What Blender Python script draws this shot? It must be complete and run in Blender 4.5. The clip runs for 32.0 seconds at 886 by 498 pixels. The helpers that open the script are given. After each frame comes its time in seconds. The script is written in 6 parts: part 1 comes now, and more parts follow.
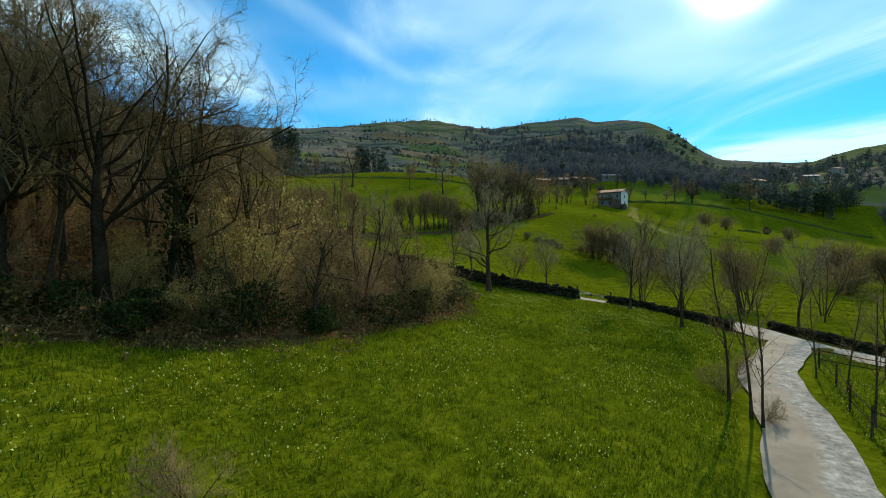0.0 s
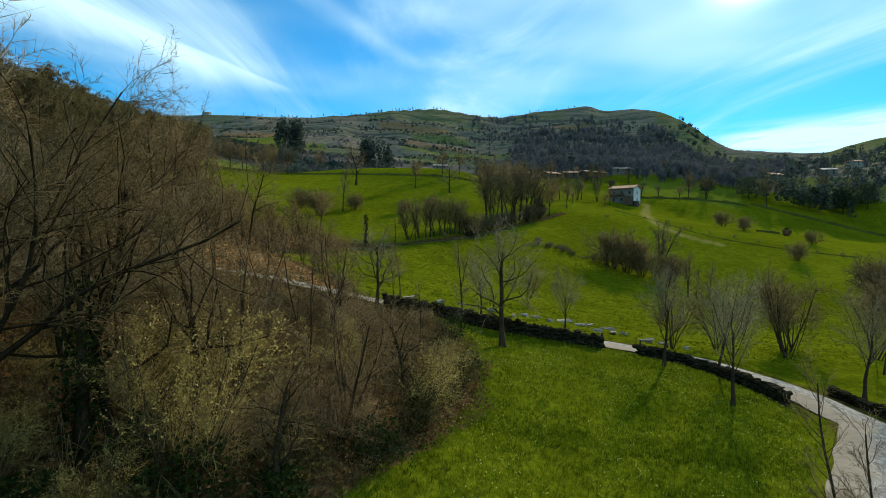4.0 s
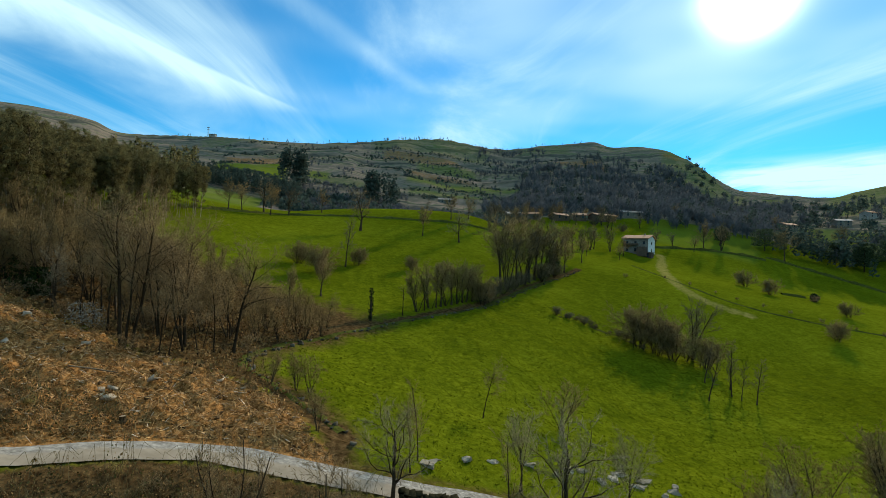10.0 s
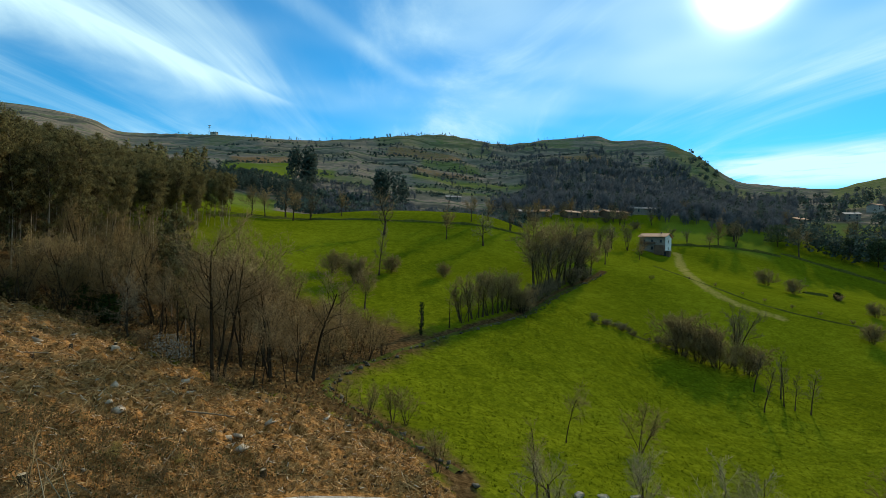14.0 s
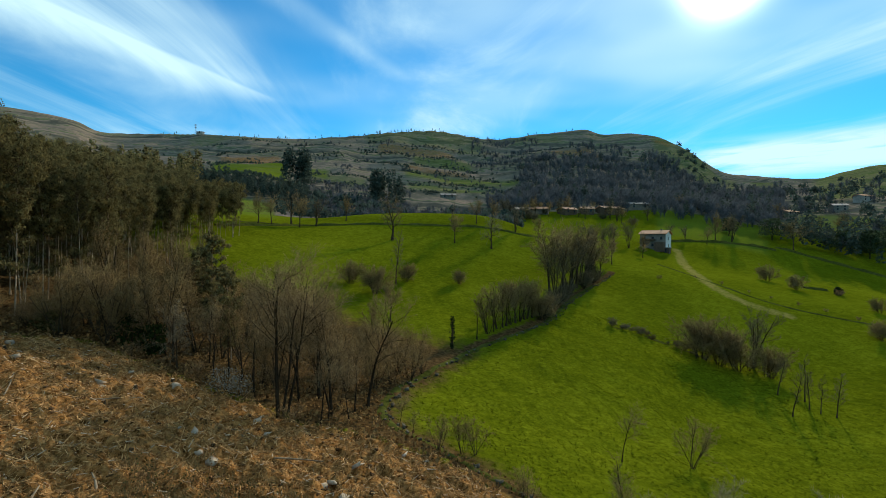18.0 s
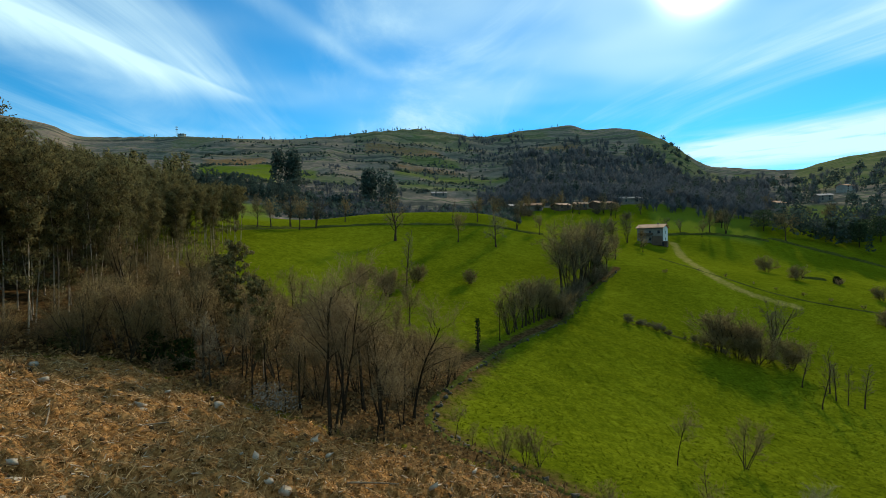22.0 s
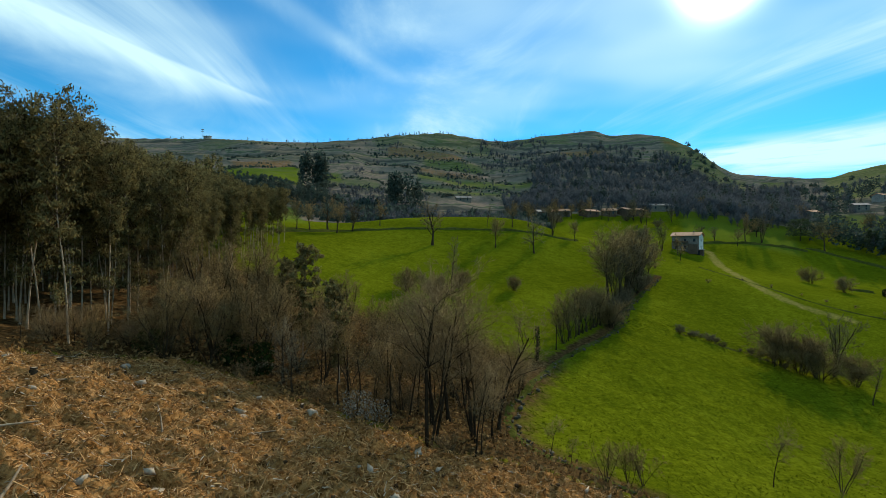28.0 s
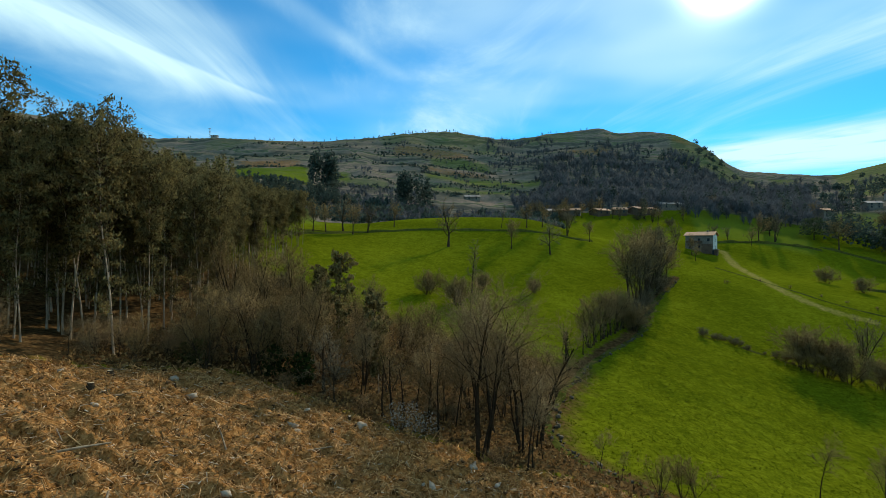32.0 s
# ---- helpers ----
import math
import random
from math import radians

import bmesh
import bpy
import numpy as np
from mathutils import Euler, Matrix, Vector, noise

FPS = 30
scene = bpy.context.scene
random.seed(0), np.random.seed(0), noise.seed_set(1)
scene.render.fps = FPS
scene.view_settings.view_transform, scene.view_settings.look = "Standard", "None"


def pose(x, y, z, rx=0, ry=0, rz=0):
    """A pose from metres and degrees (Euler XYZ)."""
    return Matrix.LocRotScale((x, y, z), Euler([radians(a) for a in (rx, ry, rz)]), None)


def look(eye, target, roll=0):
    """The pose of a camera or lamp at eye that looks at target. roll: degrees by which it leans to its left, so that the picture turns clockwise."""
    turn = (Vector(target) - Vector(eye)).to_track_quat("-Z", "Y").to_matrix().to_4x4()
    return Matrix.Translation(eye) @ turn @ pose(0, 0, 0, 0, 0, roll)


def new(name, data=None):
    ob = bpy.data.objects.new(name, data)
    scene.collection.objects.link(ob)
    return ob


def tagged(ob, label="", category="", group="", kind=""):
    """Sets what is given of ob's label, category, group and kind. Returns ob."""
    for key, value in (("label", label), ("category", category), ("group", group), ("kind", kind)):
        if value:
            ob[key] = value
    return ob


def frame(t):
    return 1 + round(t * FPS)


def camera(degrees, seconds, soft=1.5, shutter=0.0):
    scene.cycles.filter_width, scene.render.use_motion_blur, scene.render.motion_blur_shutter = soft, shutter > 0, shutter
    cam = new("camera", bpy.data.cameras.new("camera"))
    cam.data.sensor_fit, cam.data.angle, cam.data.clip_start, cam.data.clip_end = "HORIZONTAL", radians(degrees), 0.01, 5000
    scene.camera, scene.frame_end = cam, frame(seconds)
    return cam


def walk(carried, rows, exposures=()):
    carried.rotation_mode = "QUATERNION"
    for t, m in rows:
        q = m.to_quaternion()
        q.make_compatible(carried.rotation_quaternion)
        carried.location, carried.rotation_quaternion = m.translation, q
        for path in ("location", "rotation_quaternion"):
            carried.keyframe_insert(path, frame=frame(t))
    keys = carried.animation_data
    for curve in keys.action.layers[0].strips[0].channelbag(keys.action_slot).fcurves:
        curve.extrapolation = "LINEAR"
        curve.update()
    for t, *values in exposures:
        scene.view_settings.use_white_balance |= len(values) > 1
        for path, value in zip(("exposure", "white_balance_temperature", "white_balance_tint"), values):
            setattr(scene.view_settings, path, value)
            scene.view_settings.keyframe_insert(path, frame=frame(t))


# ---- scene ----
cam = camera(84.7, 32.0, soft=0.6)
METRES, EYE, TILT, LEAN, TURN = 60.0, 5.0, 0.0, 0.0, 0.0
ROWS = [
    (0, 0, 0, 0, 0, 0, 0),
    (0.5, -0.0006, 0.0082, 0.0083, 0.13, -0.05, -0.02),
    (1, -0.0015, 0.0174, 0.0169, 0.01, -0.3, 0.01),
    (1.5, -0.0023, 0.0283, 0.0259, 0.76, -0.56, 0.04),
    (2, -0.0019, 0.0403, 0.0355, 1.33, -0.52, 0.09),
    (2.5, -0.0016, 0.0535, 0.0444, 1, -0.65, -0.02),
    (3, -0.0011, 0.0664, 0.0542, 0.51, -1.05, -0.17),
    (3.5, -0.0011, 0.0799, 0.06575, 0.55, -1.46, -0.19),
    (5.5, -0.0013, 0.1546, 0.1155, 1.45, -1.44, -0.29),
    (6, -0.0022, 0.1777, 0.12975, 1.39, -1.12, -0.2),
    (6.5, -0.0018, 0.1984, 0.1452, 2.03, -0.63, -0.4),
    (7, -0.0046, 0.2163, 0.16077, -0.66, 0.05, -0.35),
    (7.5, -0.0065, 0.2308, 0.17652, 0.26, 0.56, -0.94),
    (8, -0.0102, 0.242, 0.19117, 0.6, 0.85, -1.34),
    (8.5, -0.0173, 0.2494, 0.20572, 0.93, 1.22, -1.94),
    (9, -0.028, 0.2547, 0.21887, 1.25, 1.13, -2.1),
    (9.5, -0.0387, 0.2585, 0.22962, 1.31, 1.25, -2.36),
    (10, -0.052, 0.2613, 0.23707, 0.7, 1.35, -2.44),
    (10.5, -0.0675, 0.2651, 0.23872, -0.47, 1.17, -2.44),
    (11, -0.0862, 0.2679, 0.24207, -1.18, 1.05, -2.45),
    (11.5, -0.1045, 0.2696, 0.24962, -0.41, 1.23, -2.56),
    (12, -0.1257, 0.2699, 0.25917, -0.09, 1.15, -2.5),
    (12.5, -0.145, 0.2696, 0.26887, 0.44, 1.24, -2.47),
    (13, -0.1664, 0.268, 0.27677, 0.51, 0.88, -2.31),
    (13.5, -0.1861, 0.2657, 0.28457, 0.46, 0.64, -2.06),
    (14, -0.2084, 0.2653, 0.29077, 0.38, 0.57, -1.74),
    (14.5, -0.2275, 0.2637, 0.29827, 1.14, 0.25, -1.41),
    (16.5, -0.2853, 0.2644, 0.32627, -0.19, 0.13, -0.7),
    (17, -0.3009, 0.2647, 0.33187, 1.31, 0.1, -0.88),
    (17.5, -0.319, 0.2672, 0.34017, -0.9, 0.06, -0.63),
    (18, -0.333, 0.268, 0.34577, -1.15, -0.11, -0.54),
    (18.5, -0.3514, 0.273, 0.34937, -2.83, -0.61, -0.21),
    (19, -0.3667, 0.2755, 0.35237, 0.24, -0.42, -0.26),
    (19.5, -0.384, 0.2833, 0.35307, -1.45, -0.26, -0.05),
    (20, -0.3973, 0.2885, 0.35257, -1.71, -0.51, 0.15),
    (20.5, -0.4117, 0.2954, 0.35147, -2.23, -0.26, 0.2),
    (21, -0.4247, 0.301, 0.35087, -1.19, -0.05, 0.52),
    (21.5, -0.432, 0.3048, 0.35367, -2.51, -0.58, 1.17),
    (22, -0.4423, 0.311, 0.35427, -3, -0.35, 0.87),
    (22.5, -0.4494, 0.317, 0.35477, -1.37, 0.08, 0.46),
    (23, -0.4573, 0.3212, 0.35457, -1.15, 0.18, 0.17),
    (23.5, -0.4682, 0.3256, 0.35407, -1.86, 0.23, 0.09),
    (24, -0.4785, 0.328, 0.35317, -1.34, 0.32, -0.02),
    (24.5, -0.4899, 0.3305, 0.35307, -1.62, 0.3, -0.08),
    (26.5, -0.536, 0.3366, 0.35217, -1.71, 0.21, -0.07),
    (27, -0.548, 0.3375, 0.35397, -1.5, 0.3, -0.03),
    (27.5, -0.5587, 0.3379, 0.35657, -1.18, 0.3, -0.05),
    (28, -0.5692, 0.3378, 0.35937, -1.31, 0.16, -0.04),
    (28.5, -0.5799, 0.3381, 0.36227, -1.63, 0.02, 0.01),
    (29, -0.5905, 0.3394, 0.36497, -1.17, 0.22, 0.01),
    (29.5, -0.599, 0.3388, 0.36747, -0.96, 0.13, -0.02),
    (30, -0.6078, 0.3386, 0.36997, -1.47, -0.09, 0.22),
    (30.5, -0.6177, 0.3389, 0.37257, -1.43, -0.26, 0.45),
    (31, -0.6243, 0.3394, 0.37527, -1.14, -0.59, 0.48),
    (31.5, -0.6306, 0.3419, 0.37787, -1.23, -0.48, 0.5),
    (32, -0.6364, 0.3442, 0.38047, -0.86, -0.12, 0.11),
]
walk(cam, [(t, pose(0, 0, EYE, TILT, LEAN, TURN) @ pose(METRES * x, METRES * y, METRES * z, 90 + pitch, roll, yaw)) for t, x, y, z, yaw, pitch, roll in ROWS],
     exposures=[(0, -0.10), (6, -0.12), (12, -0.22), (18, -0.27), (32, -0.26)])


# ---- world, sun, exposure ----
SUN_BEARING, SUN_HEIGHT = 31.0, 26.5


def sky_world():
    world = bpy.data.worlds.new("sky")
    scene.world = world
    world.use_nodes = True
    nt = world.node_tree
    n, l = nt.nodes, nt.links
    n.clear()

    def node(kind, **values):
        made = n.new(kind)
        for key, value in values.items():
            made.inputs[int(key[1:])].default_value = value
        return made

    def math_node(op, a, b=None, clamp=False):
        m = n.new("ShaderNodeMath")
        m.operation, m.use_clamp = op, clamp
        for k, v in enumerate((a, b)):
            if v is None:
                continue
            if isinstance(v, (int, float)):
                m.inputs[k].default_value = v
            else:
                l.new(v, m.inputs[k])
        return m.outputs[0]

    def ramp(value, lo, hi):
        m = n.new("ShaderNodeMapRange")
        m.interpolation_type = "SMOOTHSTEP"
        l.new(value, m.inputs[0])
        m.inputs[1].default_value, m.inputs[2].default_value = lo, hi
        return m.outputs[0]

    sky = n.new("ShaderNodeTexSky")
    sky.sky_type = "NISHITA"
    sky.sun_disc = False
    sky.sun_elevation, sky.sun_rotation = radians(SUN_HEIGHT), radians(SUN_BEARING)
    sky.altitude, sky.air_density, sky.dust_density, sky.ozone_density = 200, 1.0, 0.0, 3.0
    coord = n.new("ShaderNodeTexCoord")
    xyz = n.new("ShaderNodeSeparateXYZ")
    l.new(coord.outputs["Generated"], xyz.inputs[0])
    z = math_node("MAXIMUM", xyz.outputs[2], 0.04)
    u, v = math_node("DIVIDE", xyz.outputs[0], z), math_node("DIVIDE", xyz.outputs[1], z)
    flat = n.new("ShaderNodeCombineXYZ")
    l.new(u, flat.inputs[0])
    l.new(v, flat.inputs[1])
    # long wisps that run away from the eye, drawn out along the high wind
    turn = n.new("ShaderNodeMapping")
    turn.inputs["Rotation"].default_value = (0, 0, radians(19))
    turn.inputs["Scale"].default_value = (0.95, 0.26, 1)
    turn.inputs["Location"].default_value = (0.35, 0.2, 0)
    l.new(flat.outputs[0], turn.inputs[0])
    wisp = node("ShaderNodeTexNoise", _2=1.0, _3=9.0, _4=0.60, _8=0.8)
    l.new(turn.outputs[0], wisp.inputs["Vector"])
    broad = node("ShaderNodeTexNoise", _2=0.42, _3=3.0, _4=0.5)
    l.new(flat.outputs[0], broad.inputs["Vector"])
    streaks = ramp(wisp.outputs[0], 0.44, 0.80)
    patches = ramp(broad.outputs[0], 0.36, 0.62)
    high = ramp(xyz.outputs[2], 0.10, 0.42)
    cover = math_node("MULTIPLY", math_node("ADD", streaks, math_node("MULTIPLY", patches, math_node("MULTIPLY", high, 0.62))), math_node("ADD", math_node("MULTIPLY", patches, 0.7), 0.35))
    # the bank of cloud low over the far valley
    bearing = math_node("ARCTAN2", xyz.outputs[0], xyz.outputs[1])
    low = n.new("ShaderNodeCombineXYZ")
    l.new(math_node("MULTIPLY", bearing, 2.2), low.inputs[0])
    l.new(math_node("MULTIPLY", xyz.outputs[2], 26.0), low.inputs[1])
    bank = node("ShaderNodeTexNoise", _2=1.6, _3=6.0, _4=0.55, _8=0.5)
    l.new(low.outputs[0], bank.inputs["Vector"])
    side = math_node("MULTIPLY", ramp(bearing, 0.36, 0.62), math_node("SUBTRACT", 1.0, ramp(bearing, 0.8, 1.4)))
    belt = math_node("MULTIPLY", ramp(xyz.outputs[2], 0.11, 0.145), math_node("SUBTRACT", 1.0, ramp(xyz.outputs[2], 0.165, 0.205)))
    bank_cover = math_node("MULTIPLY", math_node("MULTIPLY", side, belt), ramp(bank.outputs[0], 0.28, 0.55))
    cover = math_node("ADD", cover, bank_cover, clamp=True)
    # two drawn-out vapour trails, each a line on the cloud layer with one sharp and one feathered side
    for (u0, v0), (u1, v1), sharp, feather, gain in (((-1.50, 2.30), (-1.09, 3.35), 0.05, 0.42, 0.36), ((-0.60, 1.99), (-0.17, 2.93), 0.10, 0.16, 0.20)):
        long = math.hypot(u1 - u0, v1 - v0)
        tu, tv = (u1 - u0) / long, (v1 - v0) / long
        off = math_node("ADD", math_node("MULTIPLY", math_node("SUBTRACT", u, u0), tv), math_node("MULTIPLY", math_node("SUBTRACT", v, v0), -tu))
        way = math_node("ADD", math_node("MULTIPLY", math_node("SUBTRACT", u, u0), tu), math_node("MULTIPLY", math_node("SUBTRACT", v, v0), tv))
        off = math_node("ADD", off, math_node("MULTIPLY", math_node("SUBTRACT", wisp.outputs[0], 0.5), 0.22))
        body = math_node("MULTIPLY", ramp(off, -feather, 0.0), math_node("SUBTRACT", 1.0, ramp(off, 0.0, sharp)))
        ends = math_node("MULTIPLY", ramp(way, -1.2, 0.0), math_node("SUBTRACT", 1.0, ramp(way, long * 0.8, long * 1.05)))
        cover = math_node("ADD", cover, math_node("MULTIPLY", math_node("MULTIPLY", body, ends), math_node("MULTIPLY", math_node("ADD", wisp.outputs[0], 0.35), gain)), clamp=True)
    # glare round the sun, spread by thin cirrus
    sun_way = n.new("ShaderNodeVectorMath")
    sun_way.operation = "DOT_PRODUCT"
    l.new(coord.outputs["Generated"], sun_way.inputs[0])
    e, b = radians(SUN_HEIGHT), radians(SUN_BEARING)
    sun_way.inputs[1].default_value = (math.cos(e) * math.sin(b), math.cos(e) * math.cos(b), math.sin(e))
    d = math_node("MAXIMUM", sun_way.outputs["Value"], 0.0)
    glow = math_node("ADD", math_node("MULTIPLY", math_node("POWER", d, 900.0), 50.0), math_node("MULTIPLY", math_node("POWER", d, 60.0), 1.5))
    tint = n.new("ShaderNodeMix")
    tint.data_type = "RGBA"
    tint.blend_type = "MULTIPLY"
    tint.inputs[0].default_value = 1.0
    l.new(sky.outputs[0], tint.inputs[6])
    tint.inputs[7].default_value = SKY_TINT
    mix = n.new("ShaderNodeMix")
    mix.data_type = "RGBA"
    l.new(cover, mix.inputs[0])
    l.new(tint.outputs[2], mix.inputs[6])
    mix.inputs[7].default_value = CLOUD
    add = n.new("ShaderNodeMix")
    add.data_type, add.blend_type = "RGBA", "ADD"
    add.inputs[0].default_value = 1.0
    l.new(mix.outputs[2], add.inputs[6])
    shade = n.new("ShaderNodeCombineColor")
    for k in range(3):
        l.new(glow, shade.inputs[k])
    l.new(shade.outputs[0], add.inputs[7])
    back = n.new("ShaderNodeBackground")
    back.inputs[1].default_value = SKY_STRENGTH
    l.new(add.outputs[2], back.inputs[0])
    out = n.new("ShaderNodeOutputWorld")
    l.new(back.outputs[0], out.inputs[0])


SKY_STRENGTH, SKY_TINT, CLOUD = 0.13, (0.24, 1.10, 1.40, 1), (6.5, 9.4, 10.4, 1)
sky_world()
sun = new("sun", bpy.data.lights.new("sun", "SUN"))
sun.data.energy, sun.data.angle, sun.data.color = 5.0, radians(0.6), (1.0, 0.92, 0.76)
e, b = radians(SUN_HEIGHT), radians(SUN_BEARING)
sun.matrix_world = look((0, 0, 0), (-math.cos(e) * math.sin(b), -math.cos(e) * math.cos(b), -math.sin(e)))


# ---- shape of the land ----
GX = np.array([-150.0, -80, -45, -20, 5, 30, 60, 110, 200])
GY = np.array([-40.0, 10, 50, 80, 120, 170, 225, 270, 340])
LAND = np.array([
    [40, 25, 14, 5, -1.0, -2.2, -2.6, -3, -3],
    [42, 26, 15, 4.6, -1.0, -2.3, -2.6, -3, -3],
    [40, 22, 13.0, 7.4, 1.5, -2.0, -2.4, -3.5, -5],
    [36, 19, 11.0, 6.4, 1.8, -2.8, -3, -3, -5],
    [40, 24, 15, 11.5, 8.8, 3.8, 0.0, 1.0, -3],
    [46, 33, 26, 23.5, 21, 17, 15, 10, 1],
    [52, 38, 40, 40.5, 39, 31, 25.5, 18, 8],
    [56, 42, 40.5, 40, 39, 36, 34, 32, 25],
    [70, 57, 52, 50, 48, 49, 51, 50, 42]])
# bearing in degrees from straight ahead (right is plus), and the ridge's rise over its distance
RIDGE_AT = np.array([-180.0, -90, -60, -44, -40.5, -38.5, -36, -34.4, -31, -28, -23, -18, -10, -4, 0, 7, 12, 15.5, 17.3, 18.8, 22.4, 24.5, 26.3, 27.8, 29.3, 31, 33, 36, 38.8, 40.4, 42, 46, 52, 90, 180])
RIDGE_UP = np.array([0.06, 0.14, 0.20, 0.205, 0.208, 0.206, 0.201, 0.189, 0.193, 0.199, 0.206, 0.208, 0.222, 0.236, 0.239, 0.222, 0.231, 0.234, 0.235, 0.224, 0.222, 0.213, 0.198, 0.180, 0.158, 0.138, 0.131, 0.123, 0.119, 0.126, 0.131, 0.135, 0.13, 0.10, 0.06])
CENTRE = (-18.0, 15.0)


def smooth(a, b, v):
    s = np.clip((v - a) / (b - a), 0, 1)
    return s * s * (3 - 2 * s)


def slopes(k, f):
    d = np.diff(f, axis=0) / np.diff(k).reshape(-1, *[1] * (f.ndim - 1))
    return np.concatenate([d[:1], (d[1:] + d[:-1]) / 2, d[-1:]])


def hermite(k, f, m, v):
    i = np.clip(np.searchsorted(k, v) - 1, 0, len(k) - 2)
    h = k[i + 1] - k[i]
    s = np.clip((v - k[i]) / h, 0, 1)
    return i, h, s, (2 * s**3 - 3 * s**2 + 1), (s**3 - 2 * s**2 + s) * h, (3 * s**2 - 2 * s**3), (s**3 - s**2) * h


LAND_X = slopes(GX, LAND.T.copy()).T
LAND_Y = slopes(GY, LAND)
LAND_XY = slopes(GX, LAND_Y.T.copy()).T


def local_height(x, y):
    i, hx, sx, a0, a1, b0, b1 = hermite(GX, None, None, x)
    j, hy, sy, c0, c1, d0, d1 = hermite(GY, None, None, y)

    def along(f, fx, row):
        return a0 * f[row, i] + a1 * fx[row, i] + b0 * f[row, i + 1] + b1 * fx[row, i + 1]
    return c0 * along(LAND, LAND_X, j) + c1 * along(LAND_Y, LAND_XY, j) + d0 * along(LAND, LAND_X, j + 1) + d1 * along(LAND_Y, LAND_XY, j + 1)


def waves(x, y, size, seed):
    """A cheap smooth unevenness, about -1 to 1."""
    r = np.random.RandomState(seed)
    out = 0.0
    for k in range(7):
        a, p, f = r.uniform(0, 6.283), r.uniform(0, 6.283), (0.6 + 0.25 * k) / size * 6.283
        out = out + np.sin((x * math.cos(a) + y * math.sin(a)) * f + p + 0.7 * np.sin((y * math.cos(a) - x * math.sin(a)) * f * 0.6 + 2 * p))
    return out / 3.5


def base_height(x, y):
    x, y = np.asarray(x, float), np.asarray(y, float)
    ax, ay = x - CENTRE[0], y - CENTRE[1]
    r = np.hypot(ax, ay)
    bearing = np.degrees(np.arctan2(ax, ay))
    near = local_height(np.clip(x, -150, 200), np.clip(y, -40, 340))
    up = hermite_1d(RIDGE_AT, RIDGE_UP, bearing)
    dist = 690 + 190 * smooth(26, 34, bearing) + 60 * np.sin(np.radians(bearing * 5)) * smooth(-30, -20, bearing) + 110 * smooth(-20, -34, bearing)
    top = 27.0 + up * dist
    lo = 330.0
    s = np.clip((r - lo) / (dist - lo), 0, 1)
    low = np.clip(near, -5, 70)
    # benches on the hillside
    step = s + 0.011 * np.sin(s * 50 + 2.0 * np.sin(np.radians(bearing * 9))) * smooth(0.1, 0.3, s) * (1 - smooth(0.85, 1, s))
    rise = 0.55 * step + 0.45 * step**2.0
    far = low + (top - low) * rise
    back = top - 0.10 * np.clip(r - dist, 0, 600) - 0.02 * np.clip(r - dist - 600, 0, None)
    far = np.where(r > dist, np.maximum(back, -20), far)
    w = smooth(290, 380, r)
    z = near * (1 - w) + far * w
    rough = smooth(300, 450, r) * (1 - smooth(0.93, 1.0, s) * 0.8)
    return z + rough * (1.8 * waves(x, y, 110, 3) + 0.5 * waves(x, y, 35, 4))


def hermite_1d(k, f, v):
    m = slopes(k, f)
    i, h, s, a0, a1, b0, b1 = hermite(k, None, None, v)
    return a0 * f[i] + a1 * m[i] + b0 * f[i + 1] + b1 * m[i + 1]


# the lane below the cleared slope, and the branch that comes down past the meadow
LANE = [(-48, 19.4), (-36, 30.6), (-25, 40.8), (-18.3, 45.8), (-12, 47.3), (-5.8, 48.6), (1, 49.9), (7.8, 50.4), (14.5, 50.2), (20.2, 48.8), (23.6, 45.2), (25, 41), (25.4, 36), (26.2, 31.5), (29, 28), (35, 24.5), (48, 20), (75, 15)]
BRANCH = [(25.2, 35.0), (21.0, 30.2), (17.3, 25.8), (13.9, 19.5), (11.8, 15.6), (9.9, 12.4), (8.8, 8), (8.6, 3), (9.5, -5), (13, -18), (20, -40)]
# the field track that climbs to the farmhouse
TRACK = [(97, 248), (91, 232), (85, 218), (77, 197), (71.5, 178), (70, 166), (72.5, 156.5), (79, 150)]


def spline(points, step=0.7):
    p = np.array(points, float)
    p = np.vstack([2 * p[0] - p[1], p, 2 * p[-1] - p[-2]])
    out = []
    for a, b, c, d in zip(p[:-3], p[1:-2], p[2:-1], p[3:]):
        n = max(2, int(np.hypot(*(c - b)) / step))
        s = (np.arange(n) / n)[:, None]
        out.append(0.5 * (2 * b + (c - a) * s + (2 * a - 5 * b + 4 * c - d) * s**2 + (3 * b - a - 3 * c + d) * s**3))
    return np.vstack(out + [p[-2:-1]])


def soften(v, n):
    k = np.ones(n) / n
    return np.convolve(np.pad(v, (n // 2, n - 1 - n // 2), mode="edge"), k, mode="valid")


LANE_LINE, BRANCH_LINE, TRACK_LINE = spline(LANE), spline(BRANCH), spline(TRACK, 3)
ROADS = [(line, soften(base_height(line[:, 0], line[:, 1]), 15)) for line in (LANE_LINE, BRANCH_LINE)]


def nearest(line, x, y):
    """Distance to a line of points, and the index of its nearest one."""
    best, which = np.full(np.shape(x), 1e9), np.zeros(np.shape(x), int)
    for k, (a, b) in enumerate(line):
        d = (x - a)**2 + (y - b)**2
        m = d < best
        best, which = np.where(m, d, best), np.where(m, k, which)
    return np.sqrt(best), which


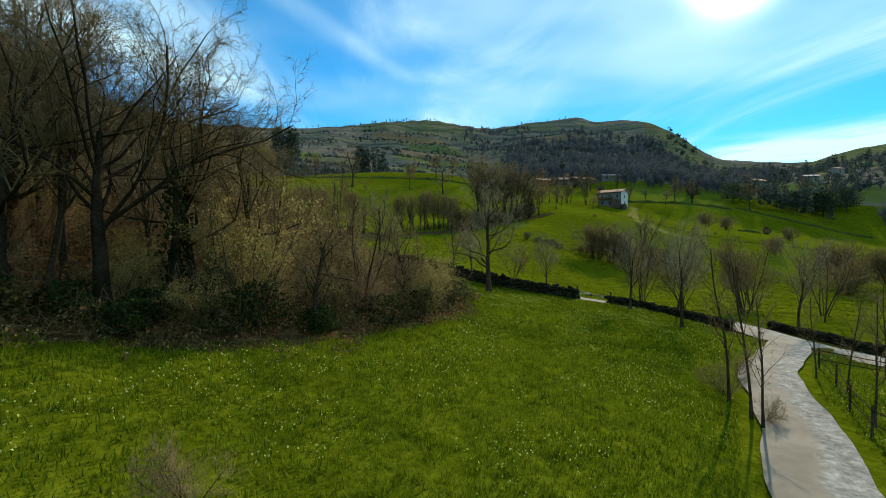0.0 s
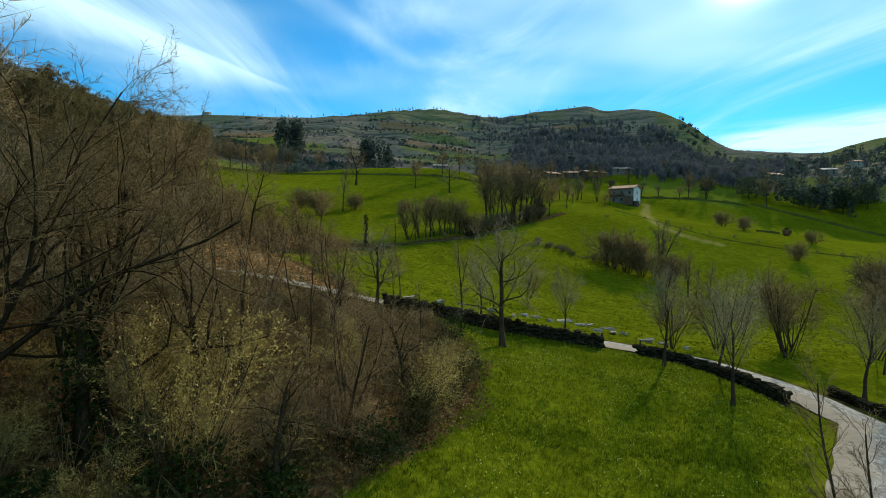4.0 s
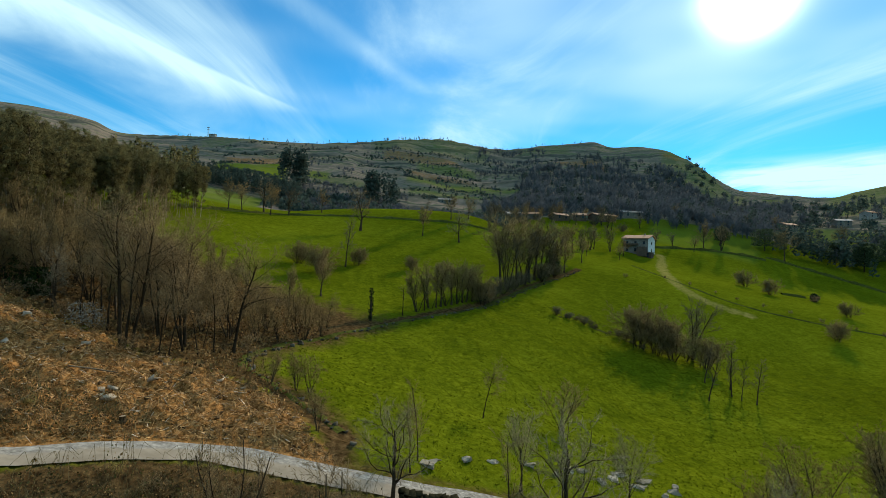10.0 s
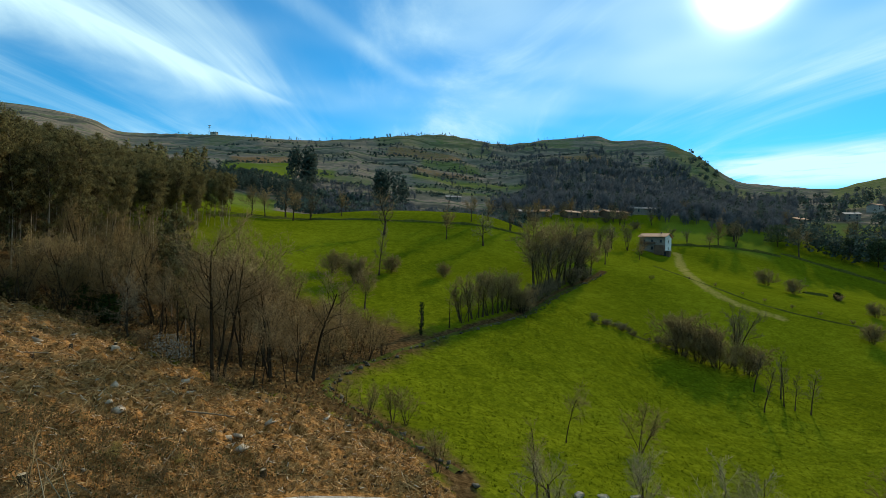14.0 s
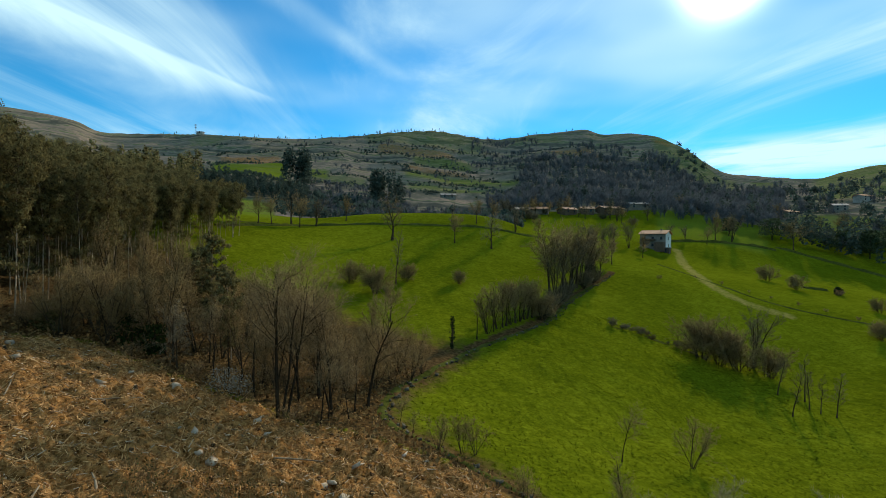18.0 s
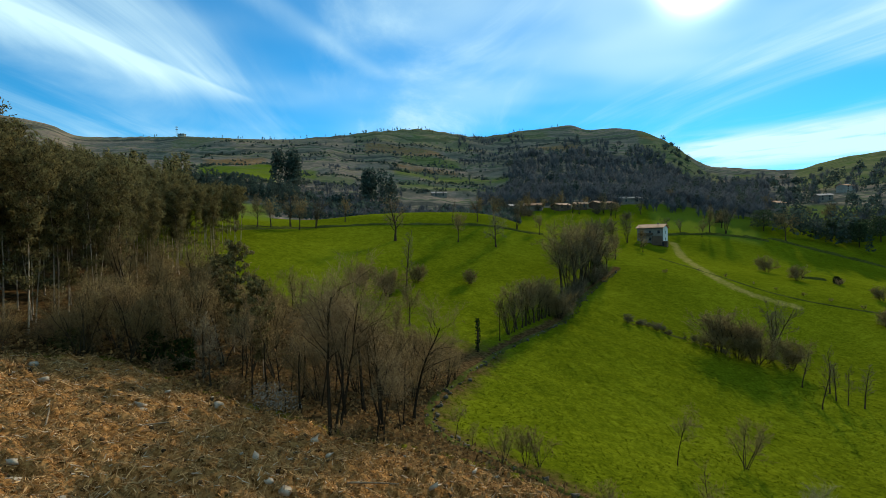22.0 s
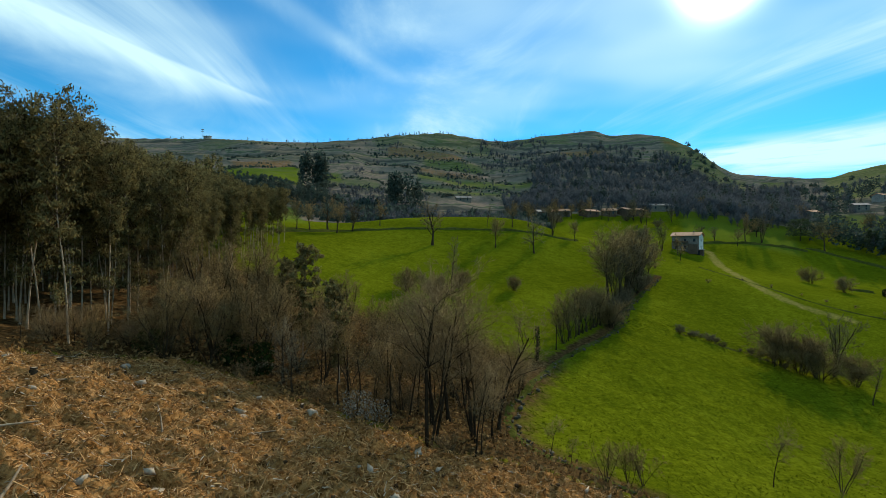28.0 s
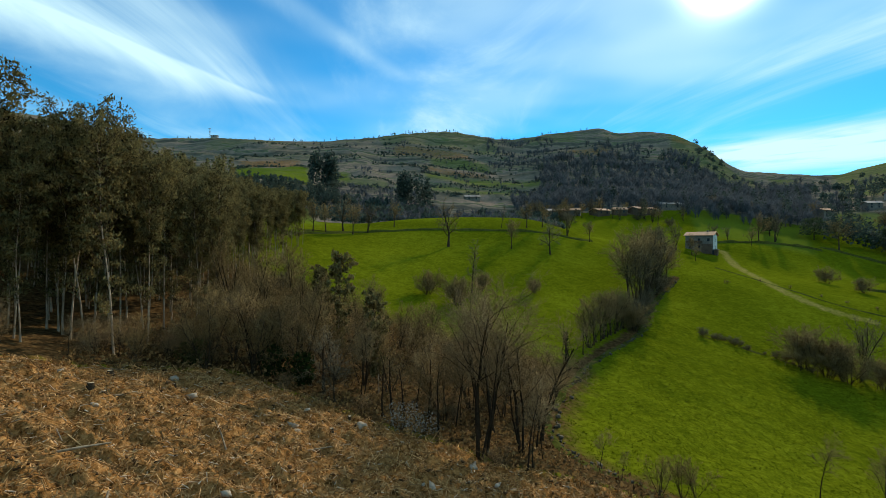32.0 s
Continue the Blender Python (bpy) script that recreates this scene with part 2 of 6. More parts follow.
# edge of the brambles beside the meadow, and the edge of the wood above the cleared slope
BRAMBLE_EDGE = spline([(-40, 6), (-12, 14), (-5.9, 18.2), (-2.8, 22.4), (0.1, 27.5), (1.9, 33.5), (1.0, 42), (-3, 46.5)], 1.0)
WOOD_EDGE = spline([(-120, 40), (-85, 54), (-68, 66), (-60, 73), (-48, 69), (-40, 65), (-32, 62.5), (-22, 60), (-16, 57), (-12, 52)], 1.0)
DITCH = spline([(-11, 53.5), (-17, 59), (-23.5, 64.5), (-26.3, 71), (-25, 80), (-17, 97), (-8, 110), (4, 124), (17, 146), (28, 162), (40, 178)], 2.0)


def side_of(line, x, y, reach):
    """Plus on the left of the line of points, minus on its right, in metres up to reach."""
    d, k = nearest(line, x, y)
    k2 = np.clip(k, 1, len(line) - 2)
    tx, ty = line[k2 + 1, 0] - line[k2 - 1, 0], line[k2 + 1, 1] - line[k2 - 1, 1]
    s = tx * (y - line[k, 1]) - ty * (x - line[k, 0])
    return np.clip(np.sign(s) * d, -reach, reach)


def height(x, y):
    x, y = np.asarray(x, float), np.asarray(y, float)
    z = base_height(x, y)
    near = np.hypot(x - 5, y - 30) < 110
    if near.any():
        xs, ys, zs = x[near], y[near], z[near]
        zs = zs + 0.08 * waves(xs, ys, 5.0, 8) + 0.20 * waves(xs, ys, 17.0, 9)
        # heaps and hollows of torn earth on the cleared slope
        torn = smooth(3.0, 5.0, side_of(LANE_LINE, xs, ys, 40)) * smooth(2.0, -1.0, side_of(WOOD_EDGE, xs, ys, 30)) * smooth(-13, -17, xs)
        zs = zs + torn * (0.30 * waves(xs, ys * 1.4, 5.0, 21) + 0.26 * waves(xs, ys * 1.5, 2.3, 22) + 0.10 * waves(xs, ys * 1.3, 1.1, 23))
        for line, level in ROADS:
            d, k = nearest(line, xs, ys)
            zs = zs + (level[k] - 0.10 - zs) * (1 - smooth(2.0, 4.5, d))
        z = z.copy()
        z[near] = zs
    return z


# ---- end of the land ----


# ---- helpers of this scene ----
def mesh_from(name, verts, faces, smooth_faces=False):
    me = bpy.data.meshes.new(name)
    me.from_pydata([tuple(v) for v in verts], [], [tuple(f) for f in faces])
    if smooth_faces:
        me.shade_smooth()
    return me


def part(name, data, material, parent=None, label=""):
    """Links a mesh, or a bmesh, as one object under a thing or a part."""
    if isinstance(data, bmesh.types.BMesh):
        me = bpy.data.meshes.new(name)
        data.to_mesh(me)
        data.free()
        data = me
    if material and not data.materials:
        data.materials.append(material)
    ob = new(name, data)
    ob.parent = parent
    return tagged(ob, label=label)


def ground_z(x, y):
    return float(height(np.array([x], float), np.array([y], float))[0])


def root(name, x, y, z=None, turn=0, label="", category="", group="", kind="", size=1.0):
    ob = new(name)
    ob.location = (x, y, ground_z(x, y) if z is None else z)
    ob.rotation_euler = (0, 0, radians(turn))
    ob.scale = (size, size, size)
    return tagged(ob, label, category, group, kind)


# ---- materials ----
def nodes_of(name, roughness=0.9):
    m = bpy.data.materials.new(name)
    m.use_nodes = True
    nt = m.node_tree
    b = nt.nodes["Principled BSDF"]
    b.inputs["Roughness"].default_value = roughness
    b.inputs["Specular IOR Level"].default_value = 0.0 if roughness > 0.92 else 0.06 if roughness > 0.8 else 0.25
    return m, nt, b


def noise_tex(nt, scale, detail=4.0, rough=0.6, vector=None):
    t = nt.nodes.new("ShaderNodeTexNoise")
    t.inputs["Scale"].default_value, t.inputs["Detail"].default_value, t.inputs["Roughness"].default_value = scale, detail, rough
    if vector is not None:
        nt.links.new(vector, t.inputs["Vector"])
    return t.outputs[0]


def place(nt):
    g = nt.nodes.new("ShaderNodeNewGeometry")
    return g.outputs["Position"]


def ramp_of(nt, value, stops):
    r = nt.nodes.new("ShaderNodeValToRGB")
    els = r.color_ramp.elements
    while len(els) < len(stops):
        els.new(0.5)
    for el, (at, col) in zip(els, stops):
        el.position, el.color = at, (*col, 1)
    nt.links.new(value, r.inputs[0])
    return r.outputs[0]


def mix_of(nt, fac, a, b, kind="MIX"):
    m = nt.nodes.new("ShaderNodeMix")
    m.data_type, m.blend_type = "RGBA", kind
    for k, v in ((0, fac), (6, a), (7, b)):
        if isinstance(v, (int, float)):
            m.inputs[k].default_value = v
        elif isinstance(v, tuple):
            m.inputs[k].default_value = (*v, 1)
        else:
            nt.links.new(v, m.inputs[k])
    return m.outputs[2]


def calc(nt, op, a, b=0.0, clamp=False):
    m = nt.nodes.new("ShaderNodeMath")
    m.operation, m.use_clamp = op, clamp
    for k, v in enumerate((a, b)):
        if isinstance(v, (int, float)):
            m.inputs[k].default_value = v
        else:
            nt.links.new(v, m.inputs[k])
    return m.outputs[0]


def bump_of(nt, value, bsdf, strength=0.5, distance=0.05):
    b = nt.nodes.new("ShaderNodeBump")
    b.inputs["Strength"].default_value, b.inputs["Distance"].default_value = strength, distance
    nt.links.new(value, b.inputs["Height"])
    nt.links.new(b.outputs[0], bsdf.inputs["Normal"])


def speckled(name, dark, light, scale, roughness=0.9, bump=0.4, distance=0.02, vary=0.0):
    """A surface of two tones at two scales, with relief; vary: from thing to thing."""
    m, nt, b = nodes_of(name, roughness)
    pos = place(nt)
    fine, wide = noise_tex(nt, scale, 5, 0.65, pos), noise_tex(nt, scale * 0.13, 3, 0.5, pos)
    both = calc(nt, "ADD", calc(nt, "MULTIPLY", fine, 0.6), calc(nt, "MULTIPLY", wide, 0.4))
    col = ramp_of(nt, both, [(0.34, dark), (0.66, light)])
    if vary:
        info = nt.nodes.new("ShaderNodeObjectInfo")
        col = mix_of(nt, calc(nt, "MULTIPLY", info.outputs["Random"], vary), col, tuple(c * 0.45 for c in dark))
    nt.links.new(col, b.inputs["Base Color"])
    bump_of(nt, fine, b, bump, distance)
    return m


def foliage(name, dark, light, through_light=0.35, clump=0.35, share=0.5, spread=0.35):
    """Leaves: each of its own tone, and lighter or darker by the clump; clump: its fineness, share: how much it tells, spread: how soft the tones part."""
    m, nt, b = nodes_of(name, 0.85)
    geo = nt.nodes.new("ShaderNodeNewGeometry")
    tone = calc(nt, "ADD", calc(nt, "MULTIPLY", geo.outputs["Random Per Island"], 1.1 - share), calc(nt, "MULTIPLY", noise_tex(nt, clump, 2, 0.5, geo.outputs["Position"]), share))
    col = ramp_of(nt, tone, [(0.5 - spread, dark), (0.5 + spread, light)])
    nt.links.new(col, b.inputs["Base Color"])
    leaf = nt.nodes.new("ShaderNodeBsdfTranslucent")
    nt.links.new(col, leaf.inputs[0])
    mix = nt.nodes.new("ShaderNodeMixShader")
    mix.inputs[0].default_value = through_light
    out = nt.nodes["Material Output"]
    nt.links.new(b.outputs[0], mix.inputs[1])
    nt.links.new(leaf.outputs[0], mix.inputs[2])
    nt.links.new(mix.outputs[0], out.inputs[0])
    return m


def ground_material():
    """Meadow, cleared slope, brambly ground, heath and worn earth, told apart by where they lie."""
    m, nt, b = nodes_of("ground", 0.95)
    pos = place(nt)

    def zone(name):
        a = nt.nodes.new("ShaderNodeAttribute")
        a.attribute_name = name
        return a.outputs["Fac"]

    def edge(name, width=0.35, scale=0.5):
        n = noise_tex(nt, scale, 5, 0.7, pos)
        v = calc(nt, "ADD", zone(name), calc(nt, "MULTIPLY", calc(nt, "SUBTRACT", n, 0.5), 1.1))
        r = nt.nodes.new("ShaderNodeMapRange")
        r.interpolation_type = "SMOOTHSTEP"
        r.inputs[1].default_value, r.inputs[2].default_value = 0.5 - width, 0.5 + width
        nt.links.new(v, r.inputs[0])
        return r.outputs[0]

    wide, mid, fine = noise_tex(nt, 0.035, 4, 0.55, pos), noise_tex(nt, 0.45, 5, 0.65, pos), noise_tex(nt, 5.0, 5, 0.7, pos)
    tuft = noise_tex(nt, 1.5, 4, 0.7, pos)
    tone = calc(nt, "ADD", calc(nt, "ADD", calc(nt, "MULTIPLY", wide, 0.20), calc(nt, "MULTIPLY", mid, 0.20)), calc(nt, "ADD", calc(nt, "MULTIPLY", fine, 0.30), calc(nt, "MULTIPLY", tuft, 0.30)))
    grass = ramp_of(nt, tone, [(0.39, GRASS[0]), (0.5, GRASS[1]), (0.61, GRASS[2])])
    dry = ramp_of(nt, noise_tex(nt, 2.2, 8, 0.75, pos), [(0.36, (0.050, 0.022, 0.006)), (0.47, (0.210, 0.098, 0.028)), (0.58, (0.37, 0.184, 0.060)), (0.72, (0.53, 0.305, 0.115))])
    # bramble ground darkened for the shaded gaps between the bushes
    bramble = ramp_of(nt, noise_tex(nt, 1.6, 7, 0.75, pos), [(0.34, (0.018, 0.010, 0.004)), (0.52, (0.086, 0.050, 0.019)), (0.72, (0.20, 0.122, 0.048))])
    xyz = nt.nodes.new("ShaderNodeSeparateXYZ")
    nt.links.new(pos, xyz.inputs[0])
    bend = calc(nt, "ADD", calc(nt, "MULTIPLY", xyz.outputs[2], 0.11), calc(nt, "MULTIPLY", noise_tex(nt, 0.012, 4, 0.6, pos), 5.0))
    strata = nt.nodes.new("ShaderNodeTexNoise")
    strata.noise_dimensions = "1D"
    strata.inputs["Scale"].default_value, strata.inputs["Detail"].default_value = 1.6, 4.0
    nt.links.new(bend, strata.inputs["W"])
    both = calc(nt, "ADD", calc(nt, "MULTIPLY", strata.outputs[0], 0.55), calc(nt, "ADD", calc(nt, "MULTIPLY", noise_tex(nt, 0.02, 6, 0.65, pos), 0.2), calc(nt, "MULTIPLY", noise_tex(nt, 0.12, 6, 0.75, pos), 0.25)))
    # heath tones lightened to carry the brightening of far haze
    heath = ramp_of(nt, both, [(0.36, (0.070, 0.066, 0.050)), (0.44, (0.122, 0.108, 0.074)), (0.50, (0.175, 0.138, 0.098)), (0.535, (0.270, 0.185, 0.135)), (0.57, (0.130, 0.138, 0.066)), (0.64, (0.085, 0.080, 0.062))])
    earth = ramp_of(nt, noise_tex(nt, 1.5, 5, 0.7, pos), [(0.3, (0.13, 0.125, 0.022)), (0.7, (0.33, 0.25, 0.075))])
    col = mix_of(nt, edge("heath", 0.25, 0.03), grass, heath)
    col = mix_of(nt, calc(nt, "MULTIPLY", zone("field"), calc(nt, "ADD", calc(nt, "MULTIPLY", noise_tex(nt, 0.05, 4, 0.6, pos), 0.9), 0.5), True), col, mix_of(nt, 0.5, grass, (0.115, 0.155, 0.020)))
    col = mix_of(nt, edge("bramble"), col, bramble)
    col = mix_of(nt, edge("cleared", 0.25), col, dry)
    col = mix_of(nt, edge("worn", 0.3), col, earth)
    nt.links.new(col, b.inputs["Base Color"])
    lumps = calc(nt, "MULTIPLY", calc(nt, "MULTIPLY", zone("cleared"), noise_tex(nt, 1.3, 6, 0.7, pos)), 2.6)
    relief = calc(nt, "ADD", calc(nt, "ADD", calc(nt, "MULTIPLY", mid, 0.25), calc(nt, "MULTIPLY", fine, 0.5)), lumps)
    bump_of(nt, relief, b, 0.7, 0.12)
    return m


GRASS = ((0.044, 0.056, 0.002), (0.097, 0.113, 0.004), (0.170, 0.184, 0.009))
M_GROUND = ground_material()
M_BARK = speckled("bark_grey_brown", (0.026, 0.019, 0.011), (0.115, 0.082, 0.048), 9.0, 0.95, 0.6, 0.02, 0.4)
M_BARK_DARK = speckled("dark_oak_bark", (0.012, 0.009, 0.005), (0.055, 0.039, 0.023), 9.0, 0.95, 0.6, 0.02)
M_TWIG = speckled("twigs_grey_brown", (0.138, 0.094, 0.042), (0.37, 0.258, 0.124), 2.0, 0.95, 0.0, 0.01, 0.4)
M_TWIG_DARK = speckled("twigs_dark_oak", (0.080, 0.060, 0.026), (0.235, 0.175, 0.078), 2.0, 0.95, 0.0, 0.01, 0.3)
M_TWIG_FAR = speckled("twigs_dark_brown", (0.085, 0.066, 0.036), (0.23, 0.180, 0.100), 2.0, 0.95, 0.0, 0.01, 0.4)
M_TWIG_HAZE = speckled("twigs_purple_brown", (0.140, 0.094, 0.036), (0.35, 0.240, 0.100), 2.0, 0.95, 0.0, 0.01, 0.4)
M_TWIG_RED = speckled("twigs_russet", (0.150, 0.094, 0.043), (0.37, 0.245, 0.115), 2.0, 0.95, 0.0, 0.01, 0.4)
M_TWIG_OCHRE = speckled("twigs_catkin", (0.18, 0.13, 0.036), (0.40, 0.31, 0.10), 2.0, 0.95, 0.0, 0.01, 0.3)
M_TWIG_PALE = speckled("twigs_lichen", (0.130, 0.104, 0.060), (0.34, 0.280, 0.170), 2.0, 0.95, 0.0, 0.01, 0.3)
M_EUC_BARK = speckled("eucalyptus_bark", (0.24, 0.165, 0.095), (0.60, 0.45, 0.29), 2.5, 0.8, 0.3, 0.02, 0.3)
# strong clump contrast paints in the crowns' shaded gaps and sunlit tops
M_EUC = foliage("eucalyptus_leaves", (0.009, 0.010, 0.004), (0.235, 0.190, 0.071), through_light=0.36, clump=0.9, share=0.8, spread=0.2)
M_PINE = foliage("dark_evergreen", (0.016, 0.026, 0.012), (0.080, 0.105, 0.048))
# far evergreens paled and greyed: distance haze put into the leaf colour
M_PINE_HAZED = foliage("far_leaves_hazed", (0.022, 0.033, 0.026), (0.080, 0.105, 0.078))
M_IVY = foliage("ivy_leaves", (0.008, 0.014, 0.003), (0.035, 0.055, 0.012))
M_CATKIN = foliage("catkins", (0.20, 0.15, 0.035), (0.62, 0.50, 0.17), through_light=0.5)
# bramble leaves darkened for the shadow at the thicket's base
M_BRAMBLE = foliage("bramble_leaves", (0.010, 0.012, 0.003), (0.125, 0.112, 0.034))
M_BLOSSOM = foliage("pale_blossom", (0.14, 0.13, 0.10), (0.36, 0.34, 0.28))
# mossy stone, darkened all over for the shade on the wall's face
M_DRYSTONE = speckled("shaded_mossy_stone", (0.010, 0.009, 0.004), (0.060, 0.054, 0.030), 5.0, 0.95, 0.8, 0.04, 0.5)
M_PALE = speckled("pale_limestone", (0.26, 0.205, 0.135), (0.56, 0.46, 0.33), 4.0, 0.95, 0.5, 0.03, 0.3)


# ---- ground ----
# far fields on the hillside: bearings and distances from the middle of the walk
FIELDS = [(-24.5, -17.0, 365, 458, 1), (-14.8, -12.4, 418, 460, 0.8), (-14.5, -8.2, 412, 434, 0.4), (-2.6, 4.2, 543, 568, 0.55), (-3.6, 9.8, 468, 506, 0.7), (-3.2, 9.6, 430, 456, 0.55), (-26, -18.3, 200, 284, 0.9), (24.5, 34.5, 290, 362, 1), (37.0, 46, 366, 412, 0.8), (24.3, 32, 596, 780, 0.42), (38.4, 60, 560, 1000, 0.5), (33.4, 35.6, 718, 822, 0.5), (-8, 5.6, 616, 700, 0.28), (-26.5, -19, 618, 690, 0.24), (9, 14.5, 692, 736, 0.28)]


def zones(x, y, z_at):
    z = {k: np.zeros(x.shape) for k in ("cleared", "bramble", "heath", "field", "worn")}
    r = np.hypot(x - CENTRE[0], y - CENTRE[1])
    near = (r < 190)
    xs, ys = x[near], y[near]
    lane, _ = nearest(LANE_LINE, xs, ys)
    above = side_of(LANE_LINE, xs, ys, 40)
    wood = side_of(WOOD_EDGE, xs, ys, 30)
    bram = side_of(BRAMBLE_EDGE, xs, ys, 30)
    ditch, _ = nearest(DITCH, xs, ys)
    z["cleared"][near] = smooth(-1, 1.5, above) * smooth(1.5, -2.5, wood) * smooth(-8, -11, xs)
    under_wood = smooth(-1.5, 1.5, wood) * smooth(5, -3, side_of(DITCH, xs, ys, 30) * -1 - 2) * smooth(-6, -12, xs) * smooth(118, 92, ys + 0.35 * (xs + 20))
    z["bramble"][near] = np.maximum.reduce([smooth(-0.8, 0.8, bram) * smooth(-1.0, -2.5, above) * smooth(55, 45, ys), under_wood, smooth(2.0, 0.8, ditch) * 0.9, 0.55 * smooth(4.0, 2.0, lane)])
    t, _ = nearest(TRACK_LINE, x[r < 330], y[r < 330])
    z["worn"][r < 330] = 0.60 * smooth(4.2, 1.2, t)
    bearing = np.degrees(np.arctan2(x - CENTRE[0], y - CENTRE[1]))
    rim = 232 + 100 * smooth(5, 9, bearing) + 30 * smooth(17, 26, bearing) - 10 * smooth(-12, -22, bearing)
    z["heath"] = smooth(rim - 3, rim + 3, r)
    for b0, b1, r0, r1, rich in FIELDS:
        soft = 6.0
        z["field"] = np.maximum(z["field"], rich * smooth(b0 - 0.4, b0 + 0.4, bearing) * smooth(b1 + 0.4, b1 - 0.4, bearing) * smooth(r0 - soft, r0 + soft, r) * smooth(r1 + soft, r1 - soft, r))
    # bare reddish shelves below the ridge
    for b0, b1, r0, r1 in ((-24, -17.3, 468, 522), (-7.1, 2.4, 572, 604), (-4, 4.2, 508, 524), (13, 19, 630, 652), (24, 26.2, 702, 724)):
        z["cleared"] = np.maximum(z["cleared"], 0.52 * smooth(b0 - 0.8, b0 + 0.8, bearing) * smooth(b1 + 0.8, b1 - 0.8, bearing) * smooth(r0 - 8, r0 + 6, r) * smooth(r1 + 8, r1 - 6, r))
    z["worn"] = np.maximum(z["worn"], 0.30 * smooth(0.2, 0.8, np.sin(z_at * 0.21 + 1.5 * np.sin(np.radians(bearing * 14)))) * smooth(430, 520, r) * smooth(700, 640, r))
    return z


def build_ground():
    front = np.arange(-62, 62.01, 0.24)
    behind = np.concatenate([np.arange(-180, -62, 2.0), front, np.arange(64, 180, 2.0)])
    r = [1.5]
    while r[-1] < 4600:
        r.append(r[-1] + max(0.45, 0.0125 * r[-1]))
    r = np.array(r)
    a = np.radians(behind)
    x = CENTRE[0] + np.outer(r, np.sin(a))
    y = CENTRE[1] + np.outer(r, np.cos(a))
    z = height(x, y)
    n, k = x.shape
    verts = np.stack([x, y, z], -1).reshape(-1, 3)
    i, j = np.meshgrid(np.arange(n - 1), np.arange(k), indexing="ij")
    j2 = (j + 1) % k
    quads = np.stack([i * k + j, (i + 1) * k + j, (i + 1) * k + j2, i * k + j2], -1).reshape(-1, 4)
    me = bpy.data.meshes.new("ground")
    me.vertices.add(len(verts) + 1)
    mid = np.array([[CENTRE[0], CENTRE[1], z[0].mean()]])
    me.vertices.foreach_set("co", np.vstack([verts, mid]).ravel())
    fan = np.array([[len(verts), (q + 1) % k, q] for q in range(k)])
    loops = np.concatenate([quads[:, ::-1].ravel(), fan[:, ::-1].ravel()])
    me.loops.add(len(loops))
    me.loops.foreach_set("vertex_index", loops)
    me.polygons.add(len(quads) + len(fan))
    me.polygons.foreach_set("loop_start", np.concatenate([np.arange(len(quads)) * 4, len(quads) * 4 + np.arange(len(fan)) * 3]))
    me.update(calc_edges=True)
    me.validate()
    for name, v in zones(x, y, z).items():
        at = me.attributes.new(name, "FLOAT", "POINT")
        at.data.foreach_set("value", np.append(v.ravel(), 0.0))
    me.shade_smooth()
    me.materials.append(M_GROUND)
    return tagged(new("ground", me), "green meadows, brown cleared slope and far heath hills", "ground", kind="structure")


build_ground()


def strip(line, level, half, lift, crown=0.03, cuts=8, wobble=0.12, seed=1):
    """A lane's surface along a line, with a rounded back and ragged sides; 'across' runs from side to side."""
    t = np.gradient(line, axis=0)
    t /= np.linalg.norm(t, axis=1)[:, None]
    side = np.stack([t[:, 1], -t[:, 0]], -1)
    s = np.arange(len(line)) * 0.7
    verts, faces, across = [], [], []
    for k in range(cuts + 1):
        f = 2 * k / cuts - 1
        w = half + wobble * (waves(s, s * 0 + 9 * np.sign(f), 6.0, seed) if abs(f) == 1 else 0)
        p = line + side * (f * w if np.isscalar(w) else (f * w)[:, None])
        z = level + lift + crown * (1 - f * f)
        verts.append(np.column_stack([p, z if abs(f) < 1 else z - 0.02]))
        across += [f] * len(line)
    n = len(line)
    for k in range(cuts):
        faces += [(k * n + i, (k + 1) * n + i, (k + 1) * n + i + 1, k * n + i + 1) for i in range(n - 1)]
    me = mesh_from("lane", np.vstack(verts), faces, True)
    me.attributes.new("across", "FLOAT", "POINT").data.foreach_set("value", across)
    return me


def lane_material():
    """Concrete: a smooth tan wheel track, and beside it a strip mottled from dark to pale grey."""
    m, nt, b = nodes_of("lane_concrete", 0.85)
    pos = place(nt)
    at = nt.nodes.new("ShaderNodeAttribute")
    at.attribute_name = "across"
    tan = ramp_of(nt, noise_tex(nt, 0.9, 5, 0.6, pos), [(0.3, (0.215, 0.170, 0.115)), (0.7, (0.315, 0.255, 0.180))])
    grey = ramp_of(nt, noise_tex(nt, 2.4, 7, 0.75, pos), [(0.34, (0.120, 0.105, 0.082)), (0.52, (0.270, 0.240, 0.195)), (0.70, (0.500, 0.450, 0.370))])
    v = calc(nt, "ADD", at.outputs["Fac"], calc(nt, "MULTIPLY", calc(nt, "SUBTRACT", noise_tex(nt, 0.5, 3, 0.6, pos), 0.5), 0.9))
    r = nt.nodes.new("ShaderNodeMapRange")
    r.interpolation_type = "SMOOTHSTEP"
    r.inputs[1].default_value, r.inputs[2].default_value = -0.35, 0.05
    nt.links.new(v, r.inputs[0])
    nt.links.new(mix_of(nt, r.outputs[0], grey, tan), b.inputs["Base Color"])
    bump_of(nt, noise_tex(nt, 6.0, 5, 0.7, pos), b, 0.35, 0.02)
    return m


M_ROAD = lane_material()
tagged(part("road", strip(LANE_LINE, ROADS[0][1], 1.5, 0.02), M_ROAD), "pale worn concrete country lane beside a stone wall", "road", kind="structure")
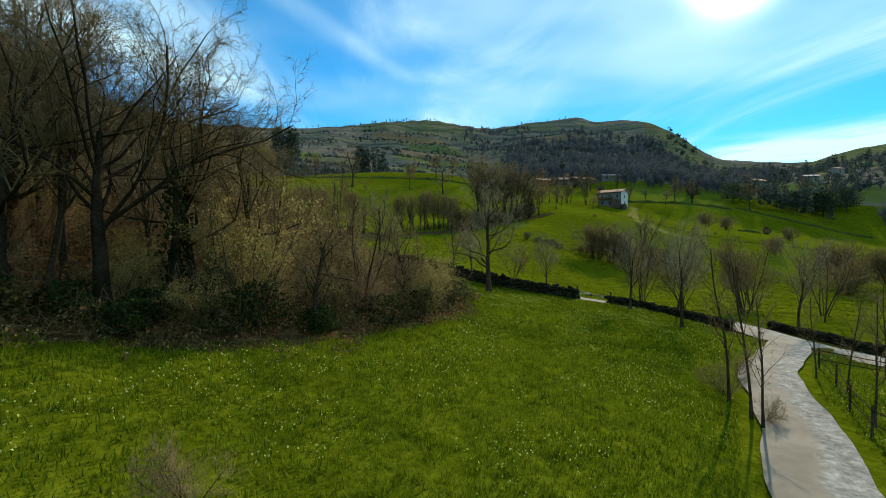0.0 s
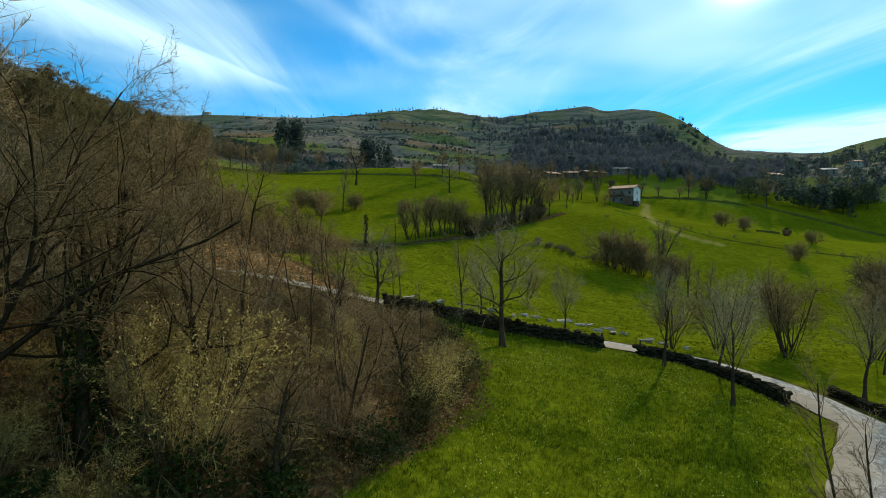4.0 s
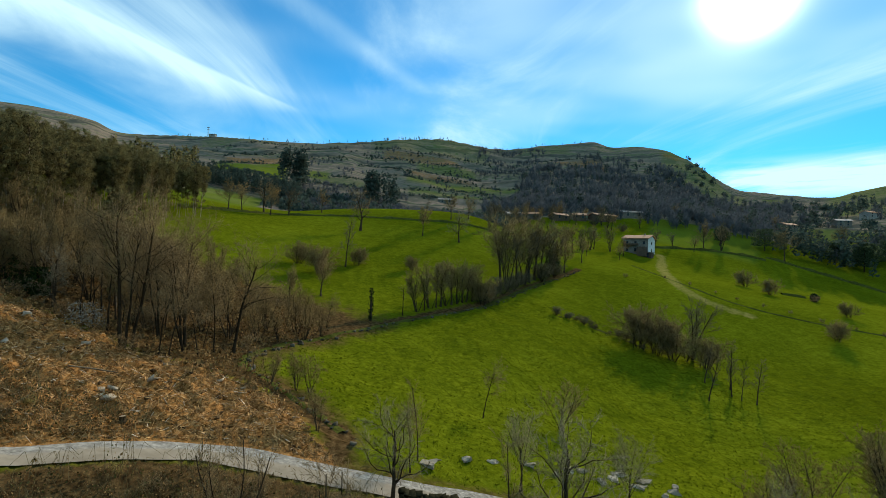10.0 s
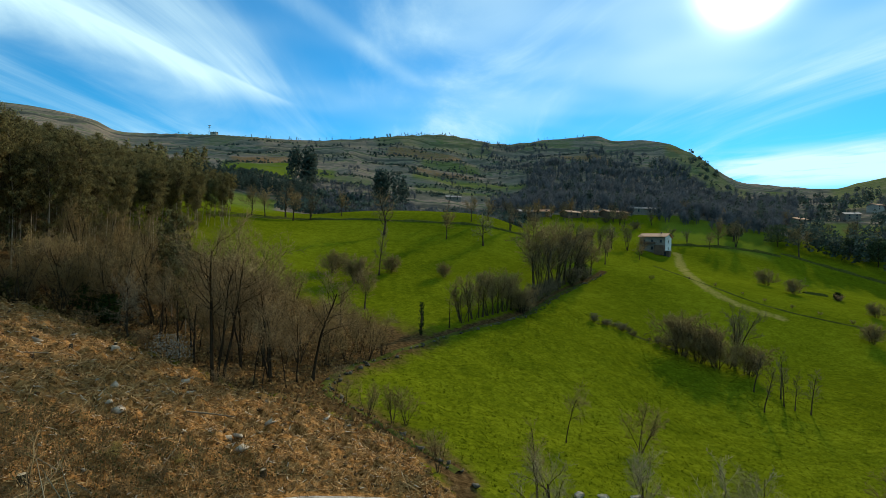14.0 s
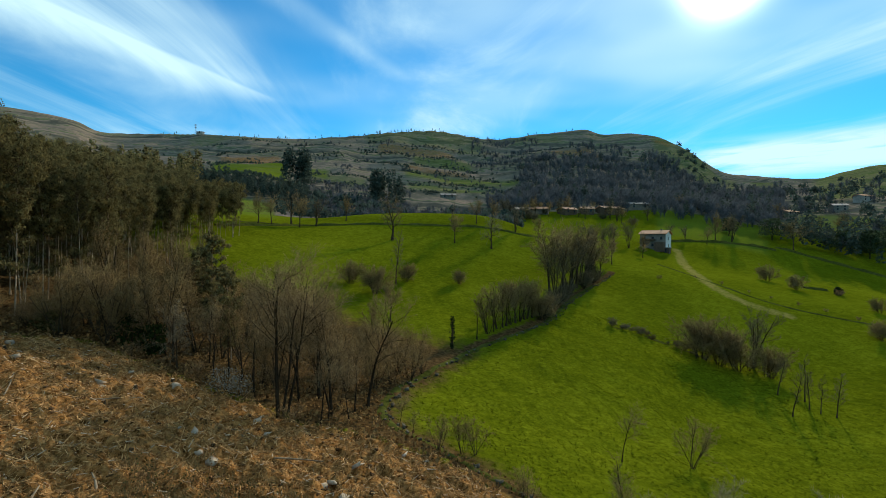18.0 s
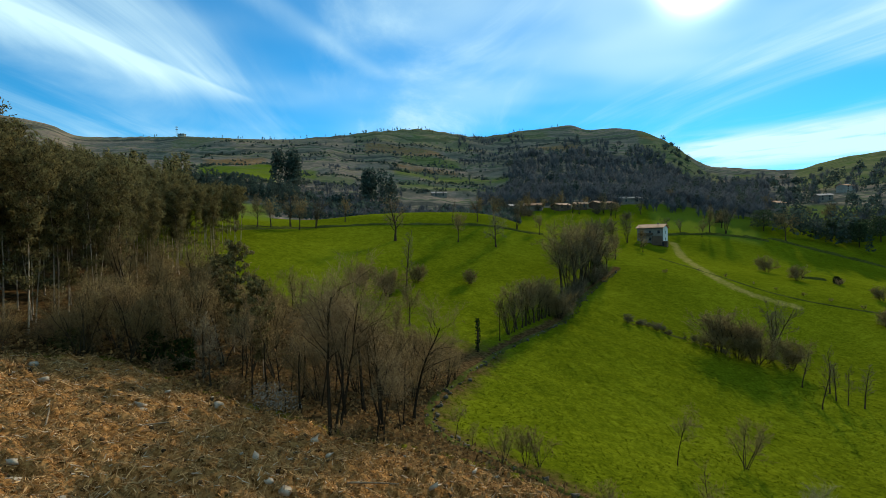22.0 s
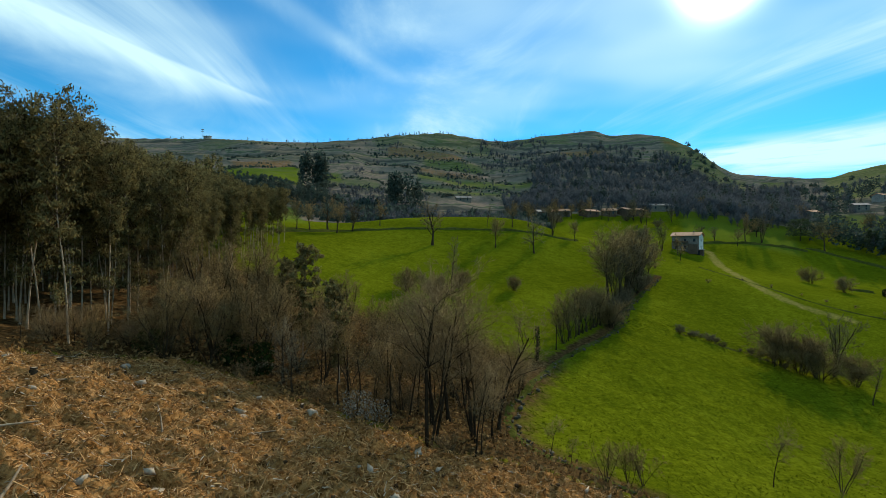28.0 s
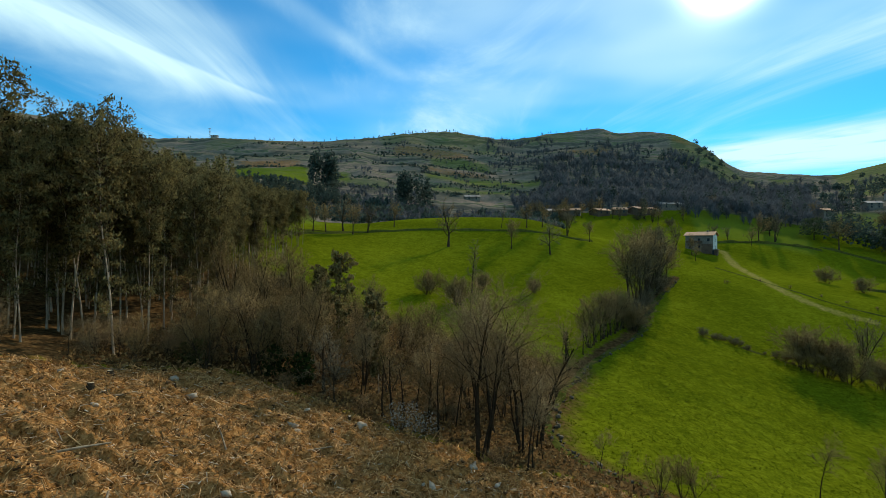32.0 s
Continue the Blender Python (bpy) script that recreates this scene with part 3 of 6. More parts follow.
tagged(part("road", strip(BRANCH_LINE, ROADS[1][1], 1.3, 0.034, seed=2), M_ROAD), "pale winding lane that runs down beside the meadow", "road", kind="structure")


# ---- trees ----
def tubes(segments, sides):
    """Tapered tubes from rows of start, end and two radii; one mesh's verts and faces."""
    s = np.array(segments, float)
    p, q, r0, r1 = s[:, 0:3], s[:, 3:6], s[:, 6], s[:, 7]
    d = q - p
    d /= np.linalg.norm(d, axis=1)[:, None] + 1e-9
    up = np.where(np.abs(d[:, 2:3]) > 0.9, np.array([[1.0, 0, 0]]), np.array([[0, 0, 1.0]]))
    a = np.cross(d, up)
    a /= np.linalg.norm(a, axis=1)[:, None]
    b = np.cross(d, a)
    verts = []
    for k in range(sides):
        w = 2 * math.pi * k / sides
        verts += [p + (a * math.cos(w) + b * math.sin(w)) * r0[:, None], q + (a * math.cos(w) + b * math.sin(w)) * r1[:, None]]
    v = np.stack(verts, 1)
    n = len(s)
    base = (np.arange(n) * 2 * sides)[:, None, None]
    f = np.array([[2 * k, 2 * ((k + 1) % sides), 2 * ((k + 1) % sides) + 1, 2 * k + 1] for k in range(sides)])[None]
    return v.reshape(-1, 3), (base + f).reshape(-1, 4)


def twigs(segments):
    """Twigs: thin three-sided cones."""
    s = np.array(segments, float)
    p, q, r = s[:, 0:3], s[:, 3:6], s[:, 6:7]
    d = (q - p) / (np.linalg.norm(q - p, axis=1)[:, None] + 1e-9)
    a = np.cross(d, np.where(np.abs(d[:, 2:3]) > 0.9, np.array([[1.0, 0, 0]]), np.array([[0, 0, 1.0]])))
    a /= np.linalg.norm(a, axis=1)[:, None]
    b = np.cross(d, a)
    v = np.stack([p + a * r, p + (b * 0.87 - a * 0.5) * r, p - (b * 0.87 + a * 0.5) * r, q], 1)
    f = (np.arange(len(s)) * 4)[:, None, None] + np.array([[0, 1, 3], [1, 2, 3], [2, 0, 3]])[None]
    return v.reshape(-1, 3), f.reshape(-1, 3)


def halves(quads):
    return np.vstack([quads[:, [0, 1, 2]], quads[:, [0, 2, 3]]])


def quick_mesh(name, verts, faces):
    """A mesh of faces that all have the same number of corners."""
    me = bpy.data.meshes.new(name)
    faces = np.asarray(faces)
    me.vertices.add(len(verts))
    me.vertices.foreach_set("co", np.asarray(verts, float).ravel())
    me.loops.add(faces.size)
    me.loops.foreach_set("vertex_index", faces.ravel())
    me.polygons.add(len(faces))
    me.polygons.foreach_set("loop_start", np.arange(len(faces)) * faces.shape[1])
    me.update(calc_edges=True)
    return me


def leaf_mesh(name, centres, size, rnd, long=2.2, droop=0.3):
    """Small folded leaves, each a diamond of two faces, at the centres given."""
    n = len(centres)
    d = rnd.normal(size=(n, 3))
    d[:, 2] -= droop
    d /= np.linalg.norm(d, axis=1)[:, None]
    o = np.cross(d, rnd.normal(size=(n, 3)))
    o /= np.linalg.norm(o, axis=1)[:, None]
    u = np.cross(d, o)
    s = (size * rnd.uniform(0.6, 1.4, n))[:, None]
    v = np.stack([centres - d * s * long / 2, centres + o * s / 2 + u * s * 0.15, centres + d * s * long / 2, centres - o * s / 2 + u * s * 0.15], 1)
    b = (np.arange(n) * 4)[:, None, None]
    f = b + np.array([[0, 1, 2], [0, 2, 3]])[None]
    return quick_mesh(name, v.reshape(-1, 3), f.reshape(-1, 3))


def grow(rnd, start, way, length, radius, level, last, out, rules):
    """One branch and its children; out holds, by level, rows for tubes()."""
    bend, child_n, ratio, angle, up, pieces = rules["bend"][level], rules["children"][level], rules["ratio"][level], rules["angle"][level], rules["up"][level], rules["pieces"][level]
    p, d = np.array(start, float), np.array(way, float)
    pts, ways = [p], [d]
    for k in range(pieces):
        d = d + rnd.normal(size=3) * bend + np.array([0, 0, up])
        d = d / np.linalg.norm(d)
        q = p + d * length / pieces
        f0, f1 = k / pieces, (k + 1) / pieces
        tip = 0.12 if level == last else 0.32
        out[level].append((*p, *q, radius * (1 - (1 - tip) * f0), radius * (1 - (1 - tip) * f1)))
        p = q
        pts.append(p)
        ways.append(d)
    if level == last:
        return
    low = rules["low"][level]
    for c in range(child_n):
        f = low + (1 - low) * (c + rnd.uniform(0.1, 0.9)) / child_n
        k = min(int(f * pieces), pieces - 1)
        s = f * pieces - k
        base = pts[k] * (1 - s) + pts[k + 1] * s
        axis = ways[k + 1]
        side = np.cross(axis, rnd.normal(size=3))
        side /= np.linalg.norm(side)
        a = radians(angle * rnd.uniform(0.7, 1.3))
        w = axis * math.cos(a) + side * math.sin(a)
        size = ratio * rnd.uniform(0.7, 1.2) * (1.15 - rules["taper"] * f)
        grow(rnd, base, w, length * size, max(radius * (1 - 0.7 * f) * rules["thin"], rules["finest"]), level + 1, last, out, rules)


RULES = {
    "ash": dict(bend=(0.05, 0.11, 0.17, 0.22), children=(12, 12, 12, 0), ratio=(0.92, 0.36, 0.52, 0), angle=(30, 40, 44, 0), up=(0.02, 0.05, 0.06, 0.04), pieces=(5, 6, 3, 1), low=(0.40, 0.15, 0.12, 0), taper=0.30, thin=0.33, finest=0.0095),
    "oak": dict(bend=(0.09, 0.24, 0.30, 0.3), children=(14, 10, 13, 0), ratio=(0.58, 0.46, 0.42, 0), angle=(46, 46, 54, 0), up=(0.02, 0.08, 0.03, 0.0), pieces=(5, 5, 3, 1), low=(0.28, 0.2, 0.1, 0), taper=0.4, thin=0.44, finest=0.010),
    "crown_oak": dict(bend=(0.05, 0.15, 0.20, 0.24, 0.28), children=(13, 12, 10, 10, 0), ratio=(1.12, 0.46, 0.44, 0.46, 0), angle=(52, 46, 46, 48, 0), up=(0.02, 0.055, 0.045, 0.05, 0.03), pieces=(6, 7, 5, 3, 1), low=(0.42, 0.25, 0.2, 0.12, 0), taper=0.40, thin=0.46, finest=0.0075),
    "multi": dict(bend=(0.07, 0.17, 0.2, 0.22), children=(13, 7, 8, 0), ratio=(0.32, 0.45, 0.48, 0), angle=(40, 42, 46, 0), up=(0.03, 0.08, 0.05, 0.03), pieces=(7, 4, 3, 1), low=(0.30, 0.2, 0.15, 0), taper=0.4, thin=0.38, finest=0.0085),
    "gully": dict(bend=(0.075, 0.19, 0.22, 0.24), children=(14, 9, 10, 0), ratio=(0.36, 0.48, 0.5, 0), angle=(42, 44, 48, 0), up=(0.03, 0.07, 0.04, 0.02), pieces=(8, 5, 3, 1), low=(0.46, 0.2, 0.15, 0), taper=0.25, thin=0.42, finest=0.0095),
    "stub": dict(bend=(0.05, 0.2, 0.25, 0.25), children=(7, 4, 5, 0), ratio=(0.20, 0.5, 0.5, 0), angle=(50, 46, 50, 0), up=(0.02, 0.05, 0.03, 0.01), pieces=(6, 3, 2, 1), low=(0.45, 0.2, 0.15, 0), taper=0.2, thin=0.35, finest=0.009),
    "pole": dict(bend=(0.045, 0.13, 0.16, 0.2), children=(18, 6, 7, 0), ratio=(0.24, 0.46, 0.5, 0), angle=(36, 38, 44, 0), up=(0.02, 0.10, 0.06, 0.03), pieces=(7, 3, 2, 1), low=(0.28, 0.2, 0.1, 0), taper=0.4, thin=0.36, finest=0.0085),
    "shrub": dict(bend=(0.12, 0.18, 0.22, 0.2), children=(9, 6, 8, 0), ratio=(0.5, 0.52, 0.55, 0), angle=(36, 42, 48, 0), up=(0.02, 0.04, 0.03, 0.02), pieces=(4, 3, 2, 1), low=(0.10, 0.12, 0.1, 0), taper=0.3, thin=0.42, finest=0.008),
}


def bare_meshes(kind, seed, tall, thick, stems=1, fan=0.0, sides=(6, 4, 3, 3), twig_scale=1.0, apart=0.25):
    rnd = np.random.RandomState(seed)
    rules = dict(RULES[kind])
    rules["finest"] *= twig_scale
    last = len(rules["bend"]) - 1
    out = [[] for _ in range(last + 1)]
    for s in range(stems):
        a = rnd.uniform(0, 6.283)
        lean = fan * rnd.uniform(0.5, 1.0) if stems > 1 else rnd.uniform(0, 0.05)
        d = np.array([math.cos(a) * lean, math.sin(a) * lean, 1.0])
        off = np.array([math.cos(a), math.sin(a), 0]) * (apart * rnd.uniform(0.2, 1) if stems > 1 else 0)
        grow(rnd, off + np.array([0, 0, -0.15]), d / np.linalg.norm(d), tall * rnd.uniform(0.8, 1.0) * (0.85 if kind == "oak" else 0.6 if kind == "ash" else 0.95), thick * (rnd.uniform(0.6, 1) if stems > 1 else 1), 0, last, out, rules)
    if stems == 1:
        first = out[0][0]
        out[0][0] = (*first[:6], thick * 1.45, first[7])
    each = rules["pieces"][0]
    groups = [out[0][k:k + each] for k in range(0, len(out[0]), each)] if apart > 0.5 else [out[0]]
    trunk = [quick_mesh("trunk", *tubes(g, sides[0])) for g in groups]
    for me in trunk:
        me.shade_smooth()
    v1, f1 = tubes(sum(out[1:last - 1], []), sides[1])
    v2, f2 = tubes(out[last - 1], 3)
    v3, f3 = twigs(out[last])
    f1 = halves(f1)
    f = np.vstack([f1, halves(f2) + len(v1), f3 + len(v1) + len(v2)])
    crown = quick_mesh("crown", np.vstack([v1, v2, v3]), f)
    crown.polygons.foreach_set("material_index", (np.arange(len(f)) >= len(f1)).astype(np.int32))
    return trunk, crown


KINDS, TOPS = {}, {}


def bare_kind(name, *args, bark=None, twig=None, **more):
    trunk, crown = bare_meshes(*args, **more)
    bark, twig = bark or M_BARK, twig or M_TWIG
    for me in trunk:
        me.materials.append(bark)
    crown.materials.append(bark)
    crown.materials.append(twig)
    KINDS[name] = (trunk, crown)
    TOPS[name] = max(v.co.z for v in crown.vertices)


def bare_tree(name, x, y, tall, label, category="tree", group="", turn=None, thing="bare_tree", z=None):
    """A leafless tree of one of the kinds, scaled to its height in metres."""
    if y > 80 and "far_" + name in KINDS:
        name = "far_" + name
    trunk, crown = KINDS[name]
    ob = root(thing, x, y, z, random.uniform(0, 360) if turn is None else turn, label, category, group, size=tall / TOPS[name])
    for me in trunk:
        part("stem" if thing == "bare_bush" else "trunk", me, None, ob)
    part("crown", crown, None, ob)
    return ob


for s in range(3):
    bare_kind(f"ash{s}", "ash", 11 + s, 10.0, 0.16, twig=M_TWIG_PALE)
    bare_kind(f"pole{s}", "pole", 31 + s, 11.0, 0.10)
    bare_kind(f"multi{s}", "multi", 51 + s, 9.0, 0.12, stems=4, fan=0.28)
    bare_kind(f"shrub{s}", "shrub", 71 + s, 4.0, 0.05, stems=7, fan=0.8)
    bare_kind(f"russet{s}", "shrub", 81 + s, 4.0, 0.05, stems=7, fan=0.7, twig=M_TWIG_RED)
bare_kind("oak0", "crown_oak", 105, 8.0, 0.33, bark=M_BARK_DARK, twig=M_TWIG_DARK)
# the same kinds with stouter twigs, for trees that stand farther off
for s in range(3):
    bare_kind(f"far_ash{s}", "ash", 121 + s, 10.0, 0.2, twig_scale=1.8, twig=M_TWIG_HAZE)
    bare_kind(f"far_multi{s}", "multi", 131 + s, 9.0, 0.13, stems=4, fan=0.34, twig_scale=1.9, twig=M_TWIG_FAR)
    bare_kind(f"far_pole{s}", "pole", 151 + s, 11.0, 0.14, twig_scale=1.9, twig=M_TWIG_FAR)
    bare_kind(f"far_shrub{s}", "shrub", 141 + s, 4.0, 0.05, stems=11, fan=0.95, twig_scale=1.7, twig=M_TWIG_FAR)
    bare_kind(f"gully{s}", "gully", 181 + s, 13.0, 0.19, stems=(1, 3, 2)[s], fan=0.24, bark=M_BARK_DARK, twig_scale=1.2, apart=0.9)
    bare_kind(f"slim{s}", "gully", 191 + s, 11.0, 0.11, bark=M_BARK_DARK, twig_scale=1.2)
    bare_kind(f"stub{s}", "stub", 196 + s, 8.0, 0.15, bark=M_BARK_DARK, twig_scale=1.2)
    bare_kind(f"haze{s}", "multi", 221 + s, 9.0, 0.10, stems=6, fan=0.42, bark=M_BARK, twig_scale=1.5, twig=M_TWIG_HAZE, apart=0.5)
for s in range(3):
    bare_kind(f"bush{s}", "shrub", 231 + s, 4.0, 0.045, stems=14, fan=0.46, twig_scale=1.7, twig=M_TWIG_HAZE, apart=0.6)
for s in range(2):
    bare_kind(f"dark{s}", "oak", 171 + s, 10.0, 0.19, bark=M_BARK_DARK, twig=M_TWIG_DARK)
bare_kind("oak1", "oak", 102, 9.0, 0.22)
bare_kind("pale0", "oak", 103, 8.0, 0.18, bark=M_BARK, twig=M_TWIG_PALE)
bare_kind("catkin0", "shrub", 111, 6.0, 0.07, stems=7, fan=0.55, twig=M_TWIG_OCHRE)


def add_catkins(name, count, size, seed):
    """Small ochre catkins at the ends of the twigs of a kind."""
    trunk, crown = KINDS[name]
    r_ = np.random.RandomState(seed)
    n, m = len(crown.vertices), len(crown.loops)
    v, f = np.empty(n * 3), np.empty(m, int)
    crown.vertices.foreach_get("co", v)
    crown.loops.foreach_get("vertex_index", f)
    v, f = v.reshape(-1, 3), f.reshape(-1, 3)
    slot = np.empty(len(f), np.int32)
    crown.polygons.foreach_get("material_index", slot)
    outer = np.where(v[:, 2] > 0.35 * v[:, 2].max())[0]
    at = v[r_.choice(outer, count)] + r_.normal(size=(count, 3)) * 0.05
    extra = leaf_mesh("catkins", at, size, r_, 2.0, 0.2)
    w, g = np.empty(len(extra.vertices) * 3), np.empty(len(extra.loops), int)
    extra.vertices.foreach_get("co", w)
    extra.loops.foreach_get("vertex_index", g)
    bpy.data.meshes.remove(extra)
    both = quick_mesh("crown", np.vstack([v, w.reshape(-1, 3)]), np.vstack([f, g.reshape(-1, 3) + n]))
    for material in list(crown.materials) + [M_CATKIN]:
        both.materials.append(material)
    both.polygons.foreach_set("material_index", np.concatenate([slot, np.full(len(g) // 3, 2, np.int32)]))
    KINDS[name] = (trunk, both)


add_catkins("catkin0", 2600, 0.055, 7)


def eucalyptus_meshes(seed, tall, clumps, leaf, thick=0.15, low=0.40):
    """A slender trunk, thin rising limbs and drooping leaves that hang in separate clumps."""
    rnd = np.random.RandomState(seed)
    n = 11
    pts, d = [np.array([0, 0, -0.3])], np.array([rnd.normal() * 0.03, rnd.normal() * 0.03, 1.0])
    for k in range(n):
        d = d + np.array([rnd.normal() * 0.03, rnd.normal() * 0.03, 0.02])
        d /= np.linalg.norm(d)
        pts.append(pts[-1] + d * tall / n)
    pts = np.array(pts)
    limbs, ends = [], []
    for c in range(clumps):
        h = low + (1.0 - low) * (c + rnd.uniform(0, 1)) / clumps if rnd.uniform() < 0.9 else rnd.uniform(0.2, low)
        k = min(int(h * n), n - 1)
        b = pts[k] + (pts[k + 1] - pts[k]) * (h * n - k)
        a = rnd.uniform(0, 6.283)
        reach = tall * (0.025 + 0.095 * math.sin(math.pi * min(1, max(0.1, (h - low) / (1.08 - low)))) ** 0.8) * rnd.uniform(0.45, 1.25)
        e = b + np.array([math.cos(a) * reach, math.sin(a) * reach, reach * rnd.uniform(0.5, 1.5)])
        limbs.append((*b, *e, 0.040, 0.010))
        ends.append(e)
        if rnd.uniform() < 0.6:
            ends.append(b + (e - b) * rnd.uniform(0.45, 0.8) + rnd.normal(size=3) * 0.3)
    ends.append(pts[-1])
    wide = np.array([thick * (1 - 0.85 * k / n) for k in range(n + 1)])
    wide[0] *= 1.4
    ring = np.array([[math.cos(k * 1.2566), math.sin(k * 1.2566), 0.0] for k in range(5)])
    v = (pts[:, None, :] + ring[None] * wide[:, None, None]).reshape(-1, 3)
    trunk = quick_mesh("trunk", v, np.array([[5 * i + k, 5 * i + (k + 1) % 5, 5 * i + 5 + (k + 1) % 5, 5 * i + 5 + k] for i in range(n) for k in range(5)]))
    trunk.shade_smooth()
    at = []
    for e in ends:
        m = rnd.randint(24, 62)
        size = rnd.uniform(0.20, 0.42)
        at.append(e + rnd.normal(size=(m, 3)) * np.array([size, size, size * 0.85]) - np.array([0, 0, 0.2]))
    leaves_me = leaf_mesh("leaves", np.vstack(at), leaf, rnd, 2.8, 1.0)
    v = np.empty(len(leaves_me.vertices) * 3)
    leaves_me.vertices.foreach_get("co", v)
    f = np.empty(len(leaves_me.loops), int)
    leaves_me.loops.foreach_get("vertex_index", f)
    bpy.data.meshes.remove(leaves_me)
    wood_v, wood_f = tubes(limbs, 3)
    wood_f = halves(wood_f)
    crown = quick_mesh("crown", np.vstack([wood_v, v.reshape(-1, 3)]), np.vstack([wood_f, f.reshape(-1, 3) + len(wood_v)]))
    crown.materials.append(M_BARK)
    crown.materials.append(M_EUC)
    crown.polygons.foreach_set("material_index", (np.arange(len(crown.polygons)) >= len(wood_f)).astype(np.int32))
    return trunk, crown


EUC = [eucalyptus_meshes(200 + s, 22.0, 84 + 8 * (s % 3), 0.13, 0.105, 0.44 + 0.07 * (s % 3)) for s in range(6)] + [eucalyptus_meshes(210, 22.0, 70, 0.26, 0.13, 0.25)]


def eucalyptus(x, y, tall, group="eucalyptus plantation", label="tall slender eucalyptus with pale trunk and dark drooping leaves"):
    trunk, crown = EUC[6 if group == "young eucalyptus" else random.randrange(6)]
    ob = root("eucalyptus", x, y, None, random.uniform(0, 360), label, "tree", group, size=tall / 22.5)
    part("trunk", trunk, M_EUC_BARK, ob)
    part("crown", crown, None, ob)
    return ob


def copies(verts, faces, places, turns, sizes):
    """One big mesh's verts and faces from many turned and scaled copies of a small one."""
    c, s = np.cos(turns)[:, None], np.sin(turns)[:, None]
    k = np.asarray(sizes)[:, None]
    x, y, z = verts[:, 0][None], verts[:, 1][None], verts[:, 2][None]
    v = np.stack([(x * c - y * s) * k + places[:, 0:1], (x * s + y * c) * k + places[:, 1:2], z * k + places[:, 2:3]], -1)
    f = faces[None] + (np.arange(len(places)) * len(verts))[:, None, None]
    return v.reshape(-1, 3), f.reshape(-1, faces.shape[1])


def broom(seed, n, tall=12.0, spread=0.42, width=0.14):
    """A far leafless tree: many thin upright shoots on short stems."""
    rnd = np.random.RandomState(seed)
    rows = [(0, 0, -0.5, 0, 0, tall * 0.5, 0.25, 0.12)]
    for _ in range(n):
        a, h = rnd.uniform(0, 6.283), rnd.uniform(0.12, 0.6) * tall
        r = spread * tall * rnd.uniform(0.2, 1.0) * (0.6 + 0.5 * math.sin(math.pi * min(1, h / tall / 0.7)))
        rows.append((math.cos(a) * r * 0.2, math.sin(a) * r * 0.2, h, math.cos(a) * r, math.sin(a) * r, min(tall, h + tall * rnd.uniform(0.15, 0.5)), width, width * 0.2))
    stem, shoots = tubes(rows[:1], 3), twigs(rows[1:])
    return np.vstack([stem[0], shoots[0]]), np.vstack([halves(stem[1]), shoots[1] + len(stem[0])])


def stuff(name, verts, faces, material, label, category, thing=None):
    return tagged(part(name, quick_mesh(name, verts, faces), material), label, category, kind="stuff")


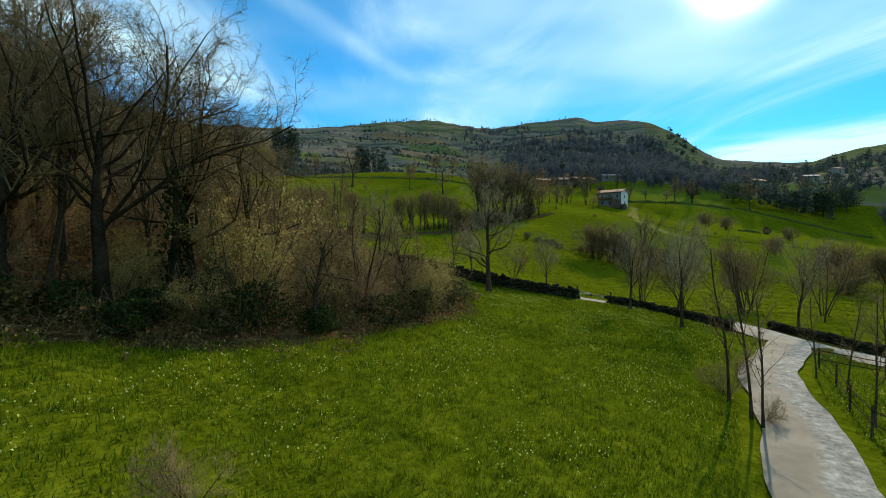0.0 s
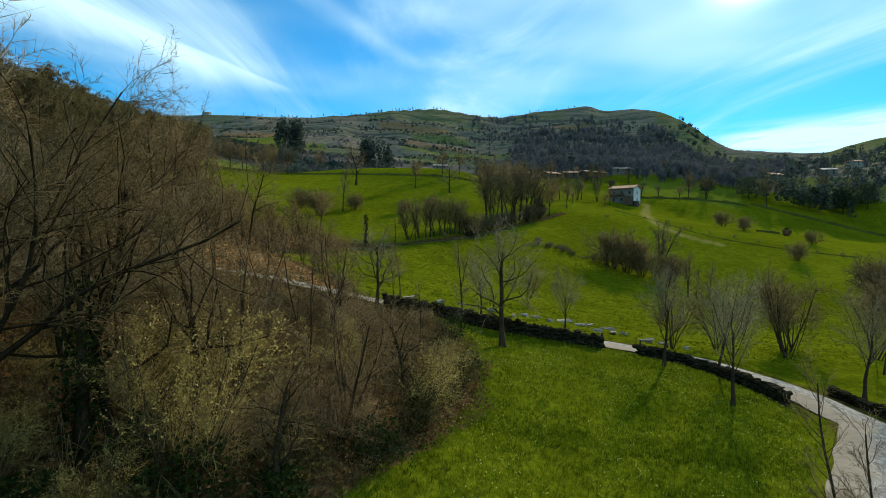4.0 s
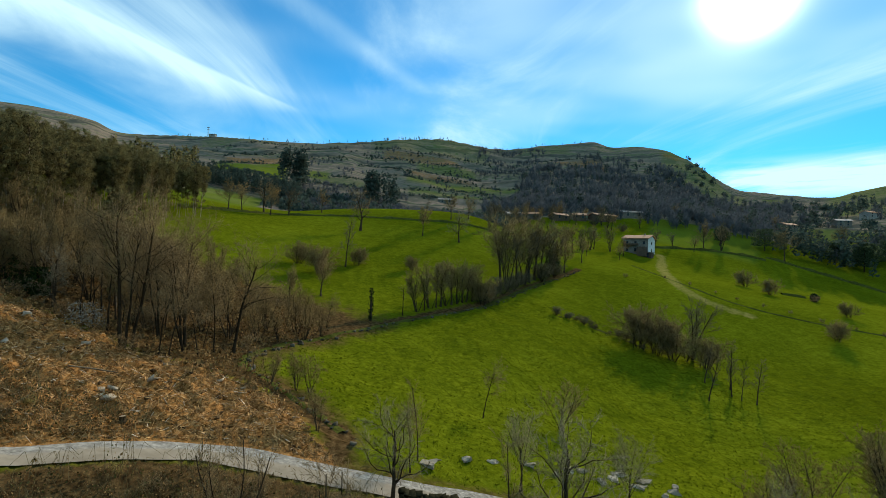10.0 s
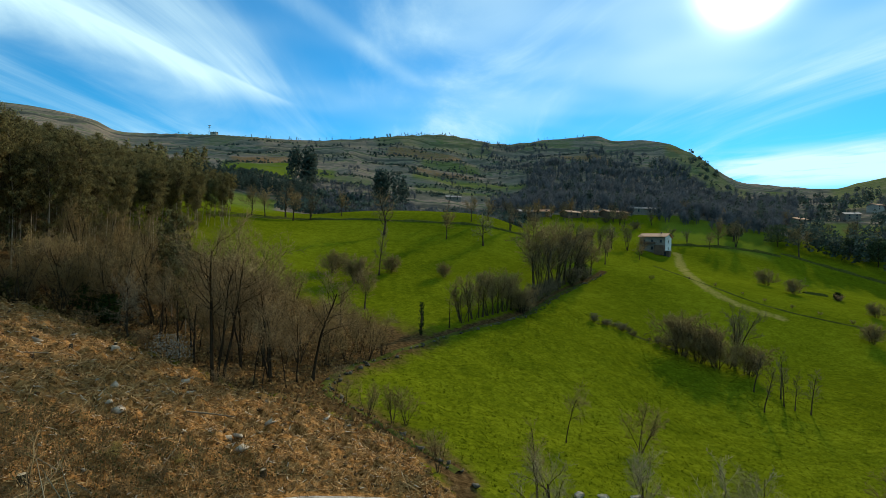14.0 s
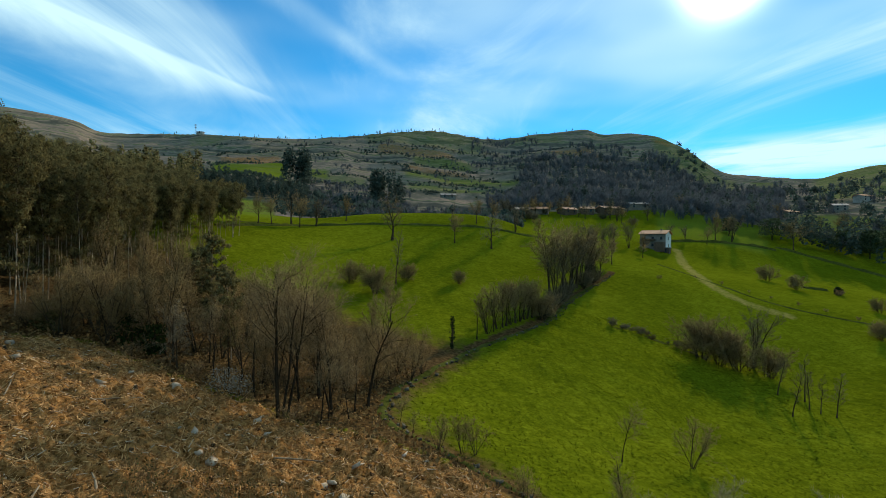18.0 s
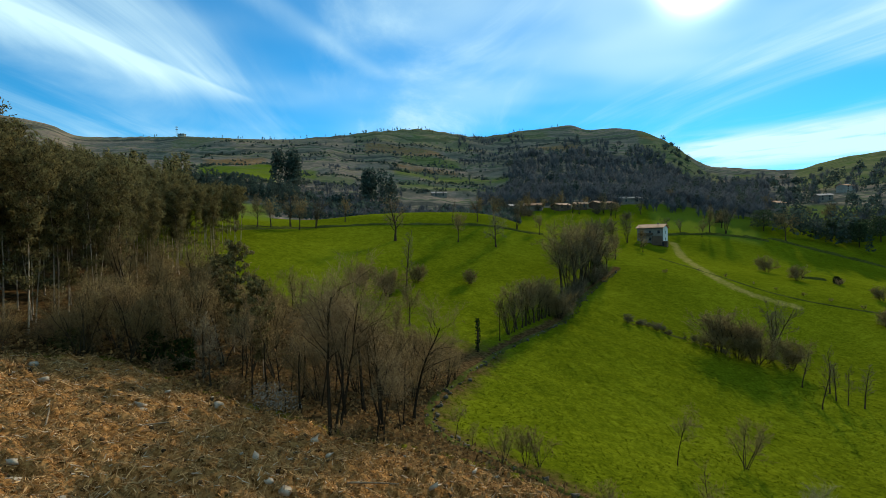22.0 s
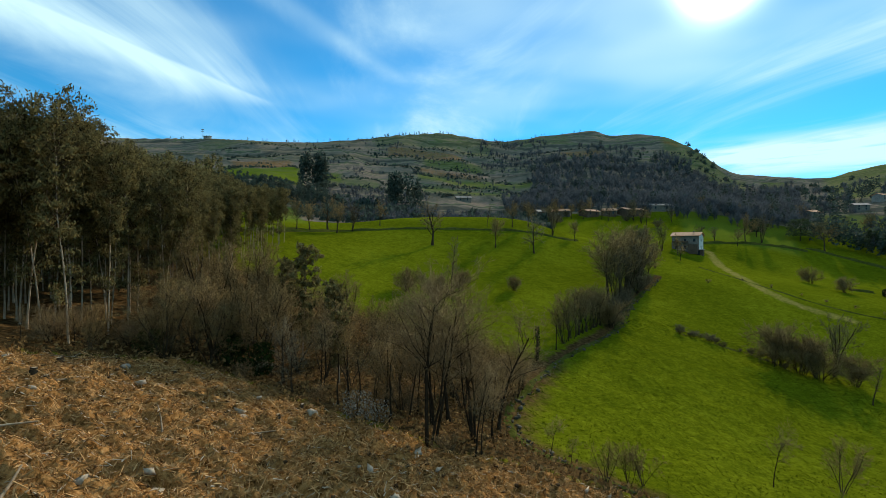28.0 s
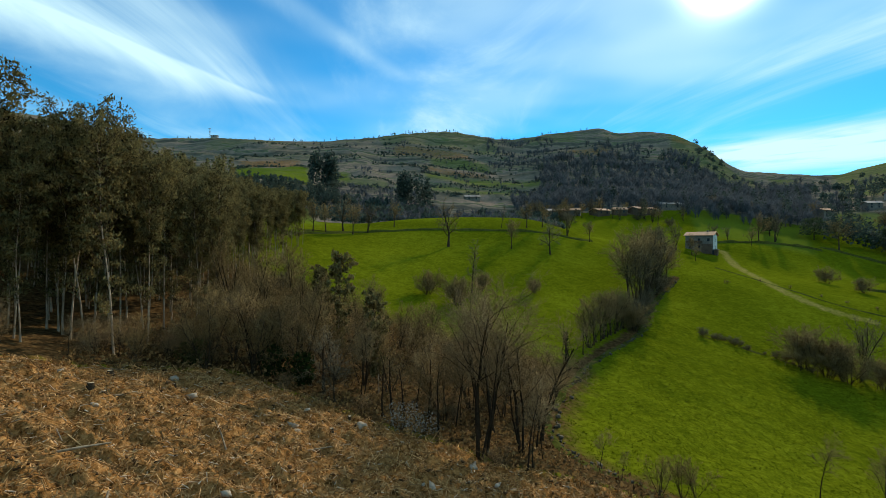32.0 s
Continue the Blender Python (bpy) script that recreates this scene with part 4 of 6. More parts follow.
# ---- single trees, from the meadow up the valley ----
ROADSIDE = "leafless roadside tree with grey bark and fine twigs"
for kind, x, y, tall, label in (
        ("oak0", -12.1, 17.3, 14.0, "big spreading leafless oak with dark trunk above brambles"),
        ("dark0", -11.6, 20.6, 12, "tall dark leafless tree beside the big oak"),
        ("dark1", -10.2, 20.4, 10.5, "dark ivy-clad leafless tree among brambles"),
        ("ash2", -14.8, 18.2, 11, "leafless tree behind the big oak"),
        ("dark1", -17.0, 19.0, 10.5, "dark leafless tree behind the big oak"),
        ("ash0", -13.4, 22.5, 10, "dark leafless tree behind the big oak"),
        ("dark1", -9.6, 23.5, 9.5, "dark leafless tree behind the sallow"),
        ("dark1", -14.2, 15.8, 13, "tall leafless tree at the wood's edge"),
        ("pole1", -16.5, 17, 15, "slim tall leafless tree in the wood"),
        ("pole2", -15.2, 19.5, 13, "slim tall leafless tree in the wood"),
        ("ash2", -18, 20.5, 14, "tall leafless tree in the wood"),
        ("catkin0", -7.7, 19.3, 6.6, "ochre-tipped sallow with pale twisted stems over brambles"),
        ("oak1", -5.3, 20.6, 5.2, "small crooked leafless tree at the meadow edge"),
        ("catkin0", -9, 24, 5.5, "ochre-tipped sallow bush among bare trees"),
        ("multi1", -4.2, 25.0, 6.5, "bare thicket tree at the meadow's corner"),
        ("multi2", -6.4, 28.0, 7.5, "bare thicket tree at the meadow's corner"),
        ("multi0", -9.4, 27.0, 8.5, "bare thicket tree behind the sallow"),
        ("oak1", -2.4, 29.5, 5.5, "small crooked bare tree in the thicket"),
        ("ash1", -12.5, 26.0, 9.5, "leafless tree behind the big oak"),
        ("multi0", -7.4, 37.8, 7.8, "many-stemmed leafless coppice tree below the lane"),
        ("multi1", -12.8, 38.9, 6.8, "many-stemmed leafless coppice tree below the lane"),
        ("pale0", -6, 45.3, 7.2, "lichen-pale leafless tree beside the lane"),
        ("pole0", -4.9, 53.6, 6.6, "thin leafless tree on the field side of the lane"),
        ("pole1", 0.9, 43.8, 8.2, "slender lichen-pale leafless tree before the wall"),
        ("ash1", 3.1, 53.2, 7.0, ROADSIDE),
        ("pale0", 4.1, 43.2, 10.6, "forked lichen-pale leafless ash before the stone wall"),
        ("ash0", 11.3, 53.2, 7.1, ROADSIDE),
        ("ash1", 17.0, 44.2, 8.9, "leafless tree with several stems beside the gateway"),
        ("ash0", 17.8, 36.2, 9.0, ROADSIDE),
        ("ash2", 21.4, 44.6, 8.8, ROADSIDE),
        ("haze2", 28.3, 57.3, 7.6, ROADSIDE),
        ("haze0", 35.8, 57.4, 10.1, "leaning leafless tree below the lane"),
        ("haze1", 34.0, 54.8, 8.9, "slim leafless tree below the lane"),
        ("ash1", 29.6, 40.5, 9.0, "leafless tree with ivy beyond the junction"),
        ("pole0", 38.5, 49, 9.0, "slim leafless tree beyond the junction"),
        ("haze2", 43, 55, 9.0, "leafless tree beyond the junction"),
        ("pole1", -2, 38.4, 4.6, "thin bare sapling among brambles"),
        ("pole1", 12.3, 20.9, 7.8, "slim leafless tree on the meadow's verge"),
        ("shrub0", 12.1, 18.3, 1.3, "low bare bush at the foot of the verge trees"), ("shrub2", 12.6, 21.6, 1.7, "low bare bush at the foot of the verge trees"), ("russet1", 15.2, 25.0, 1.5, "low bare bush at the foot of the verge trees"),
        ("pole2", 11.6, 17.6, 5.6, "thin young tree beside the lane"),
        ("pole0", 12.0, 18.9, 7.0, "thin young tree beside the lane"),
        ("pole1", 18.9, 24.6, 4.8, "thin young tree in the fenced plot"),
        ("pole0", 18.5, 22.2, 5.0, "thin young tree in the fenced plot"),
        ("pole2", 16.0, 18.0, 5.5, "thin young tree in the fenced plot"),
        ("pole1", 22, 24, 5.8, "thin young tree in the fenced plot"),
        ("shrub0", -4.2, 8.1, 1.5, "low bare sapling in the meadow grass"),
        # along the ditch and the hedge that climbs from it
        ("stub1", -11.5, 108.3, 6.0, "slim leafless hedge tree by the ditch"),
        ("haze0", -8.9, 112.5, 9.4, "slim leafless hedge tree"), ("pole1", -7.6, 114.0, 8.2, "slim leafless hedge tree"), ("haze1", -6.6, 115.2, 10.4, "slim leafless hedge tree"), ("pole0", -5.4, 116.6, 9.0, "slim leafless hedge tree"),
        ("ash1", -4.5, 117.9, 10.8, "leafless hedge tree by the ditch"), ("haze2", -3.4, 119.0, 9.6, "slim leafless hedge tree"), ("ash0", -2.2, 120.2, 10.4, "leafless hedge tree by the ditch"), ("haze0", -1.0, 121.4, 9.0, "slim leafless hedge tree"),
        ("ash2", 0.2, 122.7, 10.0, "leafless hedge tree by the ditch"), ("haze1", 1.2, 124.0, 9.0, "slim leafless hedge tree"), ("ash1", 2.4, 125.3, 9.6, "leafless hedge tree by the ditch"),
        ("bush0", 4.8, 125.3, 6.8, "dense rounded bare hedge bush"), ("shrub1", 6.0, 127.0, 5.2, "bare hedge bush by the ditch"),
        ("ash0", 10.4, 142.2, 22.0, "tall dark leafless tree in the hedge"), ("multi1", 12.2, 141.1, 17.0, "tall leafless tree in the hedge"), ("ash2", 15.4, 146.8, 20.5, "tall leafless tree in the hedge"),
        ("multi2", 18.0, 150.4, 18.4, "tall leafless tree in the hedge"), ("ash1", 19.6, 153.4, 20.5, "tall leafless tree in the hedge"), ("ash0", 21.8, 157.0, 19.0, "tall leafless tree in the hedge"), ("multi0", 24.0, 159.9, 19.0, "tall leafless tree in the hedge"),
        ("ash2", 29.4, 166.3, 16.0, "tall leafless tree at the top of the hedge"), ("multi1", 27.0, 163.5, 14.4, "tall leafless tree at the top of the hedge"), ("ash0", 33.8, 171.5, 12.0, "leafless tree at the top of the hedge"), ("ash1", 43.9, 188.7, 10.6, "leafless tree above the hedge"),
        ("shrub1", 8.0, 131.5, 4.5, "bare hedge bush by the ditch"), ("shrub0", 10.5, 136.0, 5.0, "bare hedge bush by the ditch"), ("shrub2", 14.0, 142.5, 5.5, "bare hedge bush by the ditch"), ("shrub1", 18.2, 149.2, 5.5, "bare hedge bush by the ditch"), ("shrub0", 24.0, 157.2, 6.0, "bare hedge bush by the ditch"), ("shrub2", 29.0, 164.0, 6.0, "bare hedge bush by the ditch"),
        # wood strip between the cleared slope and the upper meadow
        ("gully1", -34.5, 62.9, 17.0, "tall many-stemmed leafless tree in the gully"), ("gully0", -32.4, 70.2, 16.5, "tall bent leafless tree in the gully"), ("gully2", -33.9, 68.6, 17.0, "tall dark leafless tree in the gully"),
        ("gully1", -30.0, 66.2, 15.0, "tall many-stemmed leafless tree in the gully"), ("slim0", -30.4, 61.8, 9.4, "slim dark leafless tree at the gully's edge"), ("slim1", -29.8, 62.6, 8.0, "slim dark leafless tree at the gully's edge"),
        ("stub0", -39.0, 71.2, 7.4, "dark broken-topped tree in the gully"), ("stub1", -38.0, 65.6, 6.6, "dark bare pole of a dead tree in the gully"), ("stub2", -41.6, 72.0, 5.4, "forked broken-topped tree in the gully"), ("stub0", -42.8, 71.4, 6.2, "dark broken-topped tree in the gully"), ("stub1", -43.5, 69.0, 5.8, "dark leaning dead tree in the gully"),
        ("slim2", -36.4, 67.4, 9.6, "slim dark leafless tree in the gully"), ("slim0", -35.6, 71.6, 9.8, "slim dark leafless tree in the gully"), ("slim1", -40.4, 74.5, 8.4, "slim dark leafless tree in the gully"), ("slim2", -28.2, 68.5, 8.8, "slim dark leafless tree in the gully"),
        ("haze0", -25.3, 80.7, 5.6, "bare bushy tree beside the ditch"), ("haze1", -23.0, 84.2, 6.2, "bare bushy tree beside the ditch"), ("haze2", -24.8, 86.5, 6.9, "bare bushy tree beside the ditch"), ("haze0", -27.2, 78.0, 6.0, "bare bushy tree beside the ditch"), ("haze1", -21.4, 87.8, 5.0, "bare bushy tree beside the ditch"),
        ("gully0", -27.2, 71.0, 14.5, "tall leafless tree above the ditch"), ("haze2", -30.5, 77.0, 8.5, "bushy leafless tree in the gully"), ("haze0", -34.0, 77.5, 8.8, "bushy leafless tree in the gully"), ("haze1", -28.6, 84.0, 8.0, "bushy leafless tree in the gully"), ("haze2", -38.5, 80.0, 8.5, "bushy leafless tree in the gully"),
        ("pale0", -50.4, 73.8, 7.6, "pale lichened leafless tree at the top of the cleared slope"), ("pale0", -48.8, 71.6, 5.4, "pale lichened bare bush at the top of the cleared slope"),
        ("haze0", -58.3, 75.6, 10.6, "bushy leafless tree before the eucalyptus wood"), ("haze1", -63.0, 80.6, 8.6, "bushy leafless tree before the eucalyptus wood"), ("haze2", -54.0, 76.6, 10.8, "bushy leafless tree before the eucalyptus wood"), ("gully0", -52.2, 75.4, 9.6, "dark crooked leafless tree at the gully's edge"), ("gully2", -46.6, 74.4, 9.8, "dark crooked leafless tree at the gully's edge"),
        ("haze0", -59.6, 83.0, 11.5, "bushy leafless tree before the eucalyptus wood"), ("haze1", -56.5, 84.0, 13.0, "bushy leafless tree before the eucalyptus wood"), ("haze2", -50.5, 79.5, 11.0, "bushy leafless tree before the eucalyptus wood"), ("haze1", -47.0, 79.0, 9.6, "bushy leafless tree in the gully wood"), ("haze2", -43.6, 77.0, 8.6, "bushy leafless tree in the gully wood"),
        ("haze2", -60.0, 92.0, 14.0, "bushy leafless tree below the eucalyptus wood"), ("haze0", -65.0, 88.0, 14.5, "bushy leafless tree below the eucalyptus wood"), ("haze1", -54.0, 92.0, 12.0, "bushy leafless tree below the eucalyptus wood"),
        ("ash2", -30.1, 99.1, 8.5, "leafless tree beside the upper meadow"), ("ash0", -28.3, 112.2, 9.0, "leafless tree beside the upper meadow"), ("pole1", -29.4, 139.2, 13.9, "tall slim tree in the upper meadow"),
        # upper meadow
        ("bush1", -27.1, 142.2, 5.5, "rounded bare bush in the upper meadow"), ("bush2", -40.0, 134.7, 6.6, "rounded bare bush in the upper meadow"), ("bush0", -33.4, 129.7, 7.3, "rounded bare bush in the upper meadow"), ("bush1", -13.0, 145.0, 4.4, "small bare bush in the upper meadow"),
        ("oak1", -34.0, 182.3, 16.5, "large leafless oak standing alone in the upper meadow"), ("ash1", -12.6, 184.4, 11.1, "leafless tree in the upper meadow"), ("pale0", 0.0, 182.2, 12.7, "large leafless tree in the upper meadow"),
        ("oak1", -70.0, 188.4, 13.0, "leafless tree by the field bank"), ("pole2", -13.0, 206.0, 9.5, "slim leafless tree by the field bank"), ("ash0", -73.8, 178.7, 11.0, "leafless tree by the field bank"), ("ash2", -77.3, 176.2, 11.5, "leafless tree by the field bank"),
        ("ash1", -66.0, 184.0, 11.5, "leafless tree by the field bank"), ("ash0", -3.0, 208.0, 11, "leafless tree by the field bank"), ("ash2", 4.0, 212.0, 11, "leafless tree by the field bank"), ("multi1", 12.0, 206.0, 11, "leafless tree by the field bank"), ("ash1", 22.0, 210.0, 9, "leafless tree by the field bank"),
        ("multi1", -62.0, 190.5, 11.0, "leafless tree by the field bank"), ("ash2", -54.0, 206.0, 11.0, "leafless tree by the field bank"),
        # lower meadow's far side
        ("bush0", 37.7, 119.2, 10.0, "broad bare willow bush in the meadow"), ("bush1", 40.6, 117.4, 9.6, "broad bare willow bush in the meadow"), ("bush2", 43.6, 115.9, 9.4, "broad bare willow bush in the meadow"), ("catkin0", 46.4, 116.6, 6.5, "rounded willow bush with greenish tips"), ("multi1", 48.5, 118.5, 13.5, "bare willow tree behind the bushes"),
        ("bush0", 49.0, 114.0, 7.0, "broad bare willow bush in the meadow"), ("pole0", 40.0, 95.6, 7.7, "slim leafless tree in the field hollow"), ("pole1", 45.9, 99.5, 7.1, "slim leafless tree in the field hollow"), ("pole2", 46.7, 98.0, 7.0, "slim leafless tree in the field hollow"), ("pole1", 48.4, 96.7, 7.8, "slim leafless tree in the field hollow"), ("pole0", 44.0, 104.7, 7.3, "slim leafless tree in the field hollow"), ("pole2", 47.3, 102.4, 9.0, "slim leafless tree in the field hollow"),
        ("bush2", 79.8, 96.5, 10.1, "broad rounded bare willow in the far field"), ("bush0", 85, 92, 8.5, "broad rounded bare willow in the far field"), ("multi0", 74, 90, 9, "leafless tree in the far field"), ("bush1", 70, 84, 7, "bare willow bush in the far field"),
        ("bush2", 109.7, 201.8, 7.3, "round bare bush on the open field"), ("bush0", 107.0, 182.9, 6.0, "round bare bush on the open field"), ("bush1", 92.0, 135.2, 5.7, "round bare bush on the open field"), ("bush2", 113.2, 158.2, 5.1, "round bare bush on the open field"), ("russet0", 119.3, 180.0, 3.0, "low dark shrub on the open field"), ("russet1", 121.5, 181.5, 2.4, "low dark shrub on the open field"),
        ("russet2", 53.9, 173.3, 1.8, "low shrub on the open field"),
        # saplings and bushes at the foot of the cleared slope
        ("haze0", -19.4, 61.2, 3.6, "bare bush with pale tips by the ditch"), ("haze1", -17.1, 61.9, 4.0, "bare bush with pale tips by the ditch"), ("haze2", -15.8, 62.1, 3.6, "bare bush with pale tips by the ditch"),
        ("slim2", -23.3, 64.8, 4.2, "thin bare sapling by the ditch"), ("slim0", -21.8, 63.2, 3.2, "thin bare sapling by the ditch"), ("slim1", 1.4, 70.1, 7.4, "slim bare sapling in the meadow"), ("haze2", 10.5, 72.2, 5.9, "bare bushy sapling in the meadow"), ("slim0", -5.3, 51.6, 5.8, "slim leafless tree on the field side of the lane"), ("haze1", -12.6, 53.0, 3.6, "bare bush where the ditch meets the lane"), ("haze0", 21.8, 53.4, 6.5, "bushy leafless tree on the field side of the lane"), ("haze1", 38.7, 60.6, 8.9, "bushy leafless tree below the lane"),
        ("russet0", -33.0, 61.5, 2.2, "russet bramble bush on the cleared slope"), ("russet1", -45.5, 69.0, 2.4, "russet bramble bush on the cleared slope"), ("russet2", -54.0, 72.0, 2.6, "russet bramble bush on the cleared slope"), ("russet0", -62.5, 73.5, 3.2, "russet bramble bush on the cleared slope")):
    bare_tree(kind, x, y, tall, label, "bush" if "bush" in label or "shrub" in label else "tree", thing="bare_bush" if kind[:4] in ("shru", "russ", "bush") else "bare_tree")

# scrub below the lane: crowded bushes and thin trees
rnd = np.random.RandomState(5)
placed = 0
while placed < 150:
    x, y = rnd.uniform(-36, 2), rnd.uniform(13, 46)
    at = np.array([x]), np.array([y])
    if side_of(BRAMBLE_EDGE, *at, 30)[0] < 1.2 or nearest(LANE_LINE, *at)[0][0] < 3.0:
        continue
    placed += 1
    kind = rnd.choice(["russet0", "russet1", "russet2", "shrub0", "shrub1", "shrub2", "pole0", "pole2", "catkin0", "pale0"], p=[0.13, 0.13, 0.13, 0.11, 0.11, 0.11, 0.05, 0.04, 0.13, 0.06])
    tall = rnd.uniform(2.0, 4.4) * (1.6 if kind[:4] in ("pole", "pale") else 1.0) * (1.2 if x < -16 and y < 30 else 0.8 if y < 27 else 1.0) * (0.62 if y > 30 else 1.0)
    if nearest(LANE_LINE, *at)[0][0] < 9:
        tall *= 0.6
    if x < -12:
        tall = min(tall, 5.0 if y < 32 else 3.0)
    bare_tree(kind, x, y, tall, {"r": "russet bare bush in the bramble thicket", "s": "grey bare bush in the bramble thicket", "p": "thin leafless tree in the bramble thicket", "c": "ochre-tipped sallow in the bramble thicket"}[kind[0]], "tree" if kind[0] == "p" else "bush", "scrub below the lane", thing="bare_tree" if kind[0] == "p" else "bare_bush")

# tall trees of the wood beside the start of the meadow
placed = 0
while placed < 34:
    x, y = rnd.uniform(-36, -16.5), rnd.uniform(11, 29)
    if side_of(BRAMBLE_EDGE, np.array([x]), np.array([y]), 30)[0] < 2.0:
        continue
    placed += 1
    kind = rnd.choice(["multi0", "multi2", "ash1", "multi1", "pole1", "oak1"])
    bare_tree(kind, x, y, rnd.uniform(5, 8) if y > 25 else min(rnd.uniform(12, 16), 19 - ground_z(x, y)), "tall leafless tree in the wood beside the meadow", "tree", "wood beside the meadow")

# thin trees of the wood strip
placed = 0
while placed < 40:
    x, y = rnd.uniform(-80, -18), rnd.uniform(60, 128)
    at = np.array([x]), np.array([y])
    if side_of(WOOD_EDGE, *at, 30)[0] < 1.5 or side_of(DITCH, *at, 60)[0] < 1.5 or y > 92 + 0.8 * (-20 - x) or x < -66 - 0.12 * (y - 70):
        continue
    placed += 1
    kind = rnd.choice(["slim0", "slim1", "slim2", "haze0", "haze1", "haze2", "russet1", "shrub0", "stub2"]) if y < 84 or rnd.uniform() < 0.4 else rnd.choice(["haze0", "haze1", "haze2"])
    bare_tree(kind, x, y, rnd.uniform(3, 5) if kind[:2] in ("sh", "ru") else rnd.uniform(6.0, 9.5), "bare bush in the gully wood" if kind[:2] in ("sh", "ru") else "slim leafless tree in the gully wood", "bush" if kind[:2] in ("sh", "ru") else "tree", "gully wood", thing="bare_bush" if kind[:2] in ("sh", "ru") else "bare_tree")

# bare saplings that stand thick before the eucalyptus wood
placed = 0
while placed < 36:
    x, y = rnd.uniform(-84, -56), rnd.uniform(58, 84)
    wood = side_of(WOOD_EDGE, np.array([x]), np.array([y]), 30)[0]
    if wood < 0.6 or wood > 9:
        continue
    placed += 1
    kind = rnd.choice(["slim0", "slim1", "slim2", "haze2", "russet0", "shrub1", "haze1", "gully0"])
    low = kind[:2] in ("ru", "sh")
    bare_tree(kind, x, y, rnd.uniform(2.5, 4.5) if low else rnd.uniform(3.0, 5.0) if x < -63 else rnd.uniform(6.0, 10.5), "bare russet bush at the foot of the eucalyptus wood" if low else "leafless sapling at the foot of the eucalyptus wood", "bush" if low else "tree", "edge of the eucalyptus wood", thing="bare_bush" if low else "bare_tree")

# ---- eucalyptus plantation ----
placed = 0
while placed < 296:
    x, y = rnd.uniform(-128, -62), rnd.uniform(50, 165)
    front = -67.5 - 0.10 * (y - 70) + 2.0 * math.sin(y * 0.3)
    depth = front - x
    if depth < 0 or depth > 42 or y < 61 - 0.5 * depth or side_of(WOOD_EDGE, np.array([x]), np.array([y]), 30)[0] < 2:
        continue
    if rnd.uniform() < depth / 60:
        continue
    placed += 1
    eucalyptus(x, y, max(9.5, 23.5 - 0.12 * max(0, y - 68)) * rnd.uniform(0.74, 1.07))
for x, y, tall in ((-51.1, 84.5, 14.5), (-44.8, 76.6, 11.7), (-53.5, 88, 12)):
    eucalyptus(x, y, tall, "young eucalyptus", "young eucalyptus with open drooping crown")

# ---- far woods ----
def on_land(x, y):
    return np.stack([x, y, height(x, y)], -1)


def polar(bearing, r):
    a = np.radians(bearing)
    return CENTRE[0] + r * np.sin(a), CENTRE[1] + r * np.cos(a)


def far_wood(name, count, b0, b1, r0, r1, base, size, material, label, seed, gap=0.0):
    r_ = np.random.RandomState(seed)
    b, r = r_.uniform(b0, b1, count), np.sqrt(r_.uniform(r0**2, r1**2, count))
    x, y = polar(b, r)
    keep = waves(x, y, 70, seed) > gap
    x, y = x[keep], y[keep]
    v, f = copies(base[0], base[1], on_land(x, y), r_.uniform(0, 6.283, len(x)), size * r_.uniform(0.6, 1.25, len(x)))
    return stuff(name, v, f, material, label, "wood")


def far_evergreen(seed, n, tall, wide, leaf):
    r_ = np.random.RandomState(seed)
    h = r_.uniform(0.18, 1.0, n)
    a = r_.uniform(0, 6.283, n)
    rr = wide * np.sqrt(r_.uniform(0.1, 1, n)) * (1.12 - h) ** 0.6
    at = np.stack([np.cos(a) * rr, np.sin(a) * rr, h * tall], -1) + r_.normal(size=(n, 3)) * 0.3
    me = leaf_mesh("far", at, leaf, r_, 1.8, 0.5)
    v = np.empty(len(me.vertices) * 3)
    me.vertices.foreach_get("co", v)
    f = np.empty(len(me.loops), int)
    me.loops.foreach_get("vertex_index", f)
    bpy.data.meshes.remove(me)
    return v.reshape(-1, 3), f.reshape(-1, 3)


BROOM, BROOM_SMALL = broom(1, 60), broom(2, 34, 7.0, 0.5, 0.12)
PINE_FAR, EUC_FAR = far_evergreen(3, 90, 16, 3.6, 1.1), far_evergreen(4, 110, 17, 2.8, 0.9)
# leafless wood in grey, with the distance haze in its base colour
M_BARE_HAZED = speckled("far_bare_wood", (0.050, 0.052, 0.052), (0.112, 0.112, 0.110), 0.3, 0.95, 0.0)
def hillside_wood(name, count, base, size, material, label, seed, low, high):
    """A wood on the far hillside, between two uneven edges given by bearing and distance."""
    r_ = np.random.RandomState(seed)
    b = r_.uniform(9.0, 36.0, count)
    lo = np.interp(b, [9, 14, 36], low)
    hi = np.interp(b, [9, 12, 16, 24, 28, 31, 36], high)
    r = np.sqrt(r_.uniform(lo**2, hi**2))
    x, y = polar(b, r)
    inside = (hi - r) / 60 + 0.8 * waves(x, y, 80, seed)
    keep = (inside > r_.uniform(0, 1.0, count)) & (b > 9.2 + 0.9 * waves(x, y, 50, 77))
    x, y = x[keep], y[keep]
    v, f = copies(base[0], base[1], on_land(x, y), r_.uniform(0, 6.283, len(x)), size * r_.uniform(0.55, 1.25, len(x)))
    return stuff(name, v, f, material, label, "wood")


